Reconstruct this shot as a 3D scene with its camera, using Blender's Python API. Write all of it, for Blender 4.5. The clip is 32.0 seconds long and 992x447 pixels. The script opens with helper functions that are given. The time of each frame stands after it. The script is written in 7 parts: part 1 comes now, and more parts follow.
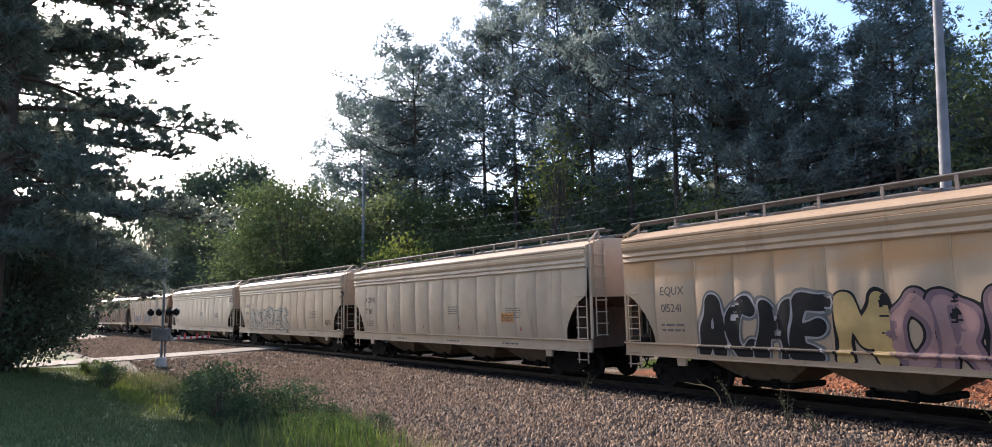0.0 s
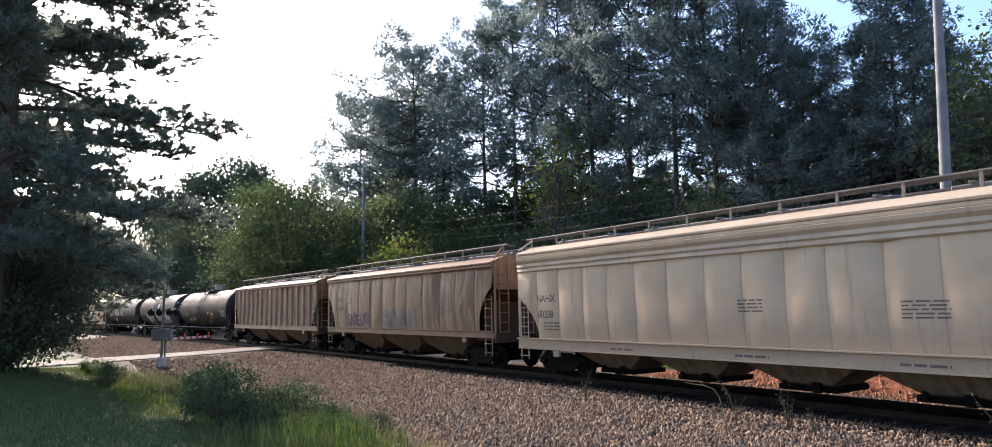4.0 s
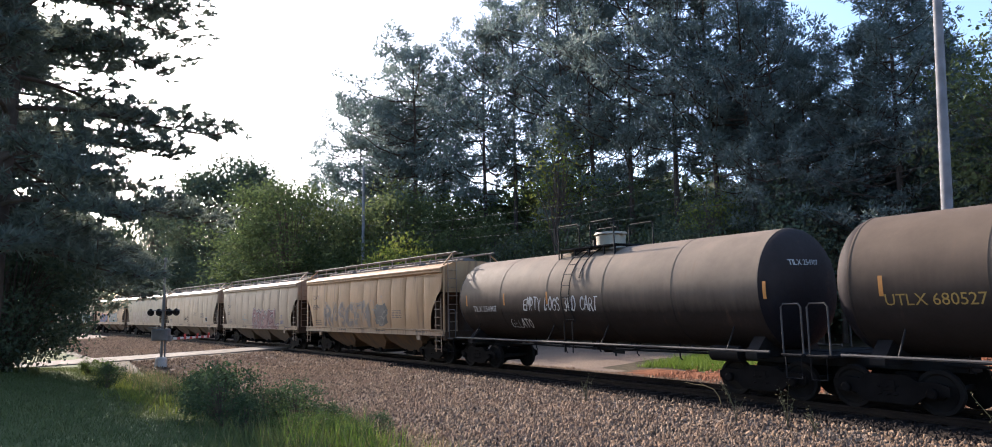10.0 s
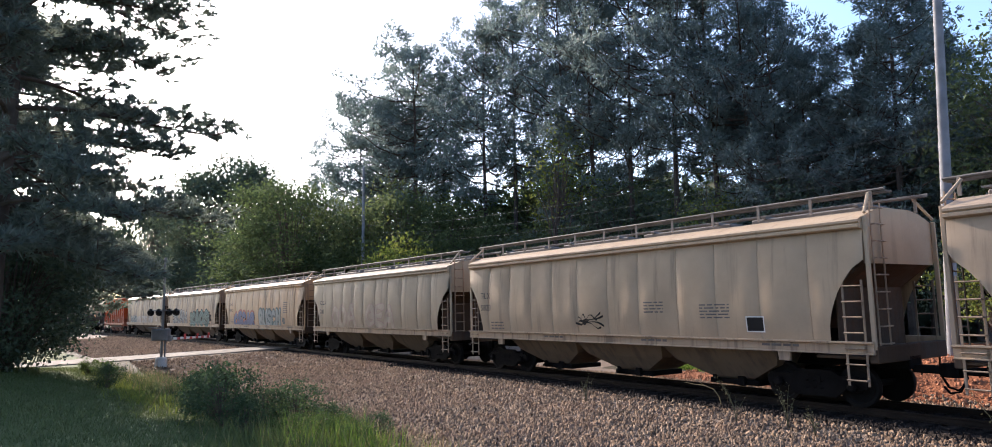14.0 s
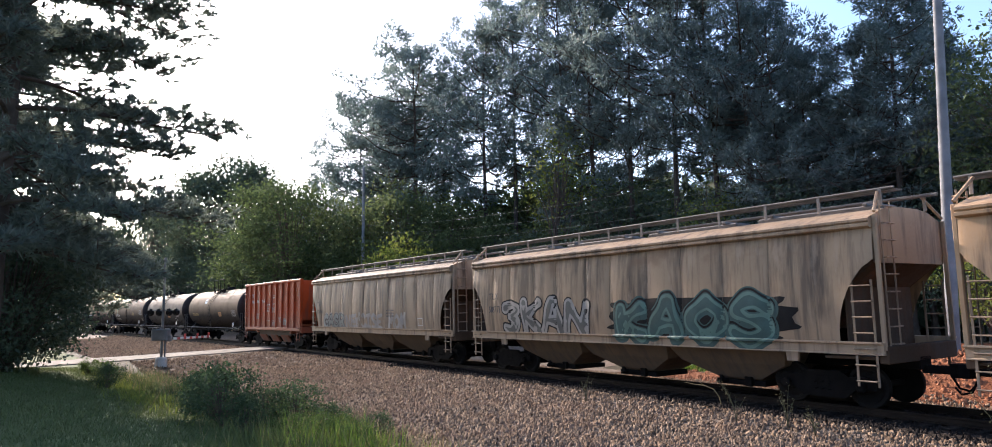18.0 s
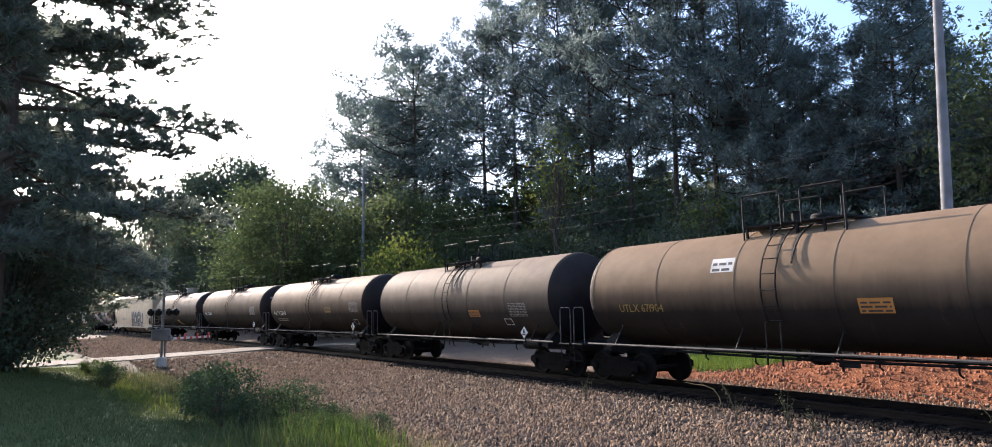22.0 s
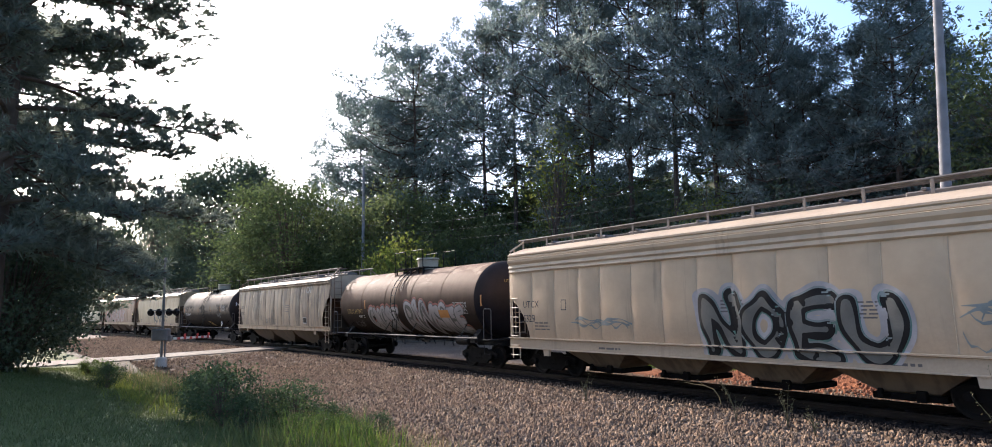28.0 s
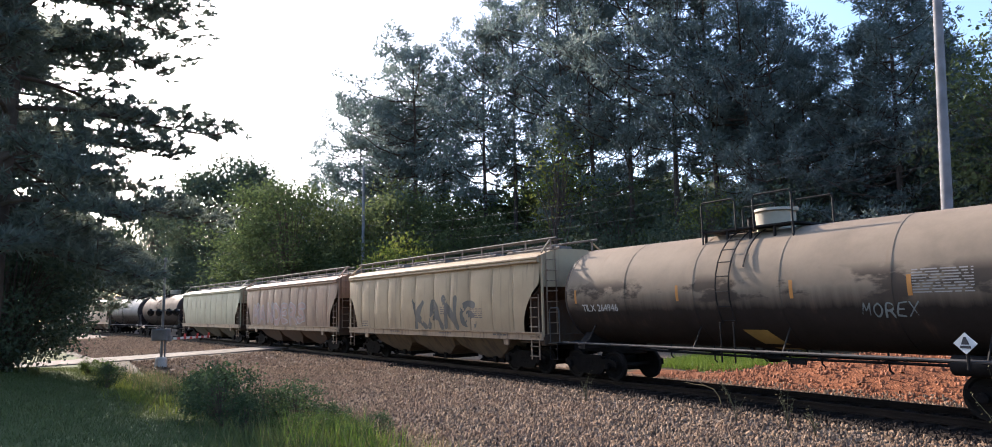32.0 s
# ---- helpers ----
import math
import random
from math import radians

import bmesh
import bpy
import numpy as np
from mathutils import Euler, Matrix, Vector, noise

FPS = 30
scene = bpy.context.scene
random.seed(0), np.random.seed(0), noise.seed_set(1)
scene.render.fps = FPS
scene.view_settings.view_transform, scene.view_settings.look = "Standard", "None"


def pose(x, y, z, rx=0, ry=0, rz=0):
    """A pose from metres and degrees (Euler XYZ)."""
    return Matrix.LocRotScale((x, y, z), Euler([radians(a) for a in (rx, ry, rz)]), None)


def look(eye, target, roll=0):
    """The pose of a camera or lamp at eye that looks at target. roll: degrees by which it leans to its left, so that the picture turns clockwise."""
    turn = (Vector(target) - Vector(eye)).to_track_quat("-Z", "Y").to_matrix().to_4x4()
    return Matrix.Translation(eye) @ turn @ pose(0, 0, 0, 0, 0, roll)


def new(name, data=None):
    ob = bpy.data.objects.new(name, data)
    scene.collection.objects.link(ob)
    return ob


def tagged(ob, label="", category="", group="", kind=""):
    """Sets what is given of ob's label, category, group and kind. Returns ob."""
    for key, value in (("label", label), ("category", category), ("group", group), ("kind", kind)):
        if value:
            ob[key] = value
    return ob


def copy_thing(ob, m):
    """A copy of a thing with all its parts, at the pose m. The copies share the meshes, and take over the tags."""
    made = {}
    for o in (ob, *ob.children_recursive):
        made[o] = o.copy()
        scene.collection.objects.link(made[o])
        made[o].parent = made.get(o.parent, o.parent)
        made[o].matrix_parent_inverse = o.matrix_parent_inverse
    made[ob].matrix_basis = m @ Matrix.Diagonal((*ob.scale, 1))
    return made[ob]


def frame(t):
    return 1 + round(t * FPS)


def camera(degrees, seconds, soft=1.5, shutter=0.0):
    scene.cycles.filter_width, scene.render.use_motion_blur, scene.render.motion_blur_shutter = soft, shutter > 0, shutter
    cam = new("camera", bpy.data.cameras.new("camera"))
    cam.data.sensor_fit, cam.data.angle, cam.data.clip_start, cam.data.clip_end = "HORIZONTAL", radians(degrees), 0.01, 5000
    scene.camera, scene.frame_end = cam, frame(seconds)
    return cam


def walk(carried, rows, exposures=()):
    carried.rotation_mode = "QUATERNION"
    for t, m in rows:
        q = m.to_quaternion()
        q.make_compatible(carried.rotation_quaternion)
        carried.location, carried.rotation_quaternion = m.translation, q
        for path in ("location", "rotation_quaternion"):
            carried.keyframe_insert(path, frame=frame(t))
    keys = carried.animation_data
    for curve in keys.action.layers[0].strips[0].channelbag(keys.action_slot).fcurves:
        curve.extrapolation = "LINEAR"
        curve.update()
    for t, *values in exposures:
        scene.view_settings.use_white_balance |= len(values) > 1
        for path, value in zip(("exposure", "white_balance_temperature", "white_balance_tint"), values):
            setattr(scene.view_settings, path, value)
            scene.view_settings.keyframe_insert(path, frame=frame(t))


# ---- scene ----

# ------------------------------------------------------------------ camera
EYE_Z = 2.28
cam = camera(70.75, 32.0, soft=0.9)
STAND = look((0, 0, EYE_Z), (0, math.cos(0.1355), EYE_Z + math.sin(0.1355)), -1.04)
walk(cam, [(0, STAND), (32, STAND)], exposures=[(0, 1.18, 5650, 14), (32, 1.18, 5650, 14)])

# ------------------------------------------------------------------ world and sun
SUN_AZ, SUN_EL = 35.4, 24.0   # degrees left of +Y, degrees above the horizon
world = bpy.data.worlds.new("world")
scene.world = world
world.use_nodes = True
wn = world.node_tree
sky = wn.nodes.new("ShaderNodeTexSky")
sky.sky_type, sky.sun_disc = "NISHITA", False
sky.sun_elevation, sky.sun_rotation = radians(SUN_EL), radians(-SUN_AZ)
sky.air_density, sky.dust_density, sky.ozone_density = 1.0, 2.4, 1.8
wn.links.new(sky.outputs["Color"], wn.nodes["Background"].inputs["Color"])
wn.nodes["Background"].inputs["Strength"].default_value = 0.165
sun = new("sun", bpy.data.lights.new("sun", "SUN"))
sun.data.energy, sun.data.angle, sun.data.color = 5.0, radians(0.6), (1.0, 0.82, 0.62)
SUN_DIR = Vector((-math.sin(radians(SUN_AZ)) * math.cos(radians(SUN_EL)), math.cos(radians(SUN_AZ)) * math.cos(radians(SUN_EL)), math.sin(radians(SUN_EL))))
sun.matrix_world = look(SUN_DIR * 50, (0, 0, 0))

# ------------------------------------------------------------------ materials


class Nodes:
    """A small writer of node materials."""

    def __init__(self, name):
        self.mat = bpy.data.materials.new(name)
        self.mat.use_nodes = True
        self.t = self.mat.node_tree
        self.bsdf = self.t.nodes["Principled BSDF"]

    def node(self, kind, **values):
        n = self.t.nodes.new(kind)
        for key, v in values.items():
            n.inputs[key.replace("_", " ")].default_value = v
        return n

    def link(self, a, b):
        self.t.links.new(a, b)

    def coords(self, which="Object", scale=(1, 1, 1)):
        c = self.t.nodes.new("ShaderNodeTexCoord")
        m = self.t.nodes.new("ShaderNodeMapping")
        m.inputs["Scale"].default_value = scale
        self.link(c.outputs[which], m.inputs["Vector"])
        return m.outputs["Vector"]

    def noise(self, vec, scale, detail=4, rough=0.55):
        n = self.node("ShaderNodeTexNoise", Scale=scale, Detail=detail, Roughness=rough)
        self.link(vec, n.inputs["Vector"])
        return n.outputs["Fac"]

    def ramp(self, fac, a, b, lo=0.0, hi=1.0):
        m = self.t.nodes.new("ShaderNodeMapRange")
        m.inputs["From Min"].default_value, m.inputs["From Max"].default_value = a, b
        m.inputs["To Min"].default_value, m.inputs["To Max"].default_value = lo, hi
        self.link(fac, m.inputs["Value"])
        return m.outputs["Result"]

    def math(self, op, a, b):
        m = self.t.nodes.new("ShaderNodeMath")
        m.operation = op
        for i, v in enumerate((a, b)):
            if isinstance(v, (int, float)):
                m.inputs[i].default_value = v
            else:
                self.link(v, m.inputs[i])
        return m.outputs[0]

    def mix(self, fac, a, b):
        m = self.t.nodes.new("ShaderNodeMix")
        m.data_type = "RGBA"
        for sock, v in ((m.inputs[0], fac), (m.inputs[6], a), (m.inputs[7], b)):
            if isinstance(v, (int, float)):
                sock.default_value = v
            elif isinstance(v, tuple):
                sock.default_value = (*v, 1)
            else:
                self.link(v, sock)
        return m.outputs[2]

    def done(self, color, rough=0.7, metal=0.0, bump=None, strength=0.3, dist=0.02, spec=None):
        if spec is not None:
            self.bsdf.inputs["Specular IOR Level"].default_value = spec
        if isinstance(color, tuple):
            self.bsdf.inputs["Base Color"].default_value = (*color, 1)
        else:
            self.link(color, self.bsdf.inputs["Base Color"])
        if isinstance(rough, (int, float)):
            self.bsdf.inputs["Roughness"].default_value = rough
        else:
            self.link(rough, self.bsdf.inputs["Roughness"])
        self.bsdf.inputs["Metallic"].default_value = metal
        if bump is not None:
            b = self.node("ShaderNodeBump", Strength=strength, Distance=dist)
            self.link(bump, b.inputs["Height"])
            self.link(b.outputs["Normal"], self.bsdf.inputs["Normal"])
        return self.mat


def plain(name, color, rough=0.7, metal=0.0, var=0.25, scale=6.0, bump=0.15, spec=0.4):
    """A paint or metal with blotches at two scales and a fine relief."""
    n = Nodes(name)
    v = n.coords()
    big = n.ramp(n.noise(v, scale * 0.3, 3), 0.35, 0.7)
    fine = n.noise(v, scale * 5, 5)
    dark = tuple(c * (1 - var) for c in color)
    lite = tuple(min(1, c * (1 + var * 0.6)) for c in color)
    col = n.mix(big, dark, lite)
    col = n.mix(n.ramp(fine, 0.3, 0.8, 0, 0.35), col, tuple(c * 0.7 for c in color))
    n.bsdf.inputs["Specular IOR Level"].default_value = spec
    return n.done(col, n.ramp(fine, 0.2, 0.8, rough - 0.1, min(1, rough + 0.1)), metal, fine, bump, 0.01)


def stained(n, col, vec, z, stains):
    """Stains, runs and worn patches over a paint: (colour, length, height, from, to, strength, lowest, highest)."""
    for color, wide, tall, lo, hi, much, z0, z1 in stains:
        m = n.t.nodes.new("ShaderNodeMapping")
        m.inputs["Scale"].default_value = (1 / wide, 0.4, 1 / tall)
        m.inputs["Location"].default_value = (color[0] * 37, color[1] * 91, much * 13)
        n.link(vec, m.inputs["Vector"])
        f = n.ramp(n.noise(m.outputs["Vector"], 1.0, 6, 0.6), lo, hi, 0, much)
        f = n.math("MULTIPLY", f, n.ramp(z, z0 - 0.12, z0 + 0.2))
        f = n.math("MULTIPLY", f, n.ramp(z, z1 + 0.12, z1 - 0.15))
        col = n.mix(f, col, color)
    return col


RUST_RUN, GRIME_RUN, ORANGE_RUST, TAN_DUST, CHALKY = (0.2, 0.115, 0.065), (0.055, 0.043, 0.035), (0.42, 0.22, 0.085), (0.4, 0.29, 0.2), (0.3, 0.255, 0.21)


def car_paint(name, color, rust=0.2, grime=0.3, rust_color=(0.22, 0.09, 0.04), seed=0.0, low=1.45, high=4.4, rough=0.5, wash=0.0, stains=()):
    """Weathered car-side paint: rust patches, dark streaks that run down, dust along the bottom."""
    color = (color[0] * 0.8, color[1] * 0.64, color[2] * 0.5)
    n = Nodes(name)
    c = n.t.nodes.new("ShaderNodeTexCoord")
    off = n.t.nodes.new("ShaderNodeMapping")
    off.inputs["Location"].default_value = (seed * 7.3, seed * 1.7, seed * 3.1)
    n.link(c.outputs["Object"], off.inputs["Vector"])
    st = n.t.nodes.new("ShaderNodeMapping")
    st.inputs["Scale"].default_value = (0.85, 1.0, 0.09)
    n.link(off.outputs["Vector"], st.inputs["Vector"])
    st2 = n.t.nodes.new("ShaderNodeMapping")
    st2.inputs["Scale"].default_value = (3.0, 1.0, 0.22)
    n.link(off.outputs["Vector"], st2.inputs["Vector"])
    v = off.outputs["Vector"]
    sep = n.t.nodes.new("ShaderNodeSeparateXYZ")
    n.link(c.outputs["Object"], sep.inputs[0])
    z = sep.outputs["Z"]
    streak = n.noise(st.outputs["Vector"], 2.2, 5, 0.62)
    streak2 = n.noise(st2.outputs["Vector"], 2.0, 4, 0.6)
    blot = n.noise(v, 0.9, 6, 0.62)
    fine = n.noise(v, 16, 4)
    col = n.mix(n.ramp(blot, 0.3, 0.7), tuple(x * 0.86 for x in color), tuple(min(1, x * 1.08) for x in color))
    top = n.ramp(z, low + 0.6, high, 0.25, 1.0)
    rf = n.math("MULTIPLY", n.ramp(n.math("ADD", n.math("MULTIPLY", streak, 0.6), n.math("MULTIPLY", blot, 0.45)), 0.66 - 0.33 * rust, 0.86 - 0.33 * rust), top)
    col = n.mix(n.math("MULTIPLY", rf, min(1.0, 0.35 + rust)), col, rust_color)
    gf = n.ramp(n.math("MULTIPLY", streak2, n.ramp(streak, 0.3, 0.65, 0.6, 1.15)), 0.58 - 0.36 * grime, 0.78 - 0.33 * grime, 0, min(0.8, 0.25 + grime))
    col = n.mix(gf, col, (0.07, 0.055, 0.045))
    if wash:
        col = n.mix(n.ramp(n.math("ADD", blot, n.math("MULTIPLY", streak, 0.5)), 0.55, 0.95, 0, wash), col, (0.55, 0.53, 0.5))
    col = stained(n, col, off.outputs["Vector"], z, stains)
    dust = n.math("MULTIPLY", n.ramp(z, low + 0.9, low - 0.25, 0, 0.45), n.ramp(fine, 0.2, 0.7, 0.5, 1.0))
    col = n.mix(dust, col, (0.2, 0.15, 0.11))
    rg = n.ramp(fine, 0.2, 0.8, rough - 0.08, rough + 0.2)
    n.bsdf.inputs["Specular IOR Level"].default_value = 0.2
    return n.done(col, rg, 0, n.math("ADD", fine, n.math("MULTIPLY", blot, 2.5)), 0.12, 0.012)


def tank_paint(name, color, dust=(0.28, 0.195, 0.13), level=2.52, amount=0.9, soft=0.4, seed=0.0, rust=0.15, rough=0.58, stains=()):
    """Black or grey tank paint, its upper half paler with dust and with the grazing sunlight put into the colour, with
    runs.
    """
    n = Nodes(name)
    c = n.t.nodes.new("ShaderNodeTexCoord")
    off = n.t.nodes.new("ShaderNodeMapping")
    off.inputs["Location"].default_value = (seed * 5.3, seed * 2.7, seed * 4.1)
    n.link(c.outputs["Object"], off.inputs["Vector"])
    st = n.t.nodes.new("ShaderNodeMapping")
    st.inputs["Scale"].default_value = (3.0, 0.6, 0.25)
    n.link(off.outputs["Vector"], st.inputs["Vector"])
    v = off.outputs["Vector"]
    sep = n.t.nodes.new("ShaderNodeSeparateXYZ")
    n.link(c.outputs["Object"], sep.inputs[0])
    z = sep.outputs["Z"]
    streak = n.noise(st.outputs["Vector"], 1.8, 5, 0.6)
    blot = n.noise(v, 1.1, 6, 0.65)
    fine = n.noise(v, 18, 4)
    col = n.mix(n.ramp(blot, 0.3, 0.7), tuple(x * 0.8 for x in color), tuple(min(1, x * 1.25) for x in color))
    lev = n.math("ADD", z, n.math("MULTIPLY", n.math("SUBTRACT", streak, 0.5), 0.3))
    # the lit upper half is painted here, mixed with the settled dust
    dust_and_sun = n.math("MULTIPLY", n.ramp(lev, level - soft, level + soft, 0, amount), n.ramp(blot, 0.3, 0.7, 0.7, 1.0))
    col = n.mix(dust_and_sun, col, dust)
    col = n.mix(n.ramp(n.math("ADD", n.math("MULTIPLY", streak, 0.5), n.math("MULTIPLY", blot, 0.6)), 0.66 - 0.15 * rust, 0.8, 0, min(0.9, rust * 2.2)), col, (0.17, 0.085, 0.045))
    col = stained(n, col, v, z, stains)
    n.bsdf.inputs["Specular IOR Level"].default_value = 0.08
    return n.done(col, n.ramp(fine, 0.2, 0.8, rough, rough + 0.25), 0, n.math("ADD", fine, blot), 0.08, 0.01)


BLACK = plain("black_steel", (0.015, 0.0135, 0.0135), 0.7, 0.0, 0.4, spec=0.15)
TRUCK = plain("dirty_truck_steel", (0.009, 0.0075, 0.007), 0.85, 0.0, 0.5, 9, spec=0.08)
WHEEL = plain("worn_wheel_steel", (0.014, 0.0115, 0.01), 0.8, 0.0, 0.4, 9, spec=0.1)
RAILTOP = plain("rail_steel", (0.02, 0.013, 0.009), 0.75, 0.0, 0.4, 9, spec=0.12)
GALV = plain("galvanised_steel", (0.3, 0.3, 0.3), 0.65, 0.1, 0.25, 8)
BOARD = plain("weathered_grating", (0.15, 0.13, 0.115), 0.75, 0.0, 0.3, 8)
BOARD_POST = plain("rusty_post", (0.3, 0.24, 0.19), 0.75, 0.0, 0.35, 8)
HANDRAIL = plain("dusty_handrail", (0.085, 0.075, 0.068), 0.75, 0.0, 0.3, 8)
WHITE = plain("white_paint", (0.72, 0.71, 0.68), 0.55, 0, 0.15)
INK = plain("dark_lettering", (0.045, 0.045, 0.05), 0.7, 0, 0.2)
CHALK = plain("white_lettering", (0.62, 0.6, 0.56), 0.7, 0, 0.25)
YELLOW = plain("yellow_lettering", (0.36, 0.23, 0.06), 0.7, 0, 0.2)
ORANGE = plain("orange_label", (0.5, 0.22, 0.05), 0.7, 0, 0.2)
DOME = plain("cream_housing_paint", (0.42, 0.36, 0.27), 0.65, 0, 0.25, 5)
BARK = plain("pine_bark", (0.09, 0.065, 0.05), 0.9, 0, 0.5, 5, 0.7)
WOODPOLE = plain("weathered_pole", (0.22, 0.215, 0.22), 0.85, 0, 0.35, 4, 0.4)
CONCRETE = plain("concrete", (0.5, 0.47, 0.42), 0.85, 0, 0.2, 3, 0.3)
WIRE = plain("wire", (0.06, 0.06, 0.065), 0.6, 0, 0.2)
RED = plain("red_reflective", (0.45, 0.05, 0.04), 0.5, 0, 0.2)


def leaf_mat(name, a, b, trans=0.35, gloss=0.75):
    n = Nodes(name)
    g = n.t.nodes.new("ShaderNodeNewGeometry")
    col = n.mix(g.outputs["Random Per Island"], a, b)
    mat = n.done(col, gloss)
    n.bsdf.inputs["Specular IOR Level"].default_value = 0.25 if gloss > 0.6 else 0.6
    tr = n.t.nodes.new("ShaderNodeBsdfTranslucent")
    n.link(col, tr.inputs["Color"])
    mx = n.t.nodes.new("ShaderNodeMixShader")
    mx.inputs[0].default_value = trans
    n.link(n.bsdf.outputs[0], mx.inputs[1])
    n.link(tr.outputs[0], mx.inputs[2])
    n.link(mx.outputs[0], n.t.nodes["Material Output"].inputs["Surface"])
    return mat


NEEDLES = leaf_mat("pine_needles", (0.12, 0.16, 0.15), (0.2, 0.24, 0.215), 0.6, 0.45)
NEEDLES_NEAR = leaf_mat("near_pine_needles", (0.11, 0.135, 0.11), (0.17, 0.19, 0.15), 0.6)
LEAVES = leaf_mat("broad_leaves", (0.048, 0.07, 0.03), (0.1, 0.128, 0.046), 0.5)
# sunny and half-lit copies of the leaves: sunlight put into the colour
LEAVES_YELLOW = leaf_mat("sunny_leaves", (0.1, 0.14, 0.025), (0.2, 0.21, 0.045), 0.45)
LEAVES_HALF_LIT = leaf_mat("half_lit_leaves", (0.08, 0.106, 0.045), (0.14, 0.165, 0.065), 0.6)
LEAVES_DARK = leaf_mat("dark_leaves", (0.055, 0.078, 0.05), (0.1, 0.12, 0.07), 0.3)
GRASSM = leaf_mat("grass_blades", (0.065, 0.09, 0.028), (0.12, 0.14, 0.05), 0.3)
# brighter copy of the grass, with the sun on it in the colour
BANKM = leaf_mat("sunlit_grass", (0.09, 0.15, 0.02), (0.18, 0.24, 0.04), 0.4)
WEEDM = leaf_mat("weed_stems", (0.06, 0.065, 0.035), (0.14, 0.13, 0.07), 0.3)
DRYM = leaf_mat("dry_stems", (0.2, 0.15, 0.07), (0.33, 0.26, 0.13), 0.3)

n = Nodes("ballast_stones")
g = n.t.nodes.new("ShaderNodeNewGeometry")
col = n.mix(n.ramp(g.outputs["Random Per Island"], 0.0, 1.0), (0.045, 0.032, 0.022), (0.32, 0.222, 0.142))
# near-black stones: the train's shade on the ballast, put into the colour
STONE_SHADED = plain("shade_dark_stones", (0.018, 0.014, 0.012), 0.9, 0, 0.5, spec=0.1)
STONE = n.done(n.mix(n.ramp(n.noise(n.coords(), 0.6, 3), 0.35, 0.65, 0, 0.7), col, (0.19, 0.12, 0.076)), 0.9, spec=0.15)

n = Nodes("ground_cover")
v = n.coords()


def zone(name):
    a = n.t.nodes.new("ShaderNodeAttribute")
    a.attribute_name = name
    return a.outputs["Fac"]


edge = n.noise(v, 1.3, 6, 0.65)
fine = n.noise(v, 22, 4, 0.7)
vor = n.node("ShaderNodeTexVoronoi", Scale=13.0)
n.link(v, vor.inputs["Vector"])
gravel = n.mix(n.ramp(n.noise(v, 14, 3, 0.8), 0.3, 0.7), (0.1, 0.076, 0.057), (0.34, 0.25, 0.178))
gravel = n.mix(n.ramp(n.noise(v, 0.4, 3), 0.4, 0.65, 0, 0.45), gravel, (0.17, 0.115, 0.085))
forest = n.mix(n.ramp(n.noise(v, 3, 5), 0.3, 0.7), (0.05, 0.04, 0.025), (0.11, 0.085, 0.05))
grass = n.mix(n.ramp(n.noise(v, 2.5, 6, 0.7), 0.3, 0.7), (0.07, 0.085, 0.028), (0.12, 0.13, 0.05))
dirt = n.mix(n.ramp(n.noise(v, 2.2, 6, 0.7), 0.3, 0.7), (0.15, 0.05, 0.022), (0.29, 0.115, 0.052))


def edged(w):
    return n.ramp(n.math("ADD", w, n.math("MULTIPLY", n.math("SUBTRACT", edge, 0.5), 0.7)), 0.42, 0.58)


col = n.mix(edged(zone("grass")), forest, grass)
col = n.mix(edged(zone("dirt")), col, dirt)
col = n.mix(edged(zone("gravel")), col, gravel)
# band along the track painted near-black as the shade under the train
col = n.mix(n.ramp(n.math("ADD", zone("track_shade"), n.math("MULTIPLY", n.math("SUBTRACT", edge, 0.5), 0.5)), 0.3, 0.7, 0, 0.9), col, (0.016, 0.012, 0.01))
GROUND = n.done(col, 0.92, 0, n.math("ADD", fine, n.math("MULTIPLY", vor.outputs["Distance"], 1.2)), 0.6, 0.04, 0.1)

# ------------------------------------------------------------------ mesh writing


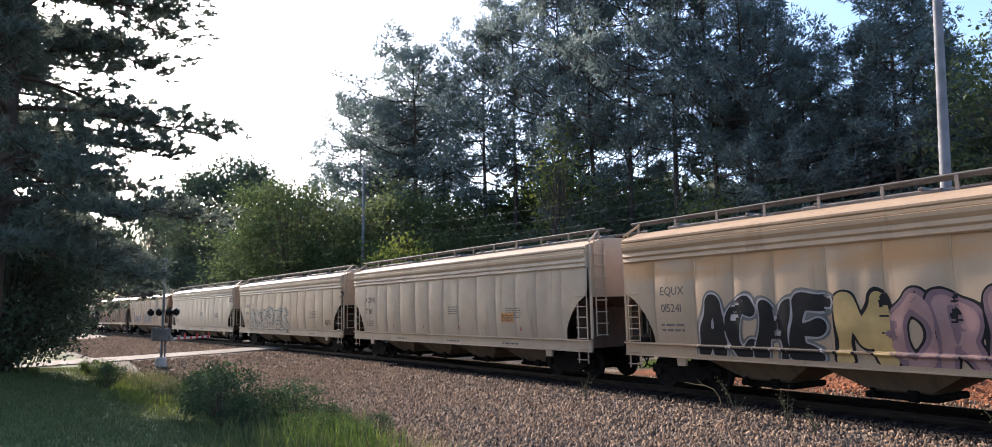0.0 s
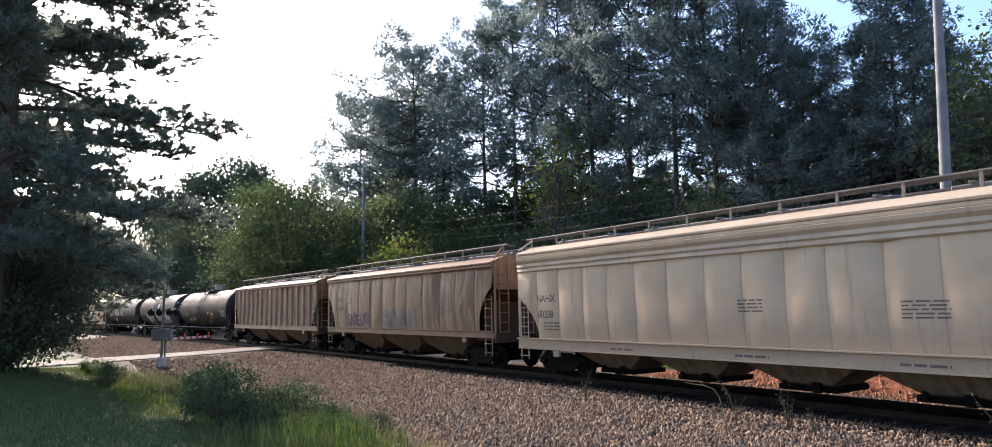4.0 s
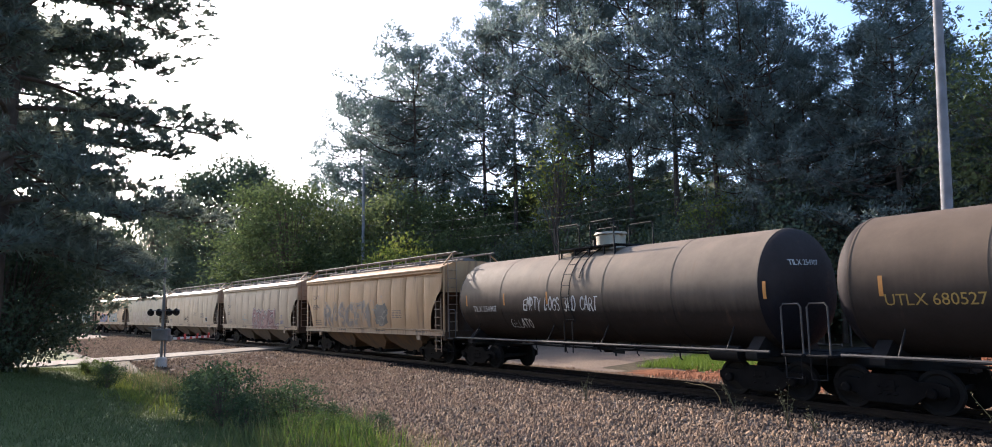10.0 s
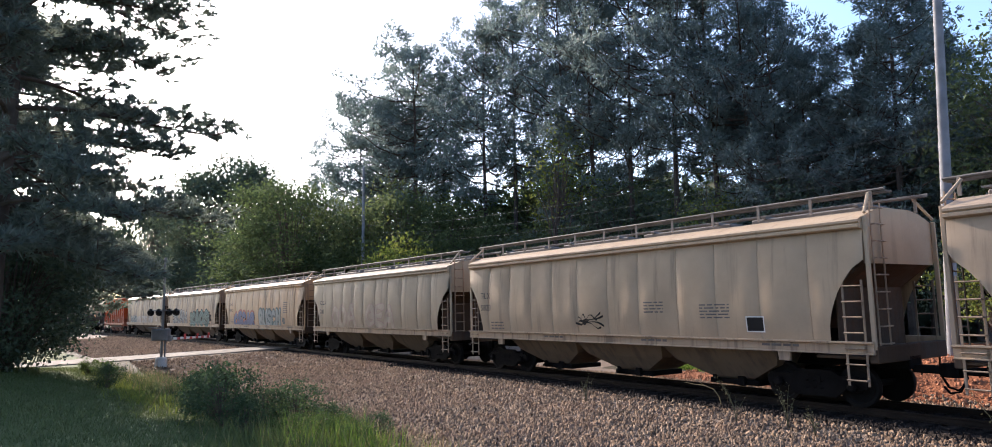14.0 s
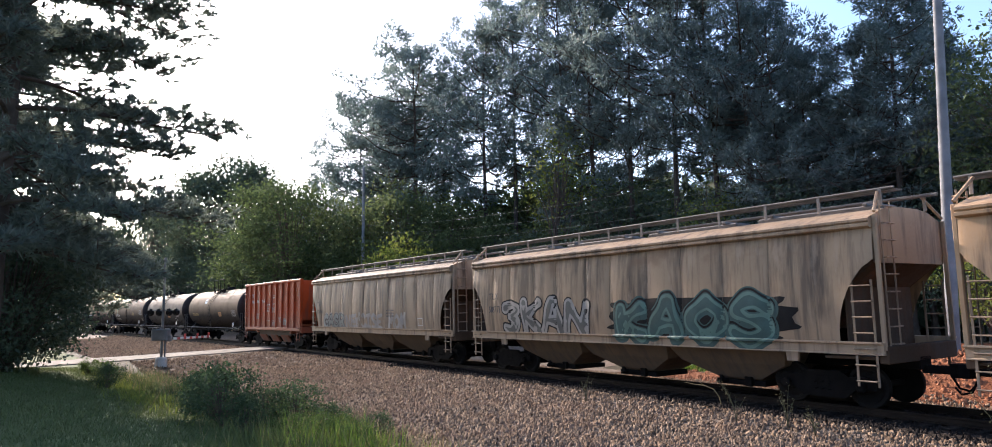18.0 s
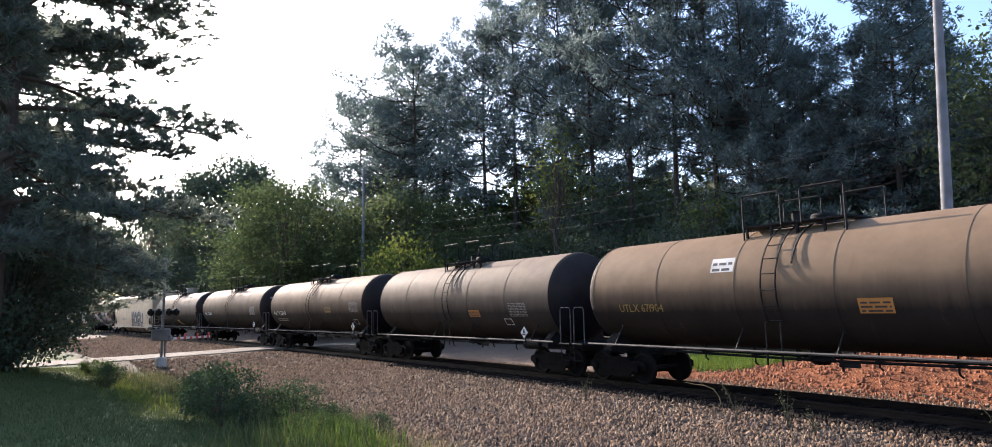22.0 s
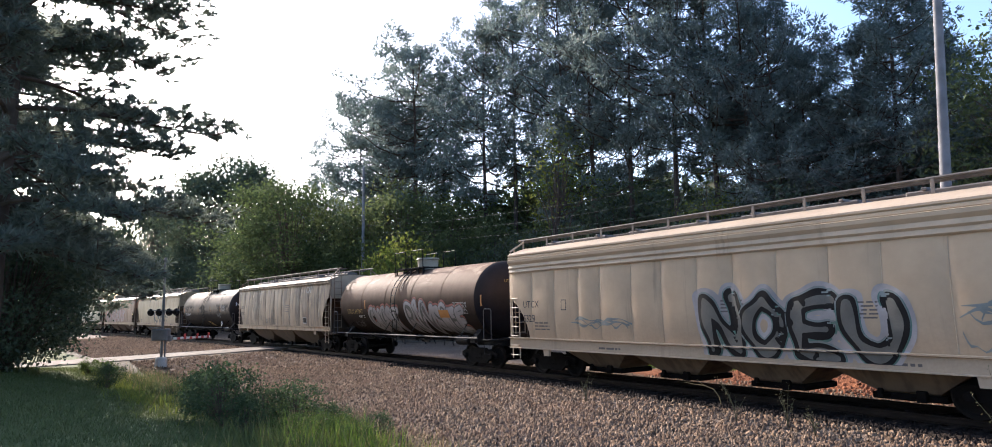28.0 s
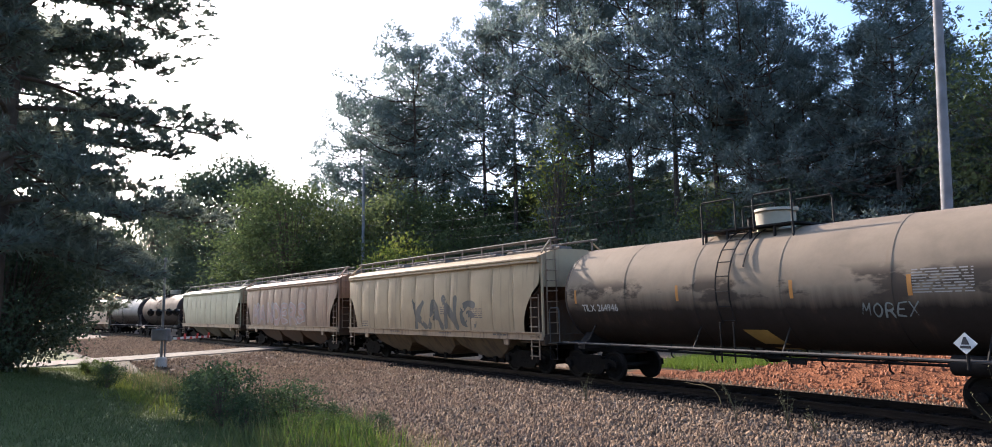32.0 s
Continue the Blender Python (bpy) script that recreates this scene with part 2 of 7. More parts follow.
class Mesh:
    """Collects vertices and faces of one part."""

    def __init__(self):
        self.v, self.f = [], []

    def add(self, verts, faces):
        k = len(self.v)
        self.v += [tuple(p) for p in verts]
        self.f += [tuple(i + k for i in f) for f in faces]
        return self

    def box(self, cx, cy, cz, sx, sy, sz, b=0.012):
        """A box with chamfered edges."""
        h = (sx / 2, sy / 2, sz / 2)
        b = min(b, min(h) * 0.45)
        vs, at = [], {}
        for i in (-1, 1):
            for j in (-1, 1):
                for k in (-1, 1):
                    for ax in range(3):
                        p = [i * (h[0] - b), j * (h[1] - b), k * (h[2] - b)]
                        p[ax] = (i, j, k)[ax] * h[ax]
                        at[i, j, k, ax] = len(vs)
                        vs.append((cx + p[0], cy + p[1], cz + p[2]))
        fs = []
        for ax in range(3):
            o = [a for a in range(3) if a != ax]
            for s in (-1, 1):
                ring = []
                for a, c in ((-1, -1), (1, -1), (1, 1), (-1, 1)):
                    q = [0, 0, 0]
                    q[ax], q[o[0]], q[o[1]] = s, a, c
                    ring.append(at[(*q, ax)])
                fs.append(tuple(ring))
            for a in (-1, 1):
                for c in (-1, 1):
                    q0, q1 = [0, 0, 0], [0, 0, 0]
                    q0[ax], q1[ax] = -1, 1
                    q0[o[0]] = q1[o[0]] = a
                    q0[o[1]] = q1[o[1]] = c
                    fs.append((at[(*q0, o[0])], at[(*q1, o[0])], at[(*q1, o[1])], at[(*q0, o[1])]))
        for i in (-1, 1):
            for j in (-1, 1):
                for k in (-1, 1):
                    fs.append((at[i, j, k, 0], at[i, j, k, 1], at[i, j, k, 2]))
        return self.add(vs, fs)

    def tube(self, path, radii, sides=6, caps=True):
        """A round bar along a path; radii is one number or one for each point."""
        pts = [Vector(p) for p in path]
        rad = [radii] * len(pts) if isinstance(radii, (int, float)) else radii
        vs, fs = [], []
        for i, p in enumerate(pts):
            d = (pts[min(i + 1, len(pts) - 1)] - pts[max(i - 1, 0)]).normalized()
            a = d.cross(Vector((0, 0, 1)) if abs(d.z) < 0.9 else Vector((1, 0, 0))).normalized()
            b = d.cross(a)
            for k in range(sides):
                w = 2 * math.pi * k / sides
                vs.append(p + (a * math.cos(w) + b * math.sin(w)) * rad[i])
        for i in range(len(pts) - 1):
            for k in range(sides):
                k2 = (k + 1) % sides
                fs.append((i * sides + k, i * sides + k2, (i + 1) * sides + k2, (i + 1) * sides + k))
        if caps:
            fs.append(tuple(range(sides))[::-1])
            fs.append(tuple((len(pts) - 1) * sides + k for k in range(sides)))
        return self.add(vs, fs)

    def lathe_x(self, rings, cy, cz, sides=32):
        """A solid turned about an axis along x: rings of (x, radius)."""
        vs, fs = [], []
        for x, r in rings:
            for k in range(sides):
                w = 2 * math.pi * k / sides
                vs.append((x, cy + r * math.cos(w), cz + r * math.sin(w)))
        for i in range(len(rings) - 1):
            for k in range(sides):
                k2 = (k + 1) % sides
                fs.append((i * sides + k, i * sides + k2, (i + 1) * sides + k2, (i + 1) * sides + k))
        fs.append(tuple(range(sides)))
        fs.append(tuple((len(rings) - 1) * sides + k for k in range(sides)))
        return self.add(vs, fs)

    def disc_y(self, cx, cy, cz, rings, sides=20):
        """A solid turned about an axis along y: rings of (y, radius)."""
        vs, fs = [], []
        for y, r in rings:
            for k in range(sides):
                w = 2 * math.pi * k / sides
                vs.append((cx + r * math.cos(w), cy + y, cz + r * math.sin(w)))
        for i in range(len(rings) - 1):
            for k in range(sides):
                k2 = (k + 1) % sides
                fs.append((i * sides + k, i * sides + k2, (i + 1) * sides + k2, (i + 1) * sides + k))
        fs.append(tuple(range(sides)))
        fs.append(tuple((len(rings) - 1) * sides + k for k in range(sides)))
        return self.add(vs, fs)

    def slab(self, outline, axis, lo, hi):
        """A plate: an outline in the two other axes, thick from lo to hi along the axis."""
        def at(p, w):
            q = list(p)
            q.insert(axis, w)
            return tuple(q)
        m = len(outline)
        vs = [at(p, lo) for p in outline] + [at(p, hi) for p in outline]
        fs = [tuple(range(m))[::-1], tuple(range(m, 2 * m))]
        fs += [(i, (i + 1) % m, (i + 1) % m + m, i + m) for i in range(m)]
        return self.add(vs, fs)

    def mesh(self, name, mat, smooth=False):
        me = bpy.data.meshes.new(name)
        me.from_pydata(self.v, [], self.f)
        bm = bmesh.new()
        bm.from_mesh(me)
        bmesh.ops.recalc_face_normals(bm, faces=bm.faces)
        bm.to_mesh(me)
        bm.free()
        if smooth:
            me.shade_smooth()
            me.set_sharp_from_angle(angle=radians(38))
        me.materials.append(mat)
        return me


def part(name, mesh, material, parent, label="", smooth=False, m=None):
    """One mesh object under a thing or a part."""
    data = mesh.mesh(name, material, smooth) if isinstance(mesh, Mesh) else mesh
    ob = new(name, data)
    ob.parent = parent
    if m is not None:
        ob.matrix_basis = m
    if label:
        tagged(ob, label)
    return ob


def arrays(name, verts, faces, mat):
    """A mesh from numpy arrays of vertices (n, 3) and of triangles (m, 3)."""
    me = bpy.data.meshes.new(name)
    me.vertices.add(len(verts))
    me.vertices.foreach_set("co", np.asarray(verts, "f").ravel())
    me.loops.add(faces.size)
    me.loops.foreach_set("vertex_index", faces.ravel().astype("i"))
    me.polygons.add(len(faces))
    me.polygons.foreach_set("loop_start", np.arange(0, faces.size, faces.shape[1], dtype="i"))
    me.polygons.foreach_set("loop_total", np.full(len(faces), faces.shape[1], "i"))
    me.update(calc_edges=True)
    me.materials.append(mat)
    return me


# ------------------------------------------------------------------ the line of the track
S = np.arange(-900.0, 1400.5, 0.5)
_sc = np.clip(S, -25, 136)
HEADING = 0.53957 + 0.0024445 * _sc - 0.00001796 * _sc ** 2 / 2
TX, TY = np.cumsum(-np.sin(HEADING)) * 0.5, np.cumsum(np.cos(HEADING)) * 0.5
_i0 = int(np.argmin(abs(S)))
TX, TY = TX - TX[_i0] + 18.697, TY - TY[_i0]
TZ = 0.01193 * np.clip(S, -30, 160)


def track(s, off=0.0, h=0.0):
    """A point off metres beyond the track's middle (minus: on the viewer's side), h over the rails."""
    x, y, z, a = (np.interp(s, S, q) for q in (TX, TY, TZ, HEADING))
    return Vector((x + off * math.cos(a), y + off * math.sin(a), z + h))


def advance(t):
    """How far the train has run since 16 s."""
    u = t - 16.0
    return 12.7 * u - 0.0078646 * u * u / 2 + 0.0022415 * u ** 3 / 6


def road_distance(x, y):
    """Distance from the middle of the crossing road."""
    best = np.full(np.shape(x), 1e9)
    for (ax, ay), (bx, by) in zip(ROAD[:-1], ROAD[1:]):
        dx, dy = bx - ax, by - ay
        k = np.clip(((x - ax) * dx + (y - ay) * dy) / (dx * dx + dy * dy), 0, 1)
        best = np.minimum(best, np.hypot(x - ax - k * dx, y - ay - k * dy))
    return best


ROAD = [(-40, 6), (-26.5, 25), (-20.6, 36.2), (-17.9, 42.5), (-14.9, 47.6), (-10, 54), (-1, 58.5), (12, 56), (40, 44)]
PROFILE = [(-380, 0.9), (-30, 0.8), (-18, 0.55), (-15, 0.1), (-12.5, -0.35), (-10, -0.5), (-5, -0.5), (-3.6, -0.42), (-2.4, -0.2), (2.4, -0.2), (3.8, -0.5), (6, -0.5), (11, -0.25), (20, 0.2), (60, 2.5), (1400, 8)]


def ground_z(s, off):
    """The ground's height at arrays of places along and off the track."""
    x, y, z, a = (np.interp(s, S, q) for q in (TX, TY, TZ, HEADING))
    px, py = x + off * np.cos(a), y + off * np.sin(a)
    rel = np.interp(off, [p[0] for p in PROFILE], [p[1] for p in PROFILE])
    mound = np.exp(-((s - 19) / 8.0) ** 4) * np.clip((off - 4.5) / 4.0, 0, 1) * np.clip((20 - off) / 6, 0, 1) * 0.9
    rel = rel + mound * (1 + 0.25 * np.sin(s * 1.9) * np.sin(off * 1.3 + s * 0.7))
    w = np.exp(-(road_distance(px, py) / 5.0) ** 4)
    rel = rel * (1 - w) + w * np.where(abs(off) < 2.6, -0.2, -0.12)
    lumps = np.sin(px * 0.9 + 1.3 * np.sin(py * 0.5)) * np.sin(py * 0.8 + 0.7) * 0.05
    rel = rel + lumps * np.clip((abs(off) - 3) / 4, 0, 1) * (1 - w)
    return px, py, z + rel


def on_ground(x, y):
    """The ground's height under a place, and its place along and off the track."""
    i = int(np.argmin((TX - x) ** 2 + (TY - y) ** 2))
    a = HEADING[i]
    off = (x - TX[i]) * math.cos(a) + (y - TY[i]) * math.sin(a)
    return float(ground_z(np.array([S[i]]), np.array([off]))[2][0]), S[i], off


# ------------------------------------------------------------------ the ground
gs = np.concatenate([np.arange(-900, -40, 40), np.arange(-40, 4, 4), np.arange(4, 80, 0.5), np.arange(80, 160, 3), np.arange(160, 1400, 60)])
go = np.concatenate([np.arange(-380, -30, 25), np.arange(-30, -16, 2), np.arange(-16, 22, 0.4), np.arange(22, 60, 4), np.arange(60, 400, 40), np.arange(400, 1400, 200)])
A, B = np.meshgrid(gs, go, indexing="ij")
gx, gy, gz = ground_z(A, B)
ni, nj = A.shape
idx = np.arange(ni * nj).reshape(ni, nj)
quads = np.stack([idx[:-1, :-1], idx[1:, :-1], idx[1:, 1:], idx[:-1, 1:]], -1).reshape(-1, 4)
me = arrays("ground", np.stack([gx, gy, gz], -1).reshape(-1, 3), quads, GROUND)
me.shade_smooth()
fa, fb = A.ravel(), B.ravel()
grass_w = np.where(fb < 0, np.clip((-fb - 10.6) / 2.4, 0, 1), np.clip((fb - 7.2) / 1.5, 0, 1) * np.clip((fa - 27.5) / 3, 0, 1) * np.clip((17 - fb) / 3, 0, 1) * np.clip((35 - fa) / 3, 0, 1))
dirt_w = np.clip((fb - 3.4) / 1.2, 0, 1) * np.clip((np.where(fb < 7.4, 35, 30) - fa) / 4, 0, 1) * np.clip((16 - fb) / 3, 0, 1)
gravel_w = np.clip((fb + 11.2) / 1.6, 0, 1) * np.clip((np.where(fa > 35, 16.0, np.where(fa > 33, 7.0, 4.6)) - fb) / 1.2, 0, 1)
for key, w in (("grass", grass_w), ("dirt", dirt_w), ("gravel", gravel_w), ("track_shade", np.clip((2.75 - abs(fb)) / 0.4, 0, 1))):
    me.attributes.new(key, "FLOAT", "POINT").data.foreach_set("value", w.astype("f"))
ground = tagged(new("ground", me), "gravel, lawn, red clay and forest floor beside the railway", "ground", kind="structure")

# ------------------------------------------------------------------ letters
GLYPHS = {}


def make_glyphs():
    """Outlines of the built-in font's letters at three weights, as flat meshes."""
    made = []
    for ch in "ABCDEFGHIJKLMNOPQRSTUVWXYZabcdefghijklmnopqrstuvwxyz0123456789":
        for weight in (-0.01, 0.0, 0.03, 0.075, 0.115, 0.15):
            cu = bpy.data.curves.new("glyph", "FONT")
            cu.body, cu.size, cu.offset, cu.resolution_u = ch, 1.0, weight, 2
            made.append((ch, weight, new("glyph", cu)))
    deps = bpy.context.evaluated_depsgraph_get()
    for ch, weight, ob in made:
        me = bpy.data.meshes.new_from_object(ob.evaluated_get(deps))
        GLYPHS[ch, weight] = ([(v.co.x, v.co.y) for v in me.vertices], [tuple(p.vertices) for p in me.polygons])
        bpy.data.meshes.remove(me)
    for ch, weight, ob in made:
        cu = ob.data
        bpy.data.objects.remove(ob)
        bpy.data.curves.remove(cu)


make_glyphs()


def word(text, x, z, height, weight=0.0, gap=0.08, wide=1.0, wild=0.0, seed=1):
    """Flat letters from (x, z) on, as vertices (x, z) and faces. wild: how far the letters lean, swell and overlap."""
    rnd = random.Random(seed)
    vs, fs, pen = [], [], x
    k = height / 0.72
    for ch in text:
        if ch == " ":
            pen += 0.35 * height * wide
            continue
        base = GLYPHS[ch, 0.0][0]
        lo, hi = min(p[0] for p in base), max(p[0] for p in base)
        tilt, grow, lift = rnd.uniform(-1, 1) * wild * 0.3, 1 + rnd.uniform(-0.5, 1) * wild * 0.35, rnd.uniform(-1, 1) * wild * 0.12 * height
        n0 = len(vs)
        for px, py in GLYPHS[ch, weight][0]:
            qx, qy = (px - lo) * k * wide * grow, py * k * grow
            if wild:
                qx += wild * 0.06 * height * math.sin(py * 9 + len(vs) * 0.001)
                qy += wild * 0.07 * height * math.sin(px * 8 + pen)
            vs.append((pen + qx + tilt * qy, z + qy + lift))
        fs += [tuple(i + n0 for i in f) for f in GLYPHS[ch, weight][1]]
        pen += ((hi - lo) * k * grow + gap * height) * wide
    return vs, fs, pen


def bars(x, z, w, h, rows, fill=0.6, seed=1):
    """Plain bars for writing too small to read."""
    rnd = random.Random(seed)
    vs, fs = [], []
    for r in range(rows):
        cx, z0, hh = x, z + h * (rows - 1 - r) / rows, h / rows * fill
        while cx < x + w - 0.02:
            ww = min(rnd.uniform(0.08, 0.35), x + w - cx)
            n0 = len(vs)
            vs += [(cx, z0), (cx + ww, z0), (cx + ww, z0 + hh), (cx, z0 + hh)]
            fs.append((n0, n0 + 1, n0 + 2, n0 + 3))
            cx += ww + 0.05
    return vs, fs


def rect(x, z, w, h):
    return [(x, z), (x + w, z), (x + w, z + h), (x, z + h)], [(0, 1, 2, 3)]


def outline(x, z, w, h, b):
    vs, fs = [], []
    for q in (rect(x, z, w, b), rect(x, z + h - b, w, b), rect(x, z + b, b, h - 2 * b), rect(x + w - b, z + b, b, h - 2 * b)):
        fs += [tuple(i + len(vs) for i in f) for f in q[1]]
        vs += q[0]
    return vs, fs


def diamond(x, z, r):
    return [(x - r, z), (x, z - r), (x + r, z), (x, z + r)], [(0, 1, 2, 3)]


def blob(x, z, w, h, seed):
    """A rounded paint blob with an uneven edge."""
    rnd = random.Random(seed)
    m, ph = 22, rnd.uniform(0, 6)
    vs = []
    for i in range(m):
        a = 2 * math.pi * i / m
        r = 1 + 0.13 * math.sin(3 * a + ph) + 0.08 * math.sin(5 * a + 2 * ph)
        c, s = math.cos(a), math.sin(a)
        vs.append((x + w / 2 * r * math.copysign(abs(c) ** 0.75, c), z + h / 2 * r * math.copysign(abs(s) ** 0.75, s)))
    return vs, [tuple(range(m))]


def decal(name, shapes, surf, lift, mat, parent, label="", cell=0.22):
    """Flat shapes laid on a car's near side, bent to its surface."""
    bm = bmesh.new()
    for vs, fs in shapes:
        made = [bm.verts.new((p[0], 0, p[1])) for p in vs]
        for f in fs:
            try:
                bm.faces.new([made[i] for i in f])
            except ValueError:
                pass
    xs = [v.co.x for v in bm.verts]
    zs = [v.co.z for v in bm.verts]
    for axis, lo, hi, step in ((0, min(xs), max(xs), cell), (2, min(zs), max(zs), cell * 0.6)):
        for i in range(math.ceil(lo / step), math.floor(hi / step) + 1):
            co, no = [0, 0, 0], [0, 0, 0]
            co[axis], no[axis] = i * step, 1
            bmesh.ops.bisect_plane(bm, geom=bm.verts[:] + bm.edges[:] + bm.faces[:], plane_co=co, plane_no=no)
    for v in bm.verts:
        v.co.y = surf(v.co.x, v.co.z) - lift
    bmesh.ops.recalc_face_normals(bm, faces=bm.faces)
    me = bpy.data.meshes.new(name)
    bm.to_mesh(me)
    bm.free()
    me.materials.append(mat)
    return part(name, me, mat, parent, label)


def cloud(c, x, z, w, h, mat, seed=1, lift=0.006):
    """A sprayed backing patch with a lumpy edge."""
    car, surf, half = c
    rnd = random.Random(seed)
    ph = [rnd.uniform(0, 6) for _ in range(3)]
    vs, m = [], 64
    for i in range(m):
        a = 2 * math.pi * i / m
        r = 1 + 0.06 * math.sin(7 * a + ph[0]) + 0.05 * math.sin(11 * a + ph[1]) + 0.03 * math.sin(17 * a + ph[2])
        cc, ss = math.cos(a), math.sin(a)
        vs.append((-half + x + w / 2 + w / 2 * r * math.copysign(abs(cc) ** 0.45, cc), z + h / 2 + h / 2 * r * math.copysign(abs(ss) ** 0.55, ss)))
    decal("graffiti", [(vs, [tuple(range(m))])], surf, lift, mat, car, "sprayed backing of graffiti")


def head_decal(name, shapes, L, R, zc, mat, parent, label=""):
    """Flat shapes (across, up) on the front head of a tank, bent to its dish. across runs to the far side."""
    bm = bmesh.new()
    Lt, hd = (L - 1.0) / 2, 0.66
    for vs, fs in shapes:
        made = [bm.verts.new((0, p[0], p[1])) for p in vs]
        for f in fs:
            try:
                bm.faces.new([made[i] for i in f])
            except ValueError:
                pass
    for v in bm.verts:
        q = min(0.98, math.hypot(v.co.y, v.co.z - zc) / R)
        ang = math.acos(min(1.0, q ** 1.25))
        v.co.x = Lt - hd + hd * math.sin(ang) + 0.035
    me = bpy.data.meshes.new(name)
    bm.to_mesh(me)
    bm.free()
    me.materials.append(mat)
    return part(name, me, mat, parent, label)


# ------------------------------------------------------------------ railway track and road
railway = tagged(new("railway_track"), "single steel railway track on grey ballast", "railway track", kind="structure")


def sweep(section, s0, s1, step, flat=False):
    """A section of (off, height) swept along the track."""
    m = Mesh()
    ss = np.arange(s0, s1 + step / 2, step)
    k = len(section)
    vs = [track(s, o, h) for s in ss for o, h in section]
    fs = [(i * k + j, i * k + (j + 1) % k, (i + 1) * k + (j + 1) % k, (i + 1) * k + j) for i in range(len(ss) - 1) for j in range(k)]
    return m.add(vs, fs)


for side in (-1, 1):
    c = side * 0.7525
    sec = [(c - 0.07, -0.16), (c + 0.07, -0.16), (c + 0.07, -0.145), (c + 0.012, -0.125), (c + 0.012, -0.045), (c + 0.036, -0.035), (c + 0.036, -0.006), (c + 0.026, 0), (c - 0.026, 0), (c - 0.036, -0.006), (c - 0.036, -0.035), (c - 0.012, -0.045), (c - 0.012, -0.125), (c - 0.07, -0.145)]
    part("rail", sweep(sec, -60, 200, 2.0), RAILTOP, railway)
TIE = Mesh().box(0, 0, -0.25, 0.23, 2.6, 0.18, 0.015).mesh("tie", plain("creosoted_wood", (0.024, 0.019, 0.016), 0.9, 0, 0.4, 6, 0.5, spec=0.1))


def track_pose(s, off=0.0, h=0.0):
    p = track(s, off, h)
    a = float(np.interp(s, S, HEADING))
    return Matrix.Translation(p) @ Matrix.Rotation(a - math.pi / 2, 4, "Z")


for i in range(150):
    s = 12 + i * 0.51
    part("tie", TIE, None, railway, m=track_pose(s, random.uniform(-0.03, 0.03), 0))

# the road over the crossing
m = Mesh()
rv, half_w = [], 1.7
pts = []
for (ax, ay), (bx, by) in zip(ROAD[:-1], ROAD[1:]):
    nn = max(2, int(math.hypot(bx - ax, by - ay) / 1.2))
    pts += [(ax + (bx - ax) * i / nn, ay + (by - ay) * i / nn) for i in range(nn)]
for _ in range(6):
    pts = [pts[0]] + [tuple((pts[i - 1][k] + 2 * pts[i][k] + pts[i + 1][k]) / 4 for k in (0, 1)) for i in range(1, len(pts) - 1)] + [pts[-1]]
for i, (x, y) in enumerate(pts):
    dx, dy = pts[min(i + 1, len(pts) - 1)][0] - pts[max(i - 1, 0)][0], pts[min(i + 1, len(pts) - 1)][1] - pts[max(i - 1, 0)][1]
    l = math.hypot(dx, dy)
    for w in (-half_w, -half_w + 0.06, 0, half_w - 0.06, half_w):
        px, py = x + dy / l * w, y - dx / l * w
        z, s_, off_ = on_ground(px, py)
        top = np.interp(s_, S, TZ) - 0.015
        k = max(0.0, 1 - max(0, abs(off_) - 2.2) / 3.0)
        rv.append((px, py, (z + 0.05) * (1 - k) + top * k - (0.12 if abs(w) == half_w else 0)))
m.add(rv, [(i * 5 + j, i * 5 + j + 1, i * 5 + j + 6, i * 5 + j + 5) for i in range(len(pts) - 1) for j in range(4)])
n = Nodes("pale_road")
v = n.coords()
fine = n.noise(v, 30, 4, 0.7)
ROADM = n.done(n.mix(n.ramp(n.noise(v, 0.7, 5, 0.65), 0.3, 0.7), (0.13, 0.105, 0.08), n.mix(n.ramp(fine, 0.3, 0.7), (0.15, 0.122, 0.095), (0.22, 0.18, 0.14))), 0.9, 0, fine, 0.3, 0.01, 0.1)
road = tagged(new("road", m.mesh("road", ROADM, True)), "pale worn concrete road crossing the railway", "road", kind="structure")

# ------------------------------------------------------------------ running gear shared by all cars
CACHE = {}


def shared(key, build, mat, smooth=False):
    if key not in CACHE:
        CACHE[key] = build().mesh(key, mat, smooth)
    return CACHE[key]


def side_frame_mesh():
    o = [(-1.2, 0.42), (-1.2, 0.6), (-0.95, 0.68), (-0.6, 0.66), (-0.42, 0.78), (0.42, 0.78), (0.6, 0.66), (0.95, 0.68), (1.2, 0.6), (1.2, 0.42), (0.72, 0.38), (0.5, 0.2), (-0.5, 0.2), (-0.72, 0.38)]
    m = Mesh().slab(o, 1, -0.05, 0.05)
    for x in (-0.89, 0.89):
        m.disc_y(x, -0.08, 0.457, [(-0.07, 0.07), (-0.05, 0.11), (0.03, 0.11)], 12)
    return m


def wheelset_mesh():
    m = Mesh().disc_y(0, 0, 0, [(-0.95, 0.07), (0.95, 0.07)], 10)
    for sgn in (-1, 1):
        y = sgn * 0.75
        rings = [(-0.07 * sgn, 0.457), (-0.03 * sgn, 0.47), (0.0, 0.455), (0.06 * sgn, 0.452), (0.065 * sgn, 0.38), (0.03 * sgn, 0.34), (0.035 * sgn, 0.16), (0.07 * sgn, 0.14), (0.07 * sgn, 0.02)]
        m.disc_y(0, y, 0, rings, 28)
    return m


def spring_mesh():
    m = Mesh()
    for dx in (-0.17, 0, 0.17):
        m.tube([(dx + 0.07 * math.cos(i * 0.9), 0.07 * math.sin(i * 0.9), 0.26 + 0.022 * i) for i in range(16)], 0.014, 4)
    return m


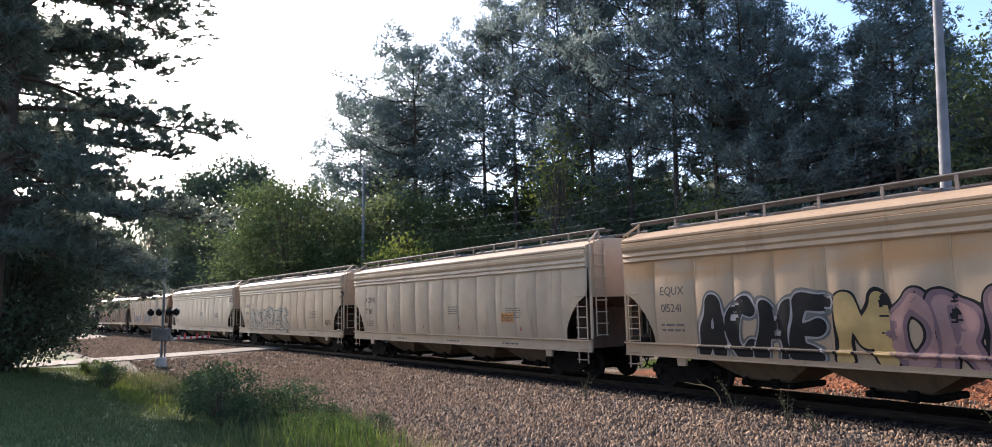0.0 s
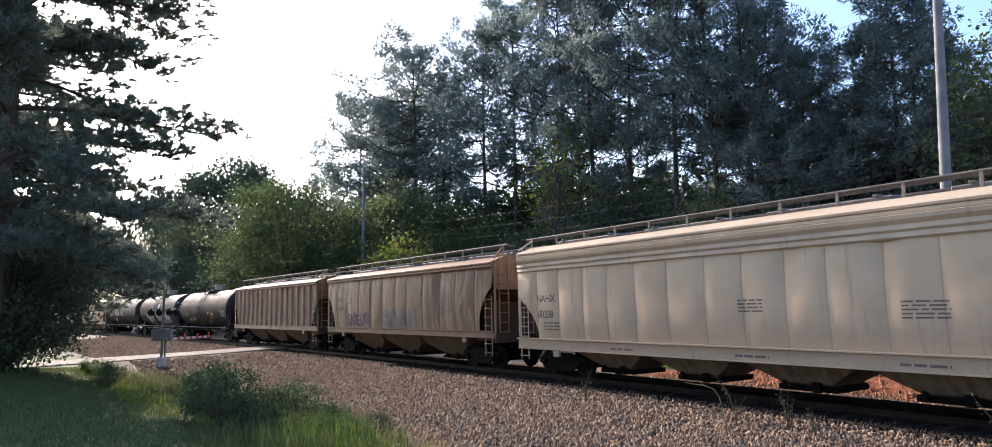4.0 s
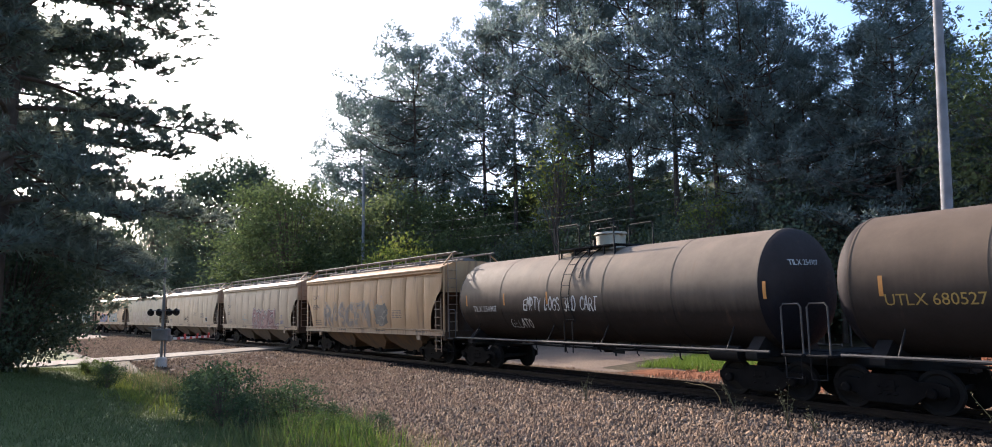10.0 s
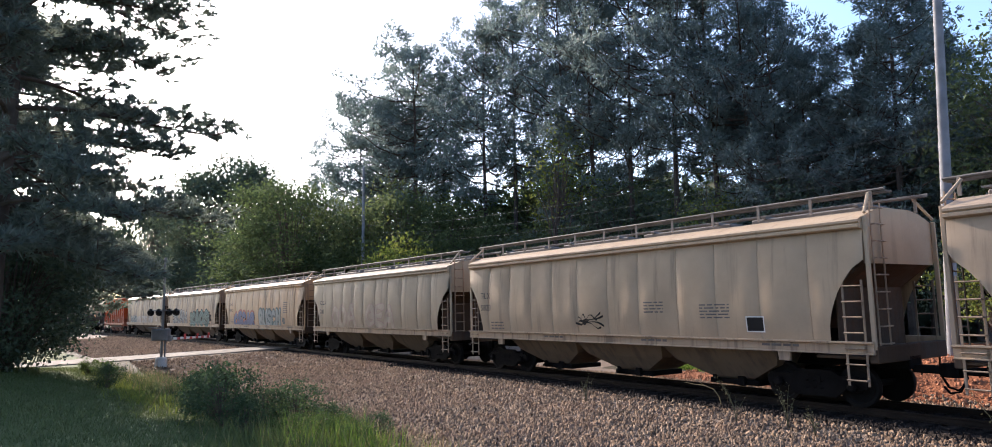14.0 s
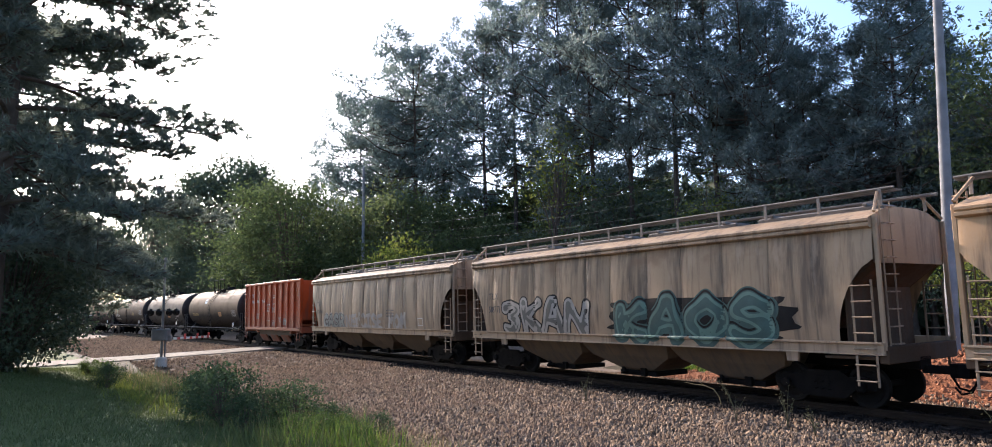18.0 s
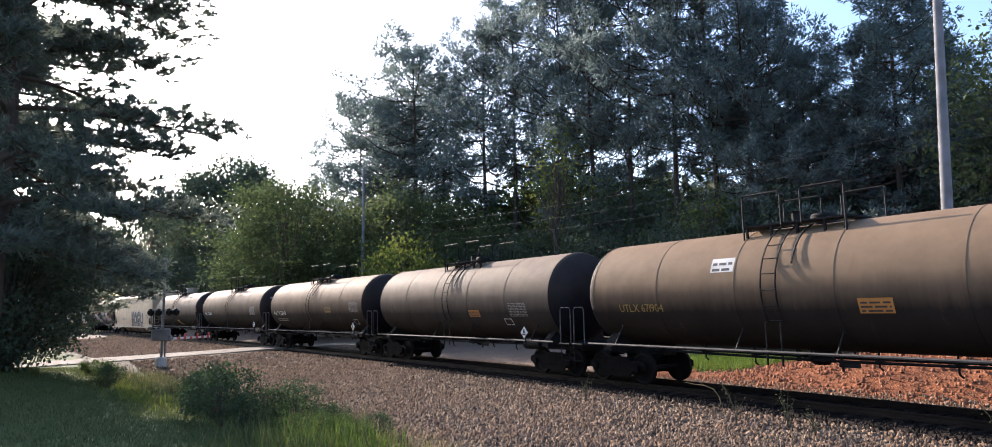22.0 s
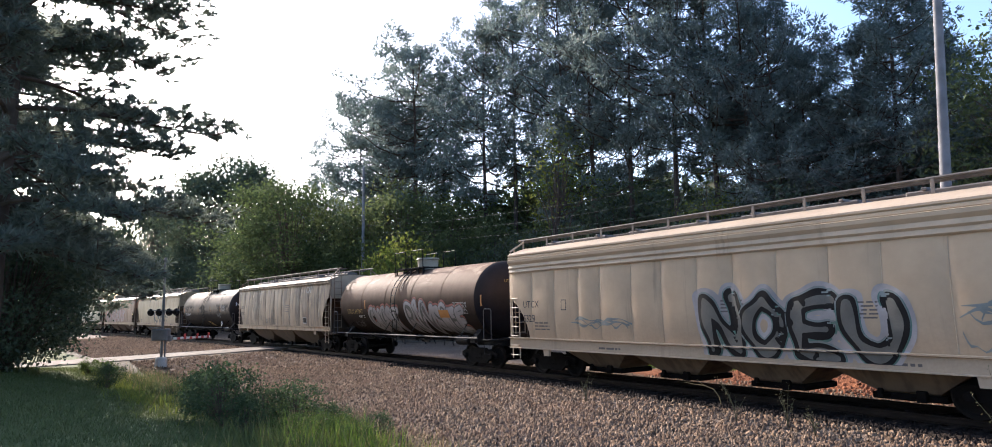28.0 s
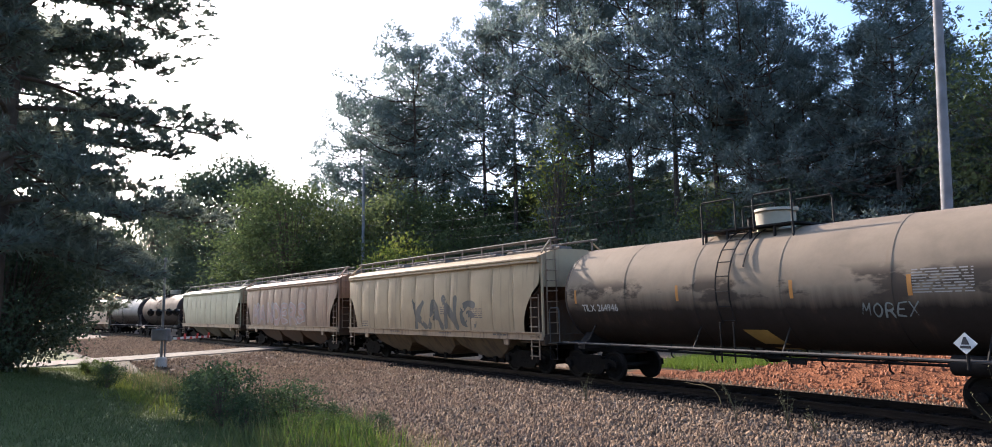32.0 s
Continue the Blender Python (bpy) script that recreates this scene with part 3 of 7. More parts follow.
def truck(car, x):
    """A three-piece truck: bolster with side frames, springs and wheelsets under it."""
    t = part("truck", shared("bolster", lambda: Mesh().box(0, 0, 0.55, 0.36, 2.1, 0.26, 0.03).box(0, 0, 0.72, 0.5, 0.5, 0.12, 0.02), TRUCK), None, car, m=pose(x, 0, 0))
    for y in (-0.99, 0.99):
        part("side_frame", shared("side_frame", side_frame_mesh, TRUCK), None, t, m=pose(0, y, 0, 0, 0, 0 if y < 0 else 180))
        part("spring", shared("spring", spring_mesh, TRUCK), None, t, m=pose(0, y, 0))
    part("brake_rigging", shared("brake_rigging", lambda: Mesh().box(-0.36, 0, 0.36, 0.1, 1.5, 0.2, 0.02).box(0.36, 0, 0.36, 0.1, 1.5, 0.2, 0.02).box(0, 0, 0.27, 0.46, 1.9, 0.1, 0.02).tube([(-0.36, 0.1, 0.4), (0.36, 0.12, 0.5)], 0.03, 6), TRUCK), None, t)
    for dx in (-0.89, 0.89):
        w = part("wheelset", shared("wheelset", wheelset_mesh, WHEEL, True), None, t, m=pose(dx, 0, 0.457))
        WHEELS.append((car, w, dx))
    return t


def coupler_mesh():
    m = Mesh().box(0.12, 0, 0.84, 0.62, 0.16, 0.17, 0.02)
    m.slab([(0.38, -0.1), (0.55, -0.19), (0.62, -0.17), (0.6, -0.04), (0.54, 0.0), (0.54, 0.07), (0.66, 0.1), (0.62, 0.19), (0.42, 0.17)], 2, 0.7, 0.98)
    m.tube([(0.2, 0.3, 0.75), (0.35, 0.32, 0.45), (0.55, 0.3, 0.4), (0.68, 0.26, 0.52)], 0.025, 6)
    return m


def couplers(car, L):
    for sgn in (1, -1):
        part("coupler", shared("coupler", coupler_mesh, TRUCK), None, car, m=pose(sgn * (L / 2 - 0.6), 0, 0, 0, 0, 0 if sgn > 0 else 180))


def ladder_mesh(z0, z1, width=0.42, rungs=7, r=0.017):
    m = Mesh()
    for x in (-width / 2, width / 2):
        m.box(x, 0, (z0 + z1) / 2, 0.05, 0.02, z1 - z0, 0.004)
    for i in range(rungs):
        z = z0 + 0.12 + (z1 - z0 - 0.24) * i / (rungs - 1)
        m.tube([(-width / 2, 0, z), (-width / 2, -0.07, z), (width / 2, -0.07, z), (width / 2, 0, z)], r, 5)
    return m


WHEELS, TRAIN = [], []
# base colour darkened for the shade under the cars, with grime and rust over it
UNDER = car_paint("grimy_shaded_underside", (0.085, 0.065, 0.05), 0.4, 0.5, seed=3, low=0.4, high=3.0, rough=0.75)
HEAD = tank_paint("black_tank_head", (0.013, 0.012, 0.015), amount=0.1, rough=0.55)


def covered_hopper(spec):
    """A covered hopper: curved or ribbed sides, roof with running boards, hopper bays, end platforms."""
    L, bays, name = spec["L"], spec.get("bays", 3), "covered_hopper"
    paint, trim = spec["paint"], spec.get("trim", spec["paint"])
    dark = spec.get("under", UNDER)
    seed = spec["seed"]
    rnd = random.Random(seed)
    car = tagged(new(name), spec["label"], "hopper car", "cars of the freight train")
    Lb = L - 1.45
    half, top, low = Lb / 2 - 0.12, spec.get("top", 3.86), spec.get("low", 1.46)
    sill = spec.get("sill_z", 1.2)
    ribbed = spec.get("ribbed", False)
    n_pan = spec.get("panels", 13)
    cuts = [-half + 2 * half * i / n_pan + (0 if i in (0, n_pan) else rnd.uniform(-0.12, 0.12)) for i in range(n_pan + 1)]
    dents = [(rnd.uniform(-half, half), rnd.uniform(1.9, 3.6), rnd.uniform(0.12, 0.3), rnd.uniform(-0.042, 0.018)) for _ in range(26)]
    reach, knee = spec.get("cut", 0.9), spec.get("knee", 3.05)

    def depth(x, z):
        y = 1.6 - 0.05 * ((z - 2.5) / 1.1) ** 2
        if ribbed:
            return 1.53
        for a, b in zip(cuts[:-1], cuts[1:]):
            if a <= x <= b:
                u = 2 * (x - a) / (b - a) - 1
                y += 0.027 * (1 - u ** 6) * min(1, (z - low + 0.05) / 0.5, (top + 0.05 - z) / 0.4)
        for dx, dz, dr, dd in dents:
            q = ((x - dx) / dr) ** 2 + ((z - dz) / (dr * 3.5)) ** 2
            if q < 4:
                y += dd * math.exp(-q)
        return y

    def surf(x, z):
        return -depth(x, z)

    def xmax(z):
        if ribbed:
            return half - 0.85 * max(0.0, min(1.0, (2.9 - z) / 1.45))
        if z >= knee:
            return half
        q = (z - low) / (knee - low)
        return half - 0.04 - (reach - 0.04) * max(0.0, 1 - q * q) ** 0.8

    zs = list(np.linspace(low, top, 15))
    xs = []
    for a, b in zip(cuts[:-1], cuts[1:]):
        xs += [a, a + 0.02] + [a + (b - a) * k for k in (0.12, 0.3, 0.5, 0.7, 0.88)] + [b - 0.02]
    xs.append(half)
    for sgn in (-1, 1):
        vs, fs, k = [], [], len(xs)
        for z in zs:
            e = xmax(z)
            for x in xs:
                q = max(-e, min(e, x))
                vs.append((q, sgn * depth(q, z), z))
        for i in range(len(zs) - 1):
            for j in range(k - 1):
                if vs[i * k + j][0] != vs[i * k + j + 1][0] or vs[(i + 1) * k + j][0] != vs[(i + 1) * k + j + 1][0]:
                    fs.append((i * k + j, i * k + j + 1, (i + 1) * k + j + 1, (i + 1) * k + j))
        part("side_panel", Mesh().add(vs, fs), paint, car, smooth=True)
        if ribbed:
            for i in range(17):
                x = -half + 0.15 + (2 * half - 0.3) * i / 16
                z0 = low if abs(x) < half - 0.85 else 2.9 - 1.45 * (half - abs(x)) / 0.85
                rib = Mesh().slab([(x - 0.04, sgn * 1.53), (x - 0.022, sgn * 1.62), (x + 0.022, sgn * 1.62), (x + 0.04, sgn * 1.53)], 2, z0, top)
                part("rib", rib, spec.get("rib", paint), car)
        elif sgn < 0:
            for x in cuts[1:-1]:
                rows = [z for z in np.linspace(low + 0.02, top - 0.04, 13) if abs(x) < xmax(z) - 0.02]
                vs = [(x + dx, -depth(x, z) - dy, z) for z in rows for dx, dy in ((-0.014, -0.004), (0, 0.013), (0.014, -0.004))]
                fs = [(3 * i + j, 3 * i + j + 1, 3 * i + j + 4, 3 * i + j + 3) for i in range(len(rows) - 1) for j in (0, 1)]
                part("weld_seam", Mesh().add(vs, fs), trim, car)
    # roof
    r = [(-1.5, top - 0.03), (-1.6, top - 0.03), (-1.66, top + 0.0), (-1.66, top + 0.06), (-1.62, top + 0.08), (-1.66, top + 0.11), (-1.66, top + 0.16), (-1.56, top + 0.21), (-0.95, top + 0.41), (-0.5, top + 0.47)]
    r = r + [(-y, z) for y, z in r[::-1]]
    part("roof", Mesh().slab(r, 0, -half, half), trim if not ribbed else paint, car)
    if spec.get("chord"):
        for sgn in (-1, 1):
            o = [(1.5, -0.5), (1.6, -0.5), (1.645, -0.46), (1.61, -0.36), (1.66, -0.31), (1.625, -0.21), (1.69, -0.12), (1.7, -0.03), (1.64, -0.012), (1.5, -0.012)]
            part("top_chord", Mesh().slab([(sgn * y, top + z) for y, z in o], 0, -half + 0.02, half - 0.02), trim, car)
    nh = 4
    for i in range(nh):
        x = -half + 2 * half * (i + 0.5) / nh
        part("roof_hatch", shared("roof_hatch", lambda: Mesh().box(0, 0, 0.07, 3.2, 0.62, 0.13, 0.03).box(-1.2, 0, 0.16, 0.1, 0.66, 0.07).box(1.2, 0, 0.16, 0.1, 0.66, 0.07), BOARD), None, car, m=pose(x, 0, top + 0.46))
    bm_, bh = spec.get("board", BOARD), spec.get("board_h", 0.79)
    for sgn in (-1, 1):
        rb = Mesh()
        for k in range(5):
            rb.box(0, sgn * (0.64 + 0.075 * k), top + bh, 2 * half + 0.5, 0.012, 0.04, 0.003)
        for k in range(int((2 * half + 0.5) / 0.16)):
            rb.slab([(sgn * 0.64, top + bh - 0.005), (sgn * 0.94, top + bh - 0.005), (sgn * 0.94, top + bh + 0.02), (sgn * 0.64, top + bh + 0.02)], 0, -half - 0.24 + 0.16 * k, -half - 0.2 + 0.16 * k)
        rb.tube([(-half - 0.25, sgn * 0.97, top + bh + 0.04), (half + 0.25, sgn * 0.97, top + bh + 0.04)], 0.03, 6)
        part("running_board", rb, bm_, car)
        npost = int(2 * half / 1.35)
        for i in range(npost + 1):
            x = -half + 0.05 + (2 * half - 0.1) * i / npost
            part("running_board_post", shared("rb_post", lambda: Mesh().box(0, 0, 0.165, 0.07, 0.035, 0.37, 0.006), BOARD_POST) if bm_ is BOARD else shared("rb_post" + spec["key"], lambda: Mesh().box(0, 0, 0.165, 0.07, 0.035, 0.37, 0.006), bm_), None, car, m=pose(x, sgn * 0.98, top + bh - 0.32))
    # sills, posts, ends
    for sgn in (-1, 1):
        o = [(sgn * 1.5, sill), (sgn * 1.6, sill), (sgn * 1.6, sill + 0.02), (sgn * 1.57, sill + 0.035), (sgn * 1.57, low - 0.05), (sgn * 1.65, low - 0.03), (sgn * 1.65, low + 0.005), (sgn * 1.5, low + 0.005)]
        part("side_sill", Mesh().slab(o, 0, -Lb / 2 + 0.05, Lb / 2 - 0.05), spec.get("sill", trim), car)
        for x in (-half + 2.0, half - 2.0):
            part("jacking_pad", shared("jacking_pad" + spec["key"], lambda: Mesh().slab([(-0.16, sill), (0.16, sill), (0.13, sill - 0.2), (-0.13, sill - 0.2)], 1, -0.04, 0.04), spec.get("sill", trim)), None, car, m=pose(x, sgn * 1.53, 0))
    for e in (-1, 1):
        xe = e * half
        w = Mesh().slab([(-1.44, knee - 0.05), (1.44, knee - 0.05), (1.54, top), (1.5, top + 0.2), (0.94, top + 0.38), (0.48, top + 0.44), (-0.48, top + 0.44), (-0.94, top + 0.38), (-1.5, top + 0.2), (-1.54, top)], 0, min(xe - e * 0.06, xe + e * 0.012), max(xe - e * 0.06, xe + e * 0.012))
        part("end_panel", w, spec.get("endp", trim), car)
        sl = Mesh().slab([(xe - e * 0.02, knee), (xe - e * 0.1, knee + 0.02), (e * (half - 2.6), 1.3), (e * (half - 2.45), 1.3)], 1, -1.42, 1.42)
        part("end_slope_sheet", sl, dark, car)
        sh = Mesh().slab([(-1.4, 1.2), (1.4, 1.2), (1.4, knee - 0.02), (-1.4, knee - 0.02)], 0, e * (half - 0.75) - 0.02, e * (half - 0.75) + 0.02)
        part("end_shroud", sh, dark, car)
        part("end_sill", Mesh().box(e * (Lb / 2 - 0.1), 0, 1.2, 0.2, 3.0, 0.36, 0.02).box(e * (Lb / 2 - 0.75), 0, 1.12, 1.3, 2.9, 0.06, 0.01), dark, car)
        for sgn in (-1, 1):
            part("corner_post", Mesh().box(e * (Lb / 2 - 0.06), sgn * 1.5, (top + 1.3) / 2 + 0.12, 0.09, 0.07, top - 1.06, 0.01).tube([(e * (Lb / 2 - 0.06), sgn * 1.5, top + 0.3), (e * (half - 0.1), sgn * 0.98, top + bh - 0.02)], 0.035, 6), trim, car)
            part("side_ladder", shared("side_ladder" + spec["key"], lambda: ladder_mesh(0.55, 2.75, 0.42, 7), spec.get("ladder", WHITE)), None, car, m=pose(e * (half - 0.3), sgn * 1.56, 0, 0, 0, 0 if sgn < 0 else 180))
        part("end_ladder", shared("end_ladder" + spec["key"], lambda: ladder_mesh(1.3, 4.4, 0.42, 9), spec.get("ladder", WHITE)), None, car, m=pose(e * (half + 0.08), -1.1, 0, 0, 0, 90 * e))
    part("brake_wheel", shared("brake_wheel", lambda: Mesh().tube([(0, 0.26 * math.cos(i * 0.5236), 0.26 * math.sin(i * 0.5236)) for i in range(13)], 0.018, 5, False).tube([(0, -0.26, 0), (0, 0.26, 0)], 0.015, 5).tube([(0, 0, -0.26), (0, 0, 0.26)], 0.015, 5), TRUCK), None, car, m=pose(-half - 0.25, 0.5, 2.6))
    part("centre_sill", Mesh().box(0, 0, 0.98, Lb, 0.5, 0.3, 0.02), TRUCK, car)
    bx0 = half - 2.3
    pitch = 2 * bx0 / bays
    for i in range(bays):
        cx = -bx0 + pitch * (i + 0.5)
        vs = []
        for hx, y, z in ((pitch / 2, 1.46, low), (pitch / 2 * 0.99, 1.36, low - 0.24), (pitch / 2 * 0.86, 1.05, 0.82), (0.66, 0.68, 0.42), (0.6, 0.56, 0.36)):
            vs += [(cx - hx, -y, z), (cx + hx, -y, z), (cx + hx, y, z), (cx - hx, y, z)]
        fs = [(a * 4 + b, a * 4 + (b + 1) % 4, a * 4 + 4 + (b + 1) % 4, a * 4 + 4 + b) for a in range(4) for b in range(4)] + [(16, 17, 18, 19)]
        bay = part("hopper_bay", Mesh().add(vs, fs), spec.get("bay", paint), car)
        part("outlet_gate", Mesh().box(cx, 0, 0.3, 1.5, 1.35, 0.14, 0.02).tube([(cx - 0.4, -0.95, 0.32), (cx - 0.4, 0.95, 0.32)], 0.04, 6).box(cx + 0.3, -0.72, 0.34, 0.2, 0.12, 0.24).box(cx - 0.55, -0.7, 0.36, 0.1, 0.1, 0.2), TRUCK, bay)
    for e in (-1, 1):
        truck(car, e * (Lb / 2 - 1.75))
    part("brake_reservoir", Mesh().lathe_x([(half - 1.9, 0.05), (half - 1.86, 0.2), (half - 1.0, 0.2), (half - 0.96, 0.05)], -0.55, 1.5, 14), TRUCK, car)
    couplers(car, L)
    return car, surf


# the orange dimmed for the shade below the sill, with rust and grime
CHUTE = car_paint("rusty_shaded_chute", (0.2, 0.05, 0.015), 0.4, 0.6, seed=8, low=0.4, high=3.0, rough=0.75)


def ballast_hopper(spec):
    """An open-topped ballast hopper with ribbed sides."""
    L = spec["L"]
    paint = spec["paint"]
    car = tagged(new("ballast_hopper"), spec["label"], "hopper car", "cars of the freight train")
    Lb = L - 1.0
    half, top, low = Lb / 2 - 0.05, 4.2, 1.3
    for sgn in (-1, 1):
        part("side_panel", Mesh().box(0, sgn * 1.44, (top + low) / 2, 2 * half, 0.05, top - low, 0.008), paint, car)
        part("top_chord", Mesh().box(0, sgn * 1.5, top + 0.02, 2 * half + 0.1, 0.2, 0.14, 0.02), paint, car)
        part("side_sill", Mesh().box(0, sgn * 1.48, low - 0.06, 2 * half, 0.16, 0.2, 0.02), paint, car)
        for e in (-1, 1):
            part("corner_post", Mesh().box(e * (half - 0.06), sgn * 1.5, (low + top) / 2, 0.12, 0.14, top - low - 0.1, 0.01), paint, car)
        for i in range(9):
            x = -4.14 + 1.02 * i
            part("rib", Mesh().slab([(x - 0.07, sgn * 1.46), (x - 0.045, sgn * 1.57), (x + 0.045, sgn * 1.57), (x + 0.07, sgn * 1.46)], 2, low + 0.02, top - 0.04), paint, car)
        o = [(-half + 1.7, low), (half - 1.7, low), (half - 2.4, 0.75), (-half + 2.4, 0.75)]
        part("chute_side", Mesh().slab(o, 1, sgn * 1.2 - 0.03, sgn * 1.2 + 0.03), UNDER, car)
        for x in (-2.0, 0.0, 2.0):
            part("outlet_door", Mesh().slab([(sgn * 1.3, 0.85), (sgn * 1.36, 0.85), (sgn * 1.1, 0.4), (sgn * 0.95, 0.4)], 0, x - 0.65, x + 0.65), CHUTE, car)
        for e in (-1, 1):
            part("side_ladder", shared("side_ladder_o", lambda: ladder_mesh(0.55, 3.7, 0.4, 10), paint), None, car, m=pose(e * (half - 0.3), sgn * 1.56, 0, 0, 0, 0 if sgn < 0 else 180))
    for e in (-1, 1):
        part("end_panel", Mesh().box(e * half, 0, (top + low) / 2 + 0.25, 0.06, 2.84, top - low - 0.5, 0.01), paint, car)
        part("end_sill", Mesh().box(e * (Lb / 2 - 0.1), 0, 1.2, 0.2, 3.0, 0.36, 0.02), paint, car)
        part("end_slope_sheet", Mesh().slab([(e * (half - 0.03), 2.0), (e * (half - 0.1), 2.02), (e * (half - 2.2), 1.0), (e * (half - 2.1), 0.95)], 1, -1.38, 1.38), paint, car)
        truck(car, e * (Lb / 2 - 1.55))
    part("floor_sheet", Mesh().box(0, 0, 1.5, 2 * half - 0.2, 2.8, 0.08), paint, car)
    part("centre_sill", Mesh().box(0, 0, 0.98, Lb, 0.5, 0.3, 0.02), TRUCK, car)
    couplers(car, L)
    return car, (lambda x, z: -1.465)


def tank_car(spec):
    """A tank car: barrel, heads, ladders, top platform with valves, side rails, stub sills."""
    L = spec["L"]
    paint = spec["paint"]
    car = tagged(new("tank_car"), spec["label"], "tank car", "cars of the freight train")
    R, zc = spec.get("R", 1.52), spec.get("zc", 2.66)
    Lt = (L - 1.0) / 2
    hd = 0.66
    N = 48

    def surf(x, z):
        return -math.sqrt(max(0.05, R * R - (z - zc) ** 2))

    m = Mesh()
    vs, fs = [], []
    xs = list(np.linspace(-Lt + hd, Lt - hd, 14))
    for x in xs:
        for k in range(N):
            w = 2 * math.pi * k / N
            vs.append((x, R * math.cos(w), zc + R * math.sin(w)))
    for i in range(len(xs) - 1):
        for k in range(N):
            fs.append((i * N + k, i * N + (k + 1) % N, (i + 1) * N + (k + 1) % N, (i + 1) * N + k))
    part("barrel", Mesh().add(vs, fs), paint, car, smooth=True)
    for e in (-1, 1):
        rg = [(e * (Lt - hd), R)] + [(e * (Lt - hd + hd * math.sin(a)), R * math.cos(a) ** 0.8) for a in np.linspace(0.12, 1.5, 9)] + [(e * Lt, 0.02)]
        part("head", Mesh().lathe_x(rg, 0, zc, N), spec.get("head", HEAD), car, smooth=True)
    for x in list(np.linspace(-Lt + hd, Lt - hd, 6)):
        m = Mesh().lathe_x([(x - 0.03, R - 0.02), (x - 0.02, R + 0.009), (x + 0.02, R + 0.009), (x + 0.03, R - 0.02)], 0, zc, N)
        part("weld_seam", m, paint, car, smooth=True)
    zt = zc + R
    # platform, rails and valve housing on top
    pl = Mesh()
    for y in (-0.62, 0.62):
        pl.box(0, y, zt + 0.04, 2.8, 0.5, 0.05, 0.008)
        for x in (-1.3, -0.6, 0.1, 0.8, 1.3):
            pl.box(x, y * 1.3, zt - 0.12, 0.06, 0.06, 0.3, 0.008)
    for x in (-1.25, 1.25):
        pl.box(x, 0, zt + 0.04, 0.3, 1.7, 0.05, 0.008)
    part("platform", pl, spec.get("top", BLACK), car)
    for sx, y in ((-1.35, -0.88), (1.35, -0.88), (-1.35, 0.88), (1.35, 0.88)):
        h = 0.84
        part("safety_rail", Mesh().tube([(sx, y, zt - 0.3), (sx, y, zt + h - 0.08), (sx * 0.97, y, zt + h), (sx * 0.25, y, zt + h), (sx * 0.2, y, zt + h - 0.08), (sx * 0.2, y, zt)], 0.024, 6), spec.get("top", BLACK), car)
    if spec.get("housing", True):
        part("valve_housing", Mesh().tube([(0.3, 0, zt - 0.05), (0.3, 0, zt + 0.42), (0.3, 0, zt + 0.46)], [0.47, 0.5, 0.46], 20).tube([(0.3, 0, zt + 0.46), (0.3, 0, zt + 0.53)], [0.56, 0.52], 20).box(0.86, 0, zt + 0.47, 0.16, 0.14, 0.1, 0.02), spec.get("dome", DOME), car, smooth=True)
    else:
        part("manway", Mesh().tube([(0.3, 0, zt - 0.05), (0.3, 0, zt + 0.2), (0.3, 0, zt + 0.25)], [0.3, 0.3, 0.26], 16), BLACK, car, smooth=True)
    part("relief_valve", Mesh().tube([(-0.45, 0, zt), (-0.45, 0, zt + 0.35), (-0.45, 0, zt + 0.4)], [0.1, 0.1, 0.14], 10), BLACK, car)
    # side ladders follow the barrel
    for sgn in (-1, 1):
        lad = Mesh()
        angs = np.linspace(-0.55, 1.25, 10)
        for dx in (-0.2, 0.2):
            lad.tube([(dx - 0.25, sgn * (R + 0.09) * math.cos(a), zc + (R + 0.09) * math.sin(a)) for a in angs] , 0.02, 5)
        for a in np.linspace(-0.5, 1.15, 8):
            lad.tube([(-0.45, sgn * (R + 0.09) * math.cos(a), zc + (R + 0.09) * math.sin(a)), (-0.05, sgn * (R + 0.09) * math.cos(a), zc + (R + 0.09) * math.sin(a))], 0.015, 5)
        lad.box(-0.45, sgn * 1.5, 1.35, 0.04, 0.03, 1.0, 0.005).box(-0.05, sgn * 1.5, 1.35, 0.04, 0.03, 1.0, 0.005)
        part("ladder", lad, spec.get("ladder", BLACK), car)
        part("ladder_hoop", Mesh().tube([(0.32, sgn * (R + 0.06) * math.cos(a), zc + (R + 0.06) * math.sin(a)) for a in np.linspace(0.35, 1.25, 7)], 0.022, 5), BLACK, car)
        part("side_rail", Mesh().tube([(-Lt + 0.4, sgn * 1.55, 1.17), (Lt - 0.4, sgn * 1.55, 1.17)], 0.035, 6), spec.get("rail", HANDRAIL), car)
        for x in (-Lt + 1.6, -1.3, 1.3, Lt - 1.6):
            part("rail_bracket", Mesh().tube([(x, sgn * 1.55, 1.17), (x, sgn * 1.2, zc - math.sqrt(max(0.05, R * R - 1.44)))], 0.022, 5), BLACK, car)
        for e in (-1, 1):
            part("grab_iron", Mesh().tube([(e * (Lt - 0.1), sgn * 1.45, 1.15), (e * (Lt - 0.1), sgn * 1.45, 2.2), (e * (Lt - 0.04), sgn * 1.45, 2.28), (e * (Lt + 0.34), sgn * 1.45, 2.28), (e * (Lt + 0.4), sgn * 1.45, 2.2), (e * (Lt + 0.4), sgn * 1.45, 1.15)], 0.022, 6), spec.get("rail", HANDRAIL), car)
            st = Mesh().box(e * (Lt + 0.16), sgn * 1.5, 1.12, 0.52, 0.12, 0.05, 0.01)
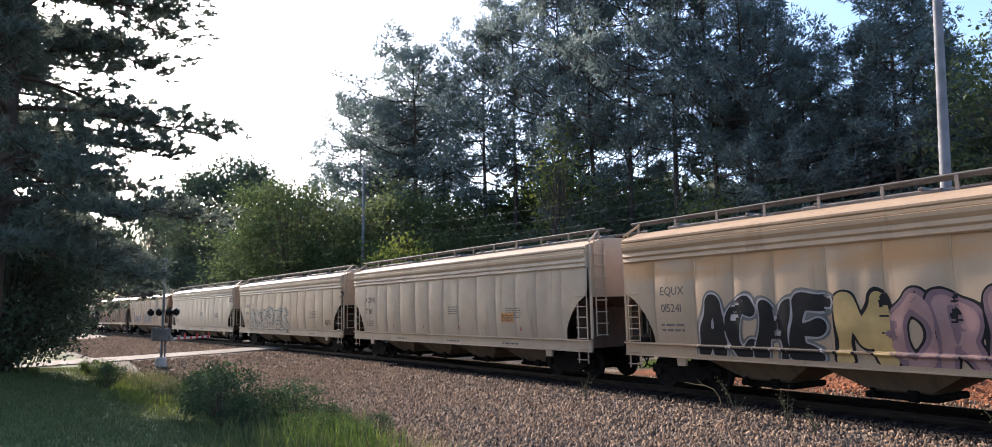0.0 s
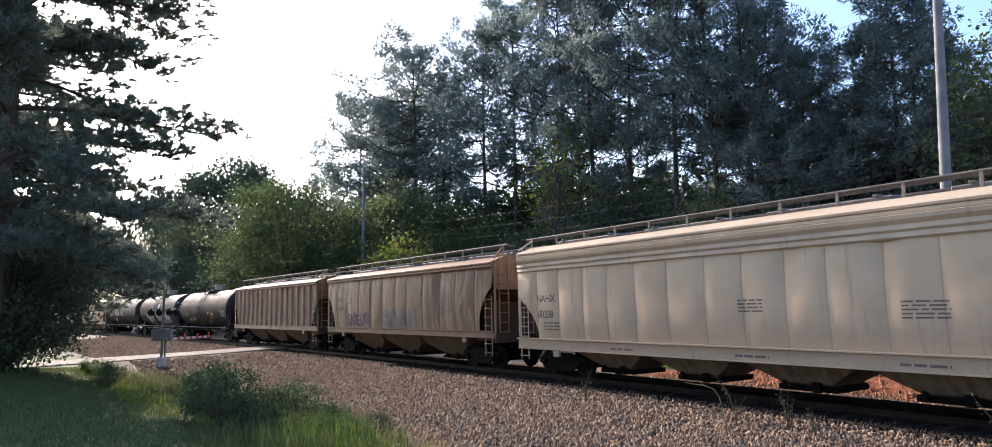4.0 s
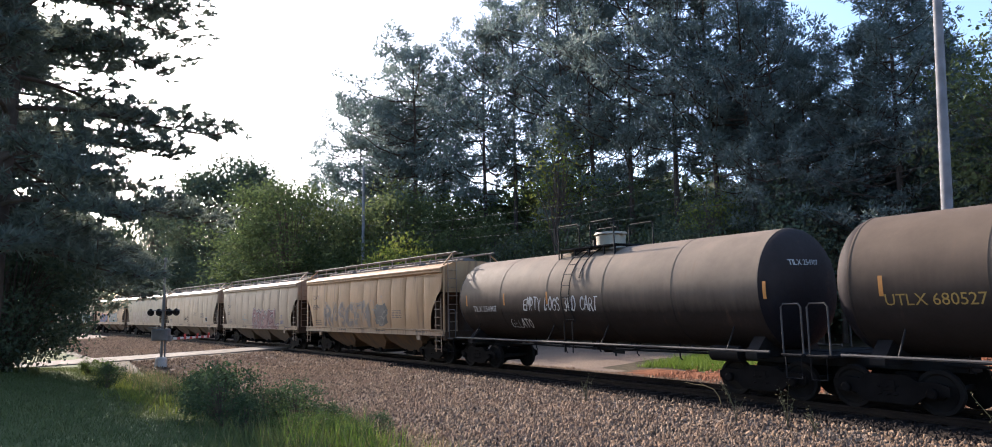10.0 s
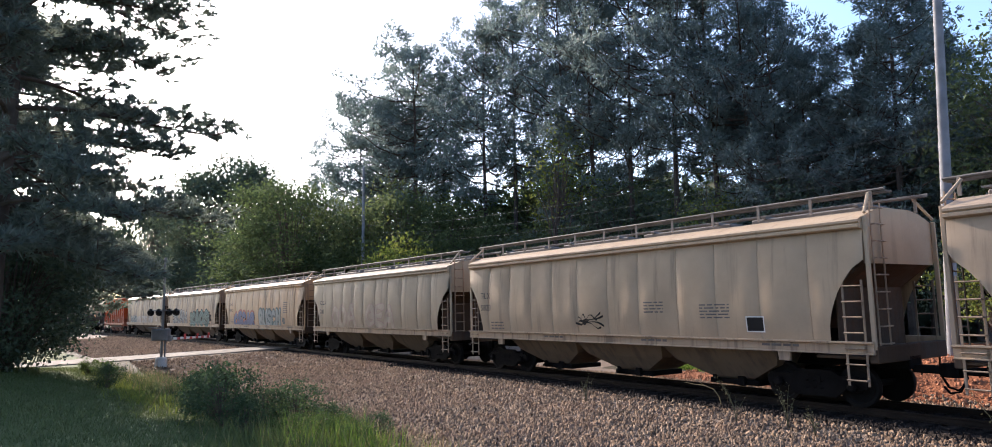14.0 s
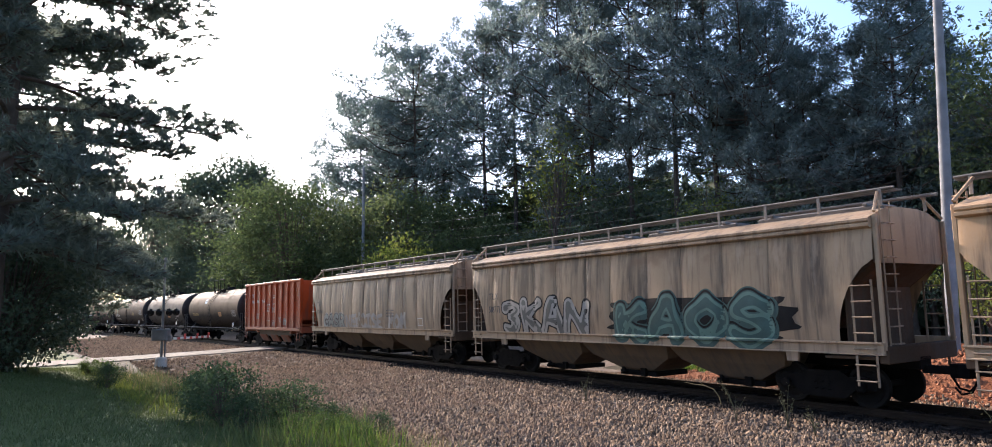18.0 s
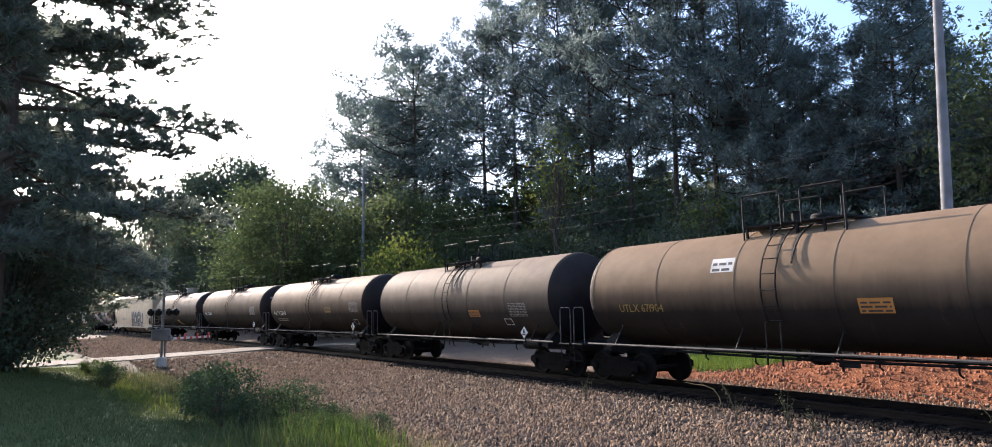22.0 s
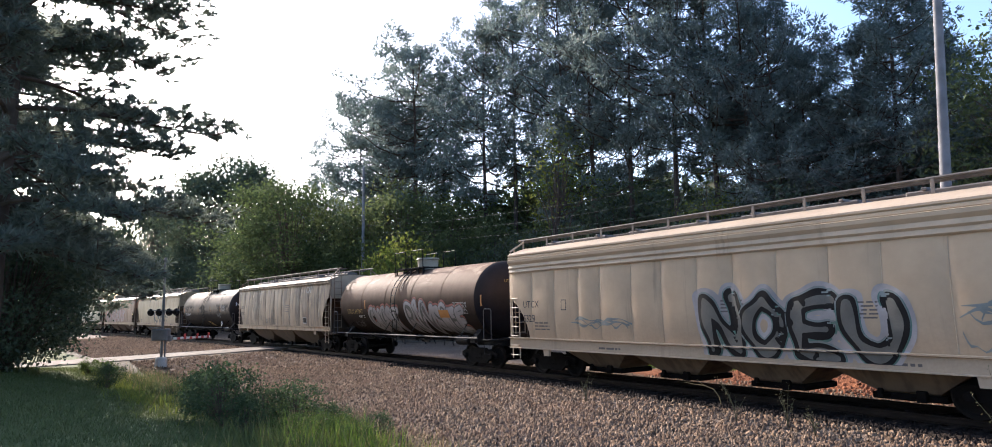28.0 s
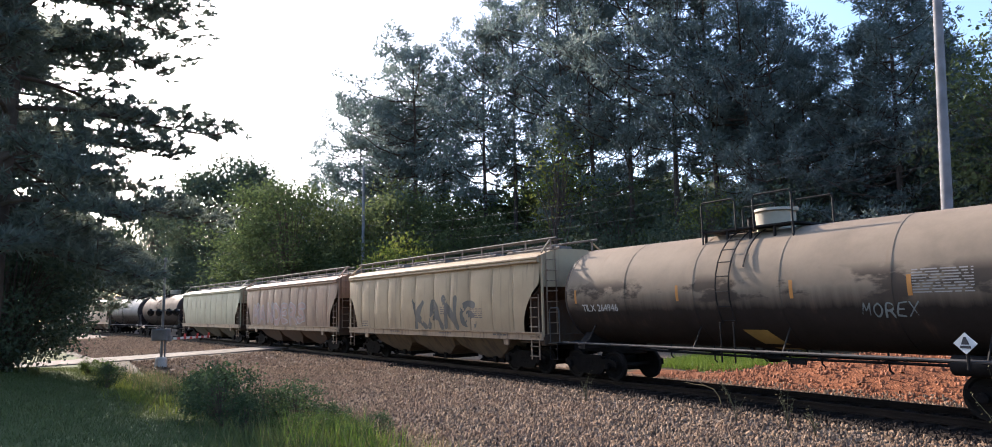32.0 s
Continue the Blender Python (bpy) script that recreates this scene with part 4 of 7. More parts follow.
            st.tube([(e * (Lt - 0.02), sgn * 1.5, 1.1), (e * (Lt - 0.02), sgn * 1.5, 0.6), (e * (Lt + 0.36), sgn * 1.5, 0.6), (e * (Lt + 0.36), sgn * 1.5, 1.1)], 0.018, 5)
            part("step", st, BLACK, car)
    for e in (-1, 1):
        part("stub_sill", Mesh().box(e * (Lt - 0.85), 0, 0.98, 2.9, 0.56, 0.34, 0.02), BLACK, car)
        part("body_bolster", Mesh().slab([(-1.35, 0.98), (1.35, 0.98), (1.35, 1.1), (0.95, zc - R * 0.76), (-0.95, zc - R * 0.76), (-1.35, 1.1)], 0, e * (Lt - 1.05) - 0.16, e * (Lt - 1.05) + 0.16), BLACK, car)
        part("end_platform", Mesh().box(e * (Lt + 0.18), 0, 1.1, 0.5, 3.0, 0.06, 0.01), BLACK, car)
        truck(car, e * (Lt - 1.05))
    for y in (-0.42, 0.5):
        part("brake_rod", Mesh().tube([(-Lt + 1.9, y, 0.98), (-0.8, y, 0.94), (0.9, y, 0.94), (Lt - 1.9, y, 0.98)], 0.035, 6), BLACK, car)
    for i in range(7):
        x = -Lt + 2.4 + (2 * Lt - 4.8) * i / 6
        part("rod_hanger", Mesh().tube([(x, -0.42, 1.3), (x, -0.42, 0.9 - 0.05 * (i % 3)), (x + 0.08, -0.42, 0.84 - 0.05 * (i % 3))], 0.024, 5).box(x, 0.05, 1.0, 0.08, 1.2, 0.06), BLACK, car)
    part("brake_lever", Mesh().box(0.9, -0.42, 0.86, 0.5, 0.05, 0.1).tube([(0.7, -0.42, 1.15), (0.75, -0.42, 0.72)], 0.03, 5), BLACK, car)
    part("bottom_outlet", Mesh().tube([(0, 0, zc - R + 0.05), (0, 0, zc - R - 0.25), (0, 0, zc - R - 0.34)], [0.3, 0.22, 0.14], 12).box(0.1, -0.3, zc - R - 0.2, 0.8, 0.08, 0.1).box(-0.5, -0.2, zc - R - 0.12, 0.1, 0.1, 0.3), BLACK, car)
    part("brake_reservoir", Mesh().lathe_x([(Lt - 2.4, 0.05), (Lt - 2.36, 0.2), (Lt - 1.5, 0.2), (Lt - 1.46, 0.05)], -1.1, 1.05, 14), spec.get("cyl", BLACK), car, smooth=True)
    couplers(car, L)
    return car, surf

# ------------------------------------------------------------------ the train, from its front to its rear
CREAM, PALE, MINT = (0.5, 0.45, 0.37), (0.62, 0.6, 0.53), (0.42, 0.5, 0.42)
GREY, BROWN = (0.42, 0.39, 0.34), (0.3, 0.2, 0.13)


STENCIL = plain("dusty_stencil", (0.34, 0.31, 0.28), 0.7, 0, 0.25)
SILL = car_paint("sill_paint", (0.46, 0.415, 0.35), 0.45, 0.35, seed=9, low=0.6, high=6)


def hopper(key, front, rear, label, color, rust, grime, trim=None, **more):
    seed = len(TRAIN) + 1
    tint = more.pop("rust_color", (0.22, 0.09, 0.04))
    paint = car_paint("paint_" + key, color, rust, grime, tint, seed=seed, stains=more.pop("stains", ()))
    spec = dict(key=key, L=rear - front, label=label, seed=seed, paint=paint, **more)
    spec["sill"] = spec["ladder"] = SILL
    # bay colour cut to 0.38 as shade below the sill, plus grime and rust
    spec["bay"] = car_paint("shaded_bay_" + key, tuple(0.38 * v for v in color), 0.35, 0.5, tint, seed=seed + 0.3, low=0.4, high=3.0, rough=0.8)
    if trim:
        spec["trim"] = spec["sill"] = spec["ladder"] = car_paint("trim_" + key, trim, rust * 0.6, grime * 0.5, seed=seed + 0.5)
    car, surf = covered_hopper(spec)
    TRAIN.append((car, front + 0.55, rear + 0.55))
    return car, surf, (rear - front) / 2 - 0.55


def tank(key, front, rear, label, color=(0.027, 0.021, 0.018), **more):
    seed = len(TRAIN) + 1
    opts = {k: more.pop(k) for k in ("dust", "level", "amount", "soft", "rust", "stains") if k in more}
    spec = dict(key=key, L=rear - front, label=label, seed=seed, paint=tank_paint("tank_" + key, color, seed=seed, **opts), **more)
    car, surf = tank_car(spec)
    TRAIN.append((car, front + 1.1, rear + 1.1))
    return car, surf, (rear - front) / 2 - 1.1


def marks(c, lines, x, z, h, mat=INK, weight=0.0):
    """Reporting marks in rows, x metres from the car's rear end."""
    car, surf, half = c
    for i, text in enumerate(lines):
        decal("lettering", [word(text, -half + x, z - i * h * 2.0, h, weight)[:2]], surf, 0.008, mat, car)


def small_print(c, x, z, w, h, rows, mat=None, seed=1):
    car, surf, half = c
    mat = mat or STENCIL_DARK
    if mat is CHALK:
        mat, rows = STENCIL, rows + (3 if rows > 4 else 0)
    tagged(decal("stencil", [bars(-half + x, z, w, h, rows, 0.42, seed)], surf, 0.007, mat, car), kind="stuff")


STROKES = {}
STROKES["A"] = [[(0, 0), (0.42, 1), (0.58, 1), (1, 0)], [(0.22, 0.36), (0.78, 0.36)]]
STROKES["B"] = [[(0.08, 0), (0.05, 1), (0.6, 1), (0.85, 0.78), (0.5, 0.54), (0.1, 0.52)], [(0.5, 0.54), (0.97, 0.3), (0.65, 0), (0.08, 0)]]
STROKES["C"] = [[(0.95, 0.85), (0.5, 1), (0.05, 0.62), (0.1, 0.2), (0.5, 0), (0.95, 0.15)]]
STROKES["D"] = [[(0.05, 0), (0.05, 1), (0.55, 0.97), (0.95, 0.5), (0.55, 0.03), (0.05, 0)]]
STROKES["E"] = [[(0.95, 1), (0.1, 0.92), (0.05, 0.08), (1, 0)], [(0.1, 0.5), (0.75, 0.5)]]
STROKES["G"] = [[(0.95, 0.85), (0.5, 1), (0.05, 0.62), (0.1, 0.2), (0.5, 0), (0.95, 0.15), (0.95, 0.45), (0.55, 0.45)]]
STROKES["H"] = [[(0.05, 0), (0.1, 1)], [(0.95, 1), (0.9, 0)], [(0.1, 0.5), (0.9, 0.52)]]
STROKES["I"] = [[(0.5, 0), (0.5, 1)], [(0.1, 1), (0.9, 1)], [(0.1, 0), (0.9, 0)]]
STROKES["K"] = [[(0.08, 0), (0.05, 1)], [(0.95, 1), (0.12, 0.45), (1, 0)]]
STROKES["L"] = [[(0.1, 1), (0.08, 0.05), (0.95, 0)]]
STROKES["M"] = [[(0, 0), (0.12, 1), (0.5, 0.4), (0.88, 1), (1, 0)]]
STROKES["N"] = [[(0.05, 0), (0.1, 1), (0.88, 0), (0.95, 1)]]
STROKES["O"] = [[(0.5, 1), (0.06, 0.7), (0.06, 0.3), (0.5, 0), (0.94, 0.3), (0.94, 0.7), (0.5, 1)]]
STROKES["R"] = [[(0.08, 0), (0.05, 1), (0.6, 1), (0.88, 0.76), (0.55, 0.5), (0.1, 0.5)], [(0.5, 0.5), (1, 0)]]
STROKES["S"] = [[(0.92, 0.86), (0.5, 1), (0.08, 0.8), (0.35, 0.56), (0.8, 0.42), (0.92, 0.16), (0.5, 0), (0.05, 0.12)]]
STROKES["T"] = [[(0, 1), (1, 0.97)], [(0.5, 1), (0.5, 0)]]
STROKES["U"] = [[(0.05, 1), (0.08, 0.3), (0.5, 0), (0.92, 0.3), (0.95, 1)]]
STROKES["V"] = [[(0, 1), (0.5, 0), (1, 1)]]
STROKES["W"] = [[(0, 1), (0.2, 0), (0.5, 0.65), (0.8, 0), (1, 1)]]
STROKES["Y"] = [[(0, 1), (0.5, 0.45), (1, 1)], [(0.5, 0.45), (0.45, 0)]]
STROKES["3"] = [[(0.08, 0.88), (0.5, 1), (0.9, 0.8), (0.45, 0.55)], [(0.45, 0.55), (0.95, 0.32), (0.5, 0), (0.05, 0.12)]]
STROKES["Z"] = [[(0.05, 0.95), (0.95, 1), (0.08, 0.02), (1, 0)]]
STROKES["+"] = [[(0.5, 0.2), (0.5, 0.8)], [(0.2, 0.5), (0.8, 0.5)]]
STROKES["F"] = [[(0.95, 1), (0.1, 0.95), (0.08, 0)], [(0.1, 0.5), (0.75, 0.52)]]
STROKES["P"] = [[(0.08, 0), (0.05, 1), (0.6, 1), (0.9, 0.74), (0.55, 0.46), (0.1, 0.46)]]
STROKES["X"] = [[(0, 0), (1, 1)], [(0, 1), (1, 0)]]
STROKES["*"] = [[(0.5, 0.5), (0.5, 1)], [(0.2, 0.65), (0.8, 0.9)], [(0.8, 0.62), (0.2, 0.92)]]
ANGULAR = set("AEFHIKLMNTVWXYZ+*")


def bend(points, steps=6):
    """A smooth line through a stroke's points."""
    p = [np.array(q, float) for q in points]
    p = [2 * p[0] - p[1]] + p + [2 * p[-1] - p[-2]]
    line = []
    for a, b, c, d in zip(p, p[1:], p[2:], p[3:]):
        for i in range(steps):
            t = i / steps
            line.append(0.5 * (2 * b + (c - a) * t + (2 * a - 5 * b + 4 * c - d) * t * t + (3 * b - a - 3 * c + d) * t ** 3))
    return line + [p[-2]]


def stroke_distance(X, Z, line):
    best = np.full(X.shape, 9.0)
    for a, b in zip(line, line[1:]):
        d = b - a
        k = np.clip(((X - a[0]) * d[0] + (Z - a[1]) * d[1]) / max(1e-9, d @ d), 0, 1)
        best = np.minimum(best, np.hypot(X - a[0] - k * d[0], Z - a[1] - k * d[1]))
    return best


def sprayed_area(name, field, xs, zs, surf, lift, mat, parent, label, low):
    """A film of paint on the car's side wherever the field is positive, cut along its zero line."""
    nx, nz = len(xs), len(zs)
    inside = field > 0
    verts = [(x, z) for x in xs for z in zs]
    faces = []
    for j in range(nz - 1):
        run = 0
        for i in range(nx - 1):
            ring = ((i, j), (i + 1, j), (i + 1, j + 1), (i, j + 1))
            on = [inside[q] for q in ring]
            run = run + 1 if all(on) else 0
            if run:
                if run > 1:
                    faces.pop()
                faces.append(((i - run + 1) * nz + j, (i + 1) * nz + j, (i + 1) * nz + j + 1, (i - run + 1) * nz + j + 1))
                run %= 6
            elif any(on):
                poly = []
                for q, r, a, b in zip(ring, ring[1:] + ring[:1], on, on[1:] + on[:1]):
                    if a:
                        poly.append(q[0] * nz + q[1])
                    if a != b:
                        k = field[q] / (field[q] - field[r])
                        verts.append((xs[q[0]] + (xs[r[0]] - xs[q[0]]) * k, zs[q[1]] + (zs[r[1]] - zs[q[1]]) * k))
                        poly.append(len(verts) - 1)
                if len(poly) > 2:
                    faces.append(tuple(poly))
    if not faces:
        return None
    keep = sorted({i for f in faces for i in f})
    at = {v: i for i, v in enumerate(keep)}
    me = bpy.data.meshes.new(name)
    me.from_pydata([(verts[i][0], (surf(*verts[i]) if verts[i][1] > low else -1.657 if verts[i][1] > low - 0.07 else -1.575) - lift, verts[i][1]) for i in keep], [], [tuple(at[i] for i in f)[::-1] for f in faces])
    me.shade_smooth()
    me.materials.append(mat)
    return part(name, me, mat, parent, label)


def piece(c, text, x, z, w, h, layers, fat=0.13, seed=1, slant=0.1, cap=3.0, low=-9.0, label="spray-painted graffiti letters"):
    """A graffiti piece x metres from the car's rear end, w wide and h high. layers: (paint, how far it grows past the strokes, how worn, own letters or all, shift up)."""
    car, surf, half = c
    rng = np.random.default_rng(seed)
    cell = max(0.02, h / 34)
    pad = fat * h + 0.3
    xs = np.arange(x - pad - abs(slant) * h, x + w + pad + abs(slant) * h, cell)
    zs = np.arange(z - pad, z + h + pad, cell)
    X, Z = np.meshgrid(xs, zs, indexing="ij")
    wob = 0.035 * h * (np.sin(X * 5.1 + seed) * np.sin(Z * 4.3 + 2 * seed))
    wear = sum(np.sin(X * f + seed * f) * np.sin(Z * f * 0.8 + f) / (1 + 0.1 * f) for f in (2.1, 4.7, 9.3, 17.1, 31.0))
    letters, step = [], w / len(text)
    for i, ch in enumerate(text):
        if ch == " ":
            continue
        lw, lh = step * rng.uniform(0.68, 0.84), h * rng.uniform(0.86, 1.04)
        lx, lz, lean = x + i * step + step * 0.08, z + h * rng.uniform(-0.05, 0.06), slant + rng.uniform(-0.1, 0.1)
        d = np.full(X.shape, 9.0)
        for st in STROKES[ch]:
            line = [np.array(q, float) for q in st] if ch in ANGULAR else bend(st)
            line = [np.array((lx + q[0] * lw + lean * (q[1] - 0.5) * lh, lz + q[1] * lh)) for q in line]
            d = np.minimum(d, stroke_distance(X, Z, line))
        letters.append(d + wob * (1 + cap * 0.3))
    every = np.min(letters, axis=0)
    for n_, (mat, grow, worn, own, up) in enumerate(layers):
        r = fat * h + grow
        if own:
            f = np.full(X.shape, -9.0)
            for i, d in enumerate(letters):
                g = r - d
                for e in letters[i + 1:]:
                    g = np.minimum(g, e - r - 0.045)
                f = np.maximum(f, g)
        else:
            f = r - every
        if up:
            k = int(round(up / cell))
            f = np.roll(f, k, 1)
        if worn:
            f = np.minimum(f, (1.15 - worn * 1.5 + wear * 0.55) * 0.1)
        f = np.minimum(f, Z - low + 0.25)
        sprayed_area("graffiti", f, xs - half, zs, surf, 0.006 + 0.004 * n_, mat, car, label, low)


SPRAY_BLACK = plain("black_spray", (0.014, 0.013, 0.013), 0.7, spec=0.15)
SPRAY_WHITE = plain("white_spray", (0.36, 0.325, 0.31), 0.7, 0, 0.4, 3)
SPRAY_TEAL = plain("teal_spray", (0.04, 0.085, 0.078), 0.6)
SPRAY_BLUE = plain("blue_spray", (0.09, 0.1, 0.19), 0.6)
SPRAY_GREY = plain("grey_green_spray", (0.2, 0.22, 0.21), 0.6)
SPRAY_SAGE = plain("sage_spray", (0.1, 0.18, 0.15), 0.6)
SPRAY_RED = plain("dull_red_spray", (0.3, 0.1, 0.08), 0.6)
SPRAY_PALE = plain("pale_spray", (0.33, 0.3, 0.27), 0.7)
SPRAY_MAUVE = plain("mauve_spray", (0.17, 0.1, 0.11), 0.7)
SPRAY_BLUSH = plain("faint_blush_spray", (0.36, 0.23, 0.2), 0.7)
SPRAY_LILAC = plain("lilac_spray", (0.16, 0.16, 0.24), 0.7)
SPRAY_RUSTY = plain("rusty_red_spray", (0.3, 0.1, 0.075), 0.7)
STENCIL_DARK = plain("worn_dark_stencil", (0.13, 0.11, 0.1), 0.7)
SPRAY_GHOST = plain("worn_pale_spray", (0.26, 0.23, 0.2), 0.7)
SPRAY_FADED = plain("faded_spray", (0.2, 0.165, 0.14), 0.7)
SPRAY_SMOKE = plain("smoky_spray", (0.12, 0.115, 0.1), 0.7)
SPRAY_DUSKY = plain("dusky_rose_spray", (0.3, 0.17, 0.15), 0.7)
SPRAY_PLUM = plain("plum_spray", (0.13, 0.05, 0.06), 0.7)
SPRAY_SMOG = plain("pale_grey_spray", (0.41, 0.325, 0.235), 0.7)
SPRAY_SLATE = plain("slate_spray", (0.15, 0.16, 0.17), 0.7)
SPRAY_TAN = plain("thin_tan_spray", (0.35, 0.23, 0.13), 0.7)
SPRAY_GOLD = plain("gold_spray", (0.42, 0.28, 0.1), 0.6)



def heads(c, text, mat=CHALK, z=3.1, h=0.2, dx=-0.3):
    """Rows of lettering on the tank's front head."""
    car, _, half = c
    for i, r in enumerate([text] if isinstance(text, str) else text):
        vs, fs, pen = word(r, 0, z - i * h * 1.8, h)
        head_decal("lettering", [([(p[0] - pen / 2 + dx, p[1]) for p in vs], fs)], (half + 1.1) * 2, 1.52, 2.66, mat, car)


def label_panel(c, x, z, w, h, mat, lines=3, ink=INK):
    car, surf, half = c
    decal("label", [rect(-half + x, z, w, h)], surf, 0.008, mat, car)
    if lines:
        tagged(decal("stencil", [bars(-half + x + 0.05, z + 0.03, w - 0.1, h - 0.06, lines, 0.45, 3)], surf, 0.012, ink, car), kind="stuff")


def frame_box(c, x, z, w, h, mat=CHALK, b=0.03):
    car, surf, half = c
    decal("label", [outline(-half + x, z, w, h, b)], surf, 0.008, mat, car)


def placard(c, x, z, r=0.2):
    car, surf, half = c
    ob = part("placard", Mesh().slab([(-half + x - r, z), (-half + x, z - r), (-half + x + r, z), (-half + x, z + r)], 1, -1.66, -1.645), WHITE, car, "white diamond hazard placard")
    part("placard_symbol", Mesh().slab([(-half + x - r * 0.35, z - 0.02), (-half + x + r * 0.35, z - 0.02), (-half + x + r * 0.1, z + r * 0.6), (-half + x - r * 0.1, z + r * 0.6)], 1, -1.668, -1.661).slab([(-half + x - r * 0.45, z - r * 0.45), (-half + x + r * 0.45, z - r * 0.45), (-half + x + r * 0.45, z - r * 0.2), (-half + x - r * 0.45, z - r * 0.2)], 1, -1.668, -1.661), INK, ob)
    part("placard_bracket", Mesh().box(-half + x, -1.6, z - r - 0.1, 0.05, 0.05, 0.4), BLACK, ob)


def strips(c, xs, z=2.4):
    car, surf, half = c
    for x in xs:
        decal("reflective_strip", [rect(-half + x, z, 0.09, 0.42)], surf, 0.008, ORANGE, car)


def scrawl(c, text, x, z, h, mat, wide=1.0, seed=1):
    """A quick one-line tag in hand-drawn capitals."""
    piece(c, text.upper(), x, z, len(text) * h * 0.72 * wide, h, [(mat, 0.0, 0.12, False, 0)], 0.05, seed, 0.2, 0.0, label="hand-drawn graffiti tag")


def wave_lines(c, x0, x1, z0, z1, count, mat, seed):
    """Loose sprayed lines in loops, like an unfinished piece."""
    car, surf, half = c
    rnd = random.Random(seed)
    shapes = []
    for i in range(count):
        ph, fr, am = rnd.uniform(0, 6), rnd.uniform(3.0, 6.5), rnd.uniform(0.1, 0.32) * (z1 - z0)
        cz, a, b = rnd.uniform(z0 + am, z1 - am), x0 + rnd.uniform(0, 0.25) * (x1 - x0), x1 - rnd.uniform(0, 0.25) * (x1 - x0)
        k = int((b - a) / 0.09)
        vs = []
        for j in range(k + 1):
            x = a + (b - a) * j / k
            z = cz + am * math.sin(fr * x + ph) + 0.4 * am * math.sin(2.3 * fr * x + 2 * ph)
            w = 0.022 + 0.014 * math.sin(9 * x + ph)
            vs += [(-half + x + 0.12 * math.sin(4 * x + ph), z - w), (-half + x + 0.12 * math.sin(4 * x + ph), z + w)]
        shapes.append((vs, [(2 * j, 2 * j + 2, 2 * j + 3, 2 * j + 1) for j in range(k)]))
    for i, q in enumerate(shapes):
        decal("graffiti", [q], surf, 0.008 + 0.0015 * i, mat, car, "sprayed line of graffiti", cell=0.4)


def service_print(c, seed):
    """The small stencils that every hopper carries."""
    small_print(c, 1.75, 1.55, 0.8, 0.32, 3, STENCIL_DARK, seed)
    small_print(c, 9.5, 2.1, 0.7, 0.35, 4, STENCIL_DARK, seed + 1)
    L = c[2] * 2
    small_print(c, L - 4.6, 1.95, 0.9, 0.4, 5, STENCIL_DARK, seed + 2)
    low = 1.02 if L > 17.0 else 1.32
    for x in (4.9, 9.3, 13.2):
        tagged(decal("stencil", [bars(-c[2] + x, low, 0.95, 0.07, 1, 0.8, seed + 3)], lambda u, w: -1.572, 0.006, STENCIL_DARK, c[0]), kind="stuff")


LONG = dict(chord=True, board_h=0.68, cut=1.08, knee=2.65, top=4.02, bays=4, low=1.27, sill_z=0.9)
c = hopper("a", -199.3, -180.1, "cream covered hopper with orange rust under the roof and big graffiti", CREAM, 0.35, 0.1, (0.55, 0.47, 0.36), panels=14, rust_color=(0.42, 0.2, 0.06), stains=[(ORANGE_RUST, 2.2, 0.7, 0.38, 0.56, 0.85, 2.95, 3.6)], **LONG)
marks(c, ["EQUX", "015241"], 1.72, 2.57, 0.23)
piece(c, "ACHE", 3.05, 1.08, 3.5, 1.28, [(SPRAY_SMOKE, 0.16, 0, False, 0), (SPRAY_WHITE, 0.1, 0.1, False, 0), (SPRAY_BLACK, 0.06, 0, True, 0)], 0.1, 3, 0.08, 3.0, low=1.28)
piece(c, "M", 6.75, 1.0, 1.1, 1.3, [(SPRAY_BLACK, 0.09, 0, False, 0), (SPRAY_GOLD, 0.03, 0.2, True, 0)], 0.13, 4, 0.05, low=1.28)
piece(c, "ORE", 7.85, 1.0, 2.7, 1.3, [(SPRAY_BLACK, 0.09, 0, False, 0), (SPRAY_MAUVE, 0.04, 0, True, 0), (SPRAY_DUSKY, -0.06, 0.3, True, 0)], 0.13, 5, 0.05, low=1.28)
piece(c, "NSM", 10.5, 1.0, 3.0, 1.3, [(SPRAY_BLACK, 0.09, 0, False, 0), (SPRAY_GOLD, 0.03, 0.2, True, 0), (SPRAY_DUSKY, -0.08, 0.4, True, 0)], 0.13, 6, 0.05, low=1.28)
small_print(c, 1.7, 1.6, 0.8, 0.28, 2)
c = hopper("b", -180.1, -160.9, "pale grey covered hopper, clean, with an orange label", (0.56, 0.54, 0.48), 0.02, 0.06, PALE, panels=14, **LONG)
marks(c, ["XOMX", "717619"], 1.62, 2.68, 0.27)
label_panel(c, 13.2, 1.8, 0.75, 0.32, ORANGE, 4)
service_print(c, 11)
for x in (4.6, 7.4, 10.2, 14.3):
    small_print(c, x, 1.5, 0.09, 0.34, 1, SPRAY_RED)
c = hopper("c", -160.9, -141.75, "cream covered hopper with thin teal graffiti along the sill", (0.58, 0.53, 0.43), 0.02, 0.06, PALE, panels=14, **LONG)
marks(c, ["XOMX", "720541"], 1.66, 2.63, 0.25)
frame_box(c, 3.05, 2.55, 0.28, 0.34, INK, 0.025)
piece(c, "AMERES", 2.8, 1.05, 7.2, 1.25, [(SPRAY_TEAL, 0.1, 0.25, False, 0), (SPRAY_SMOG, 0.07, 0, False, 0), (SPRAY_TEAL, 0.0, 0.2, True, 0), (SPRAY_SMOG, -0.045, 0, True, 0)], 0.13, 4, 0.1, 6.0, low=1.28)
wave_lines(c, 2.6, 9.6, 1.9, 2.5, 3, SPRAY_TEAL, 4)
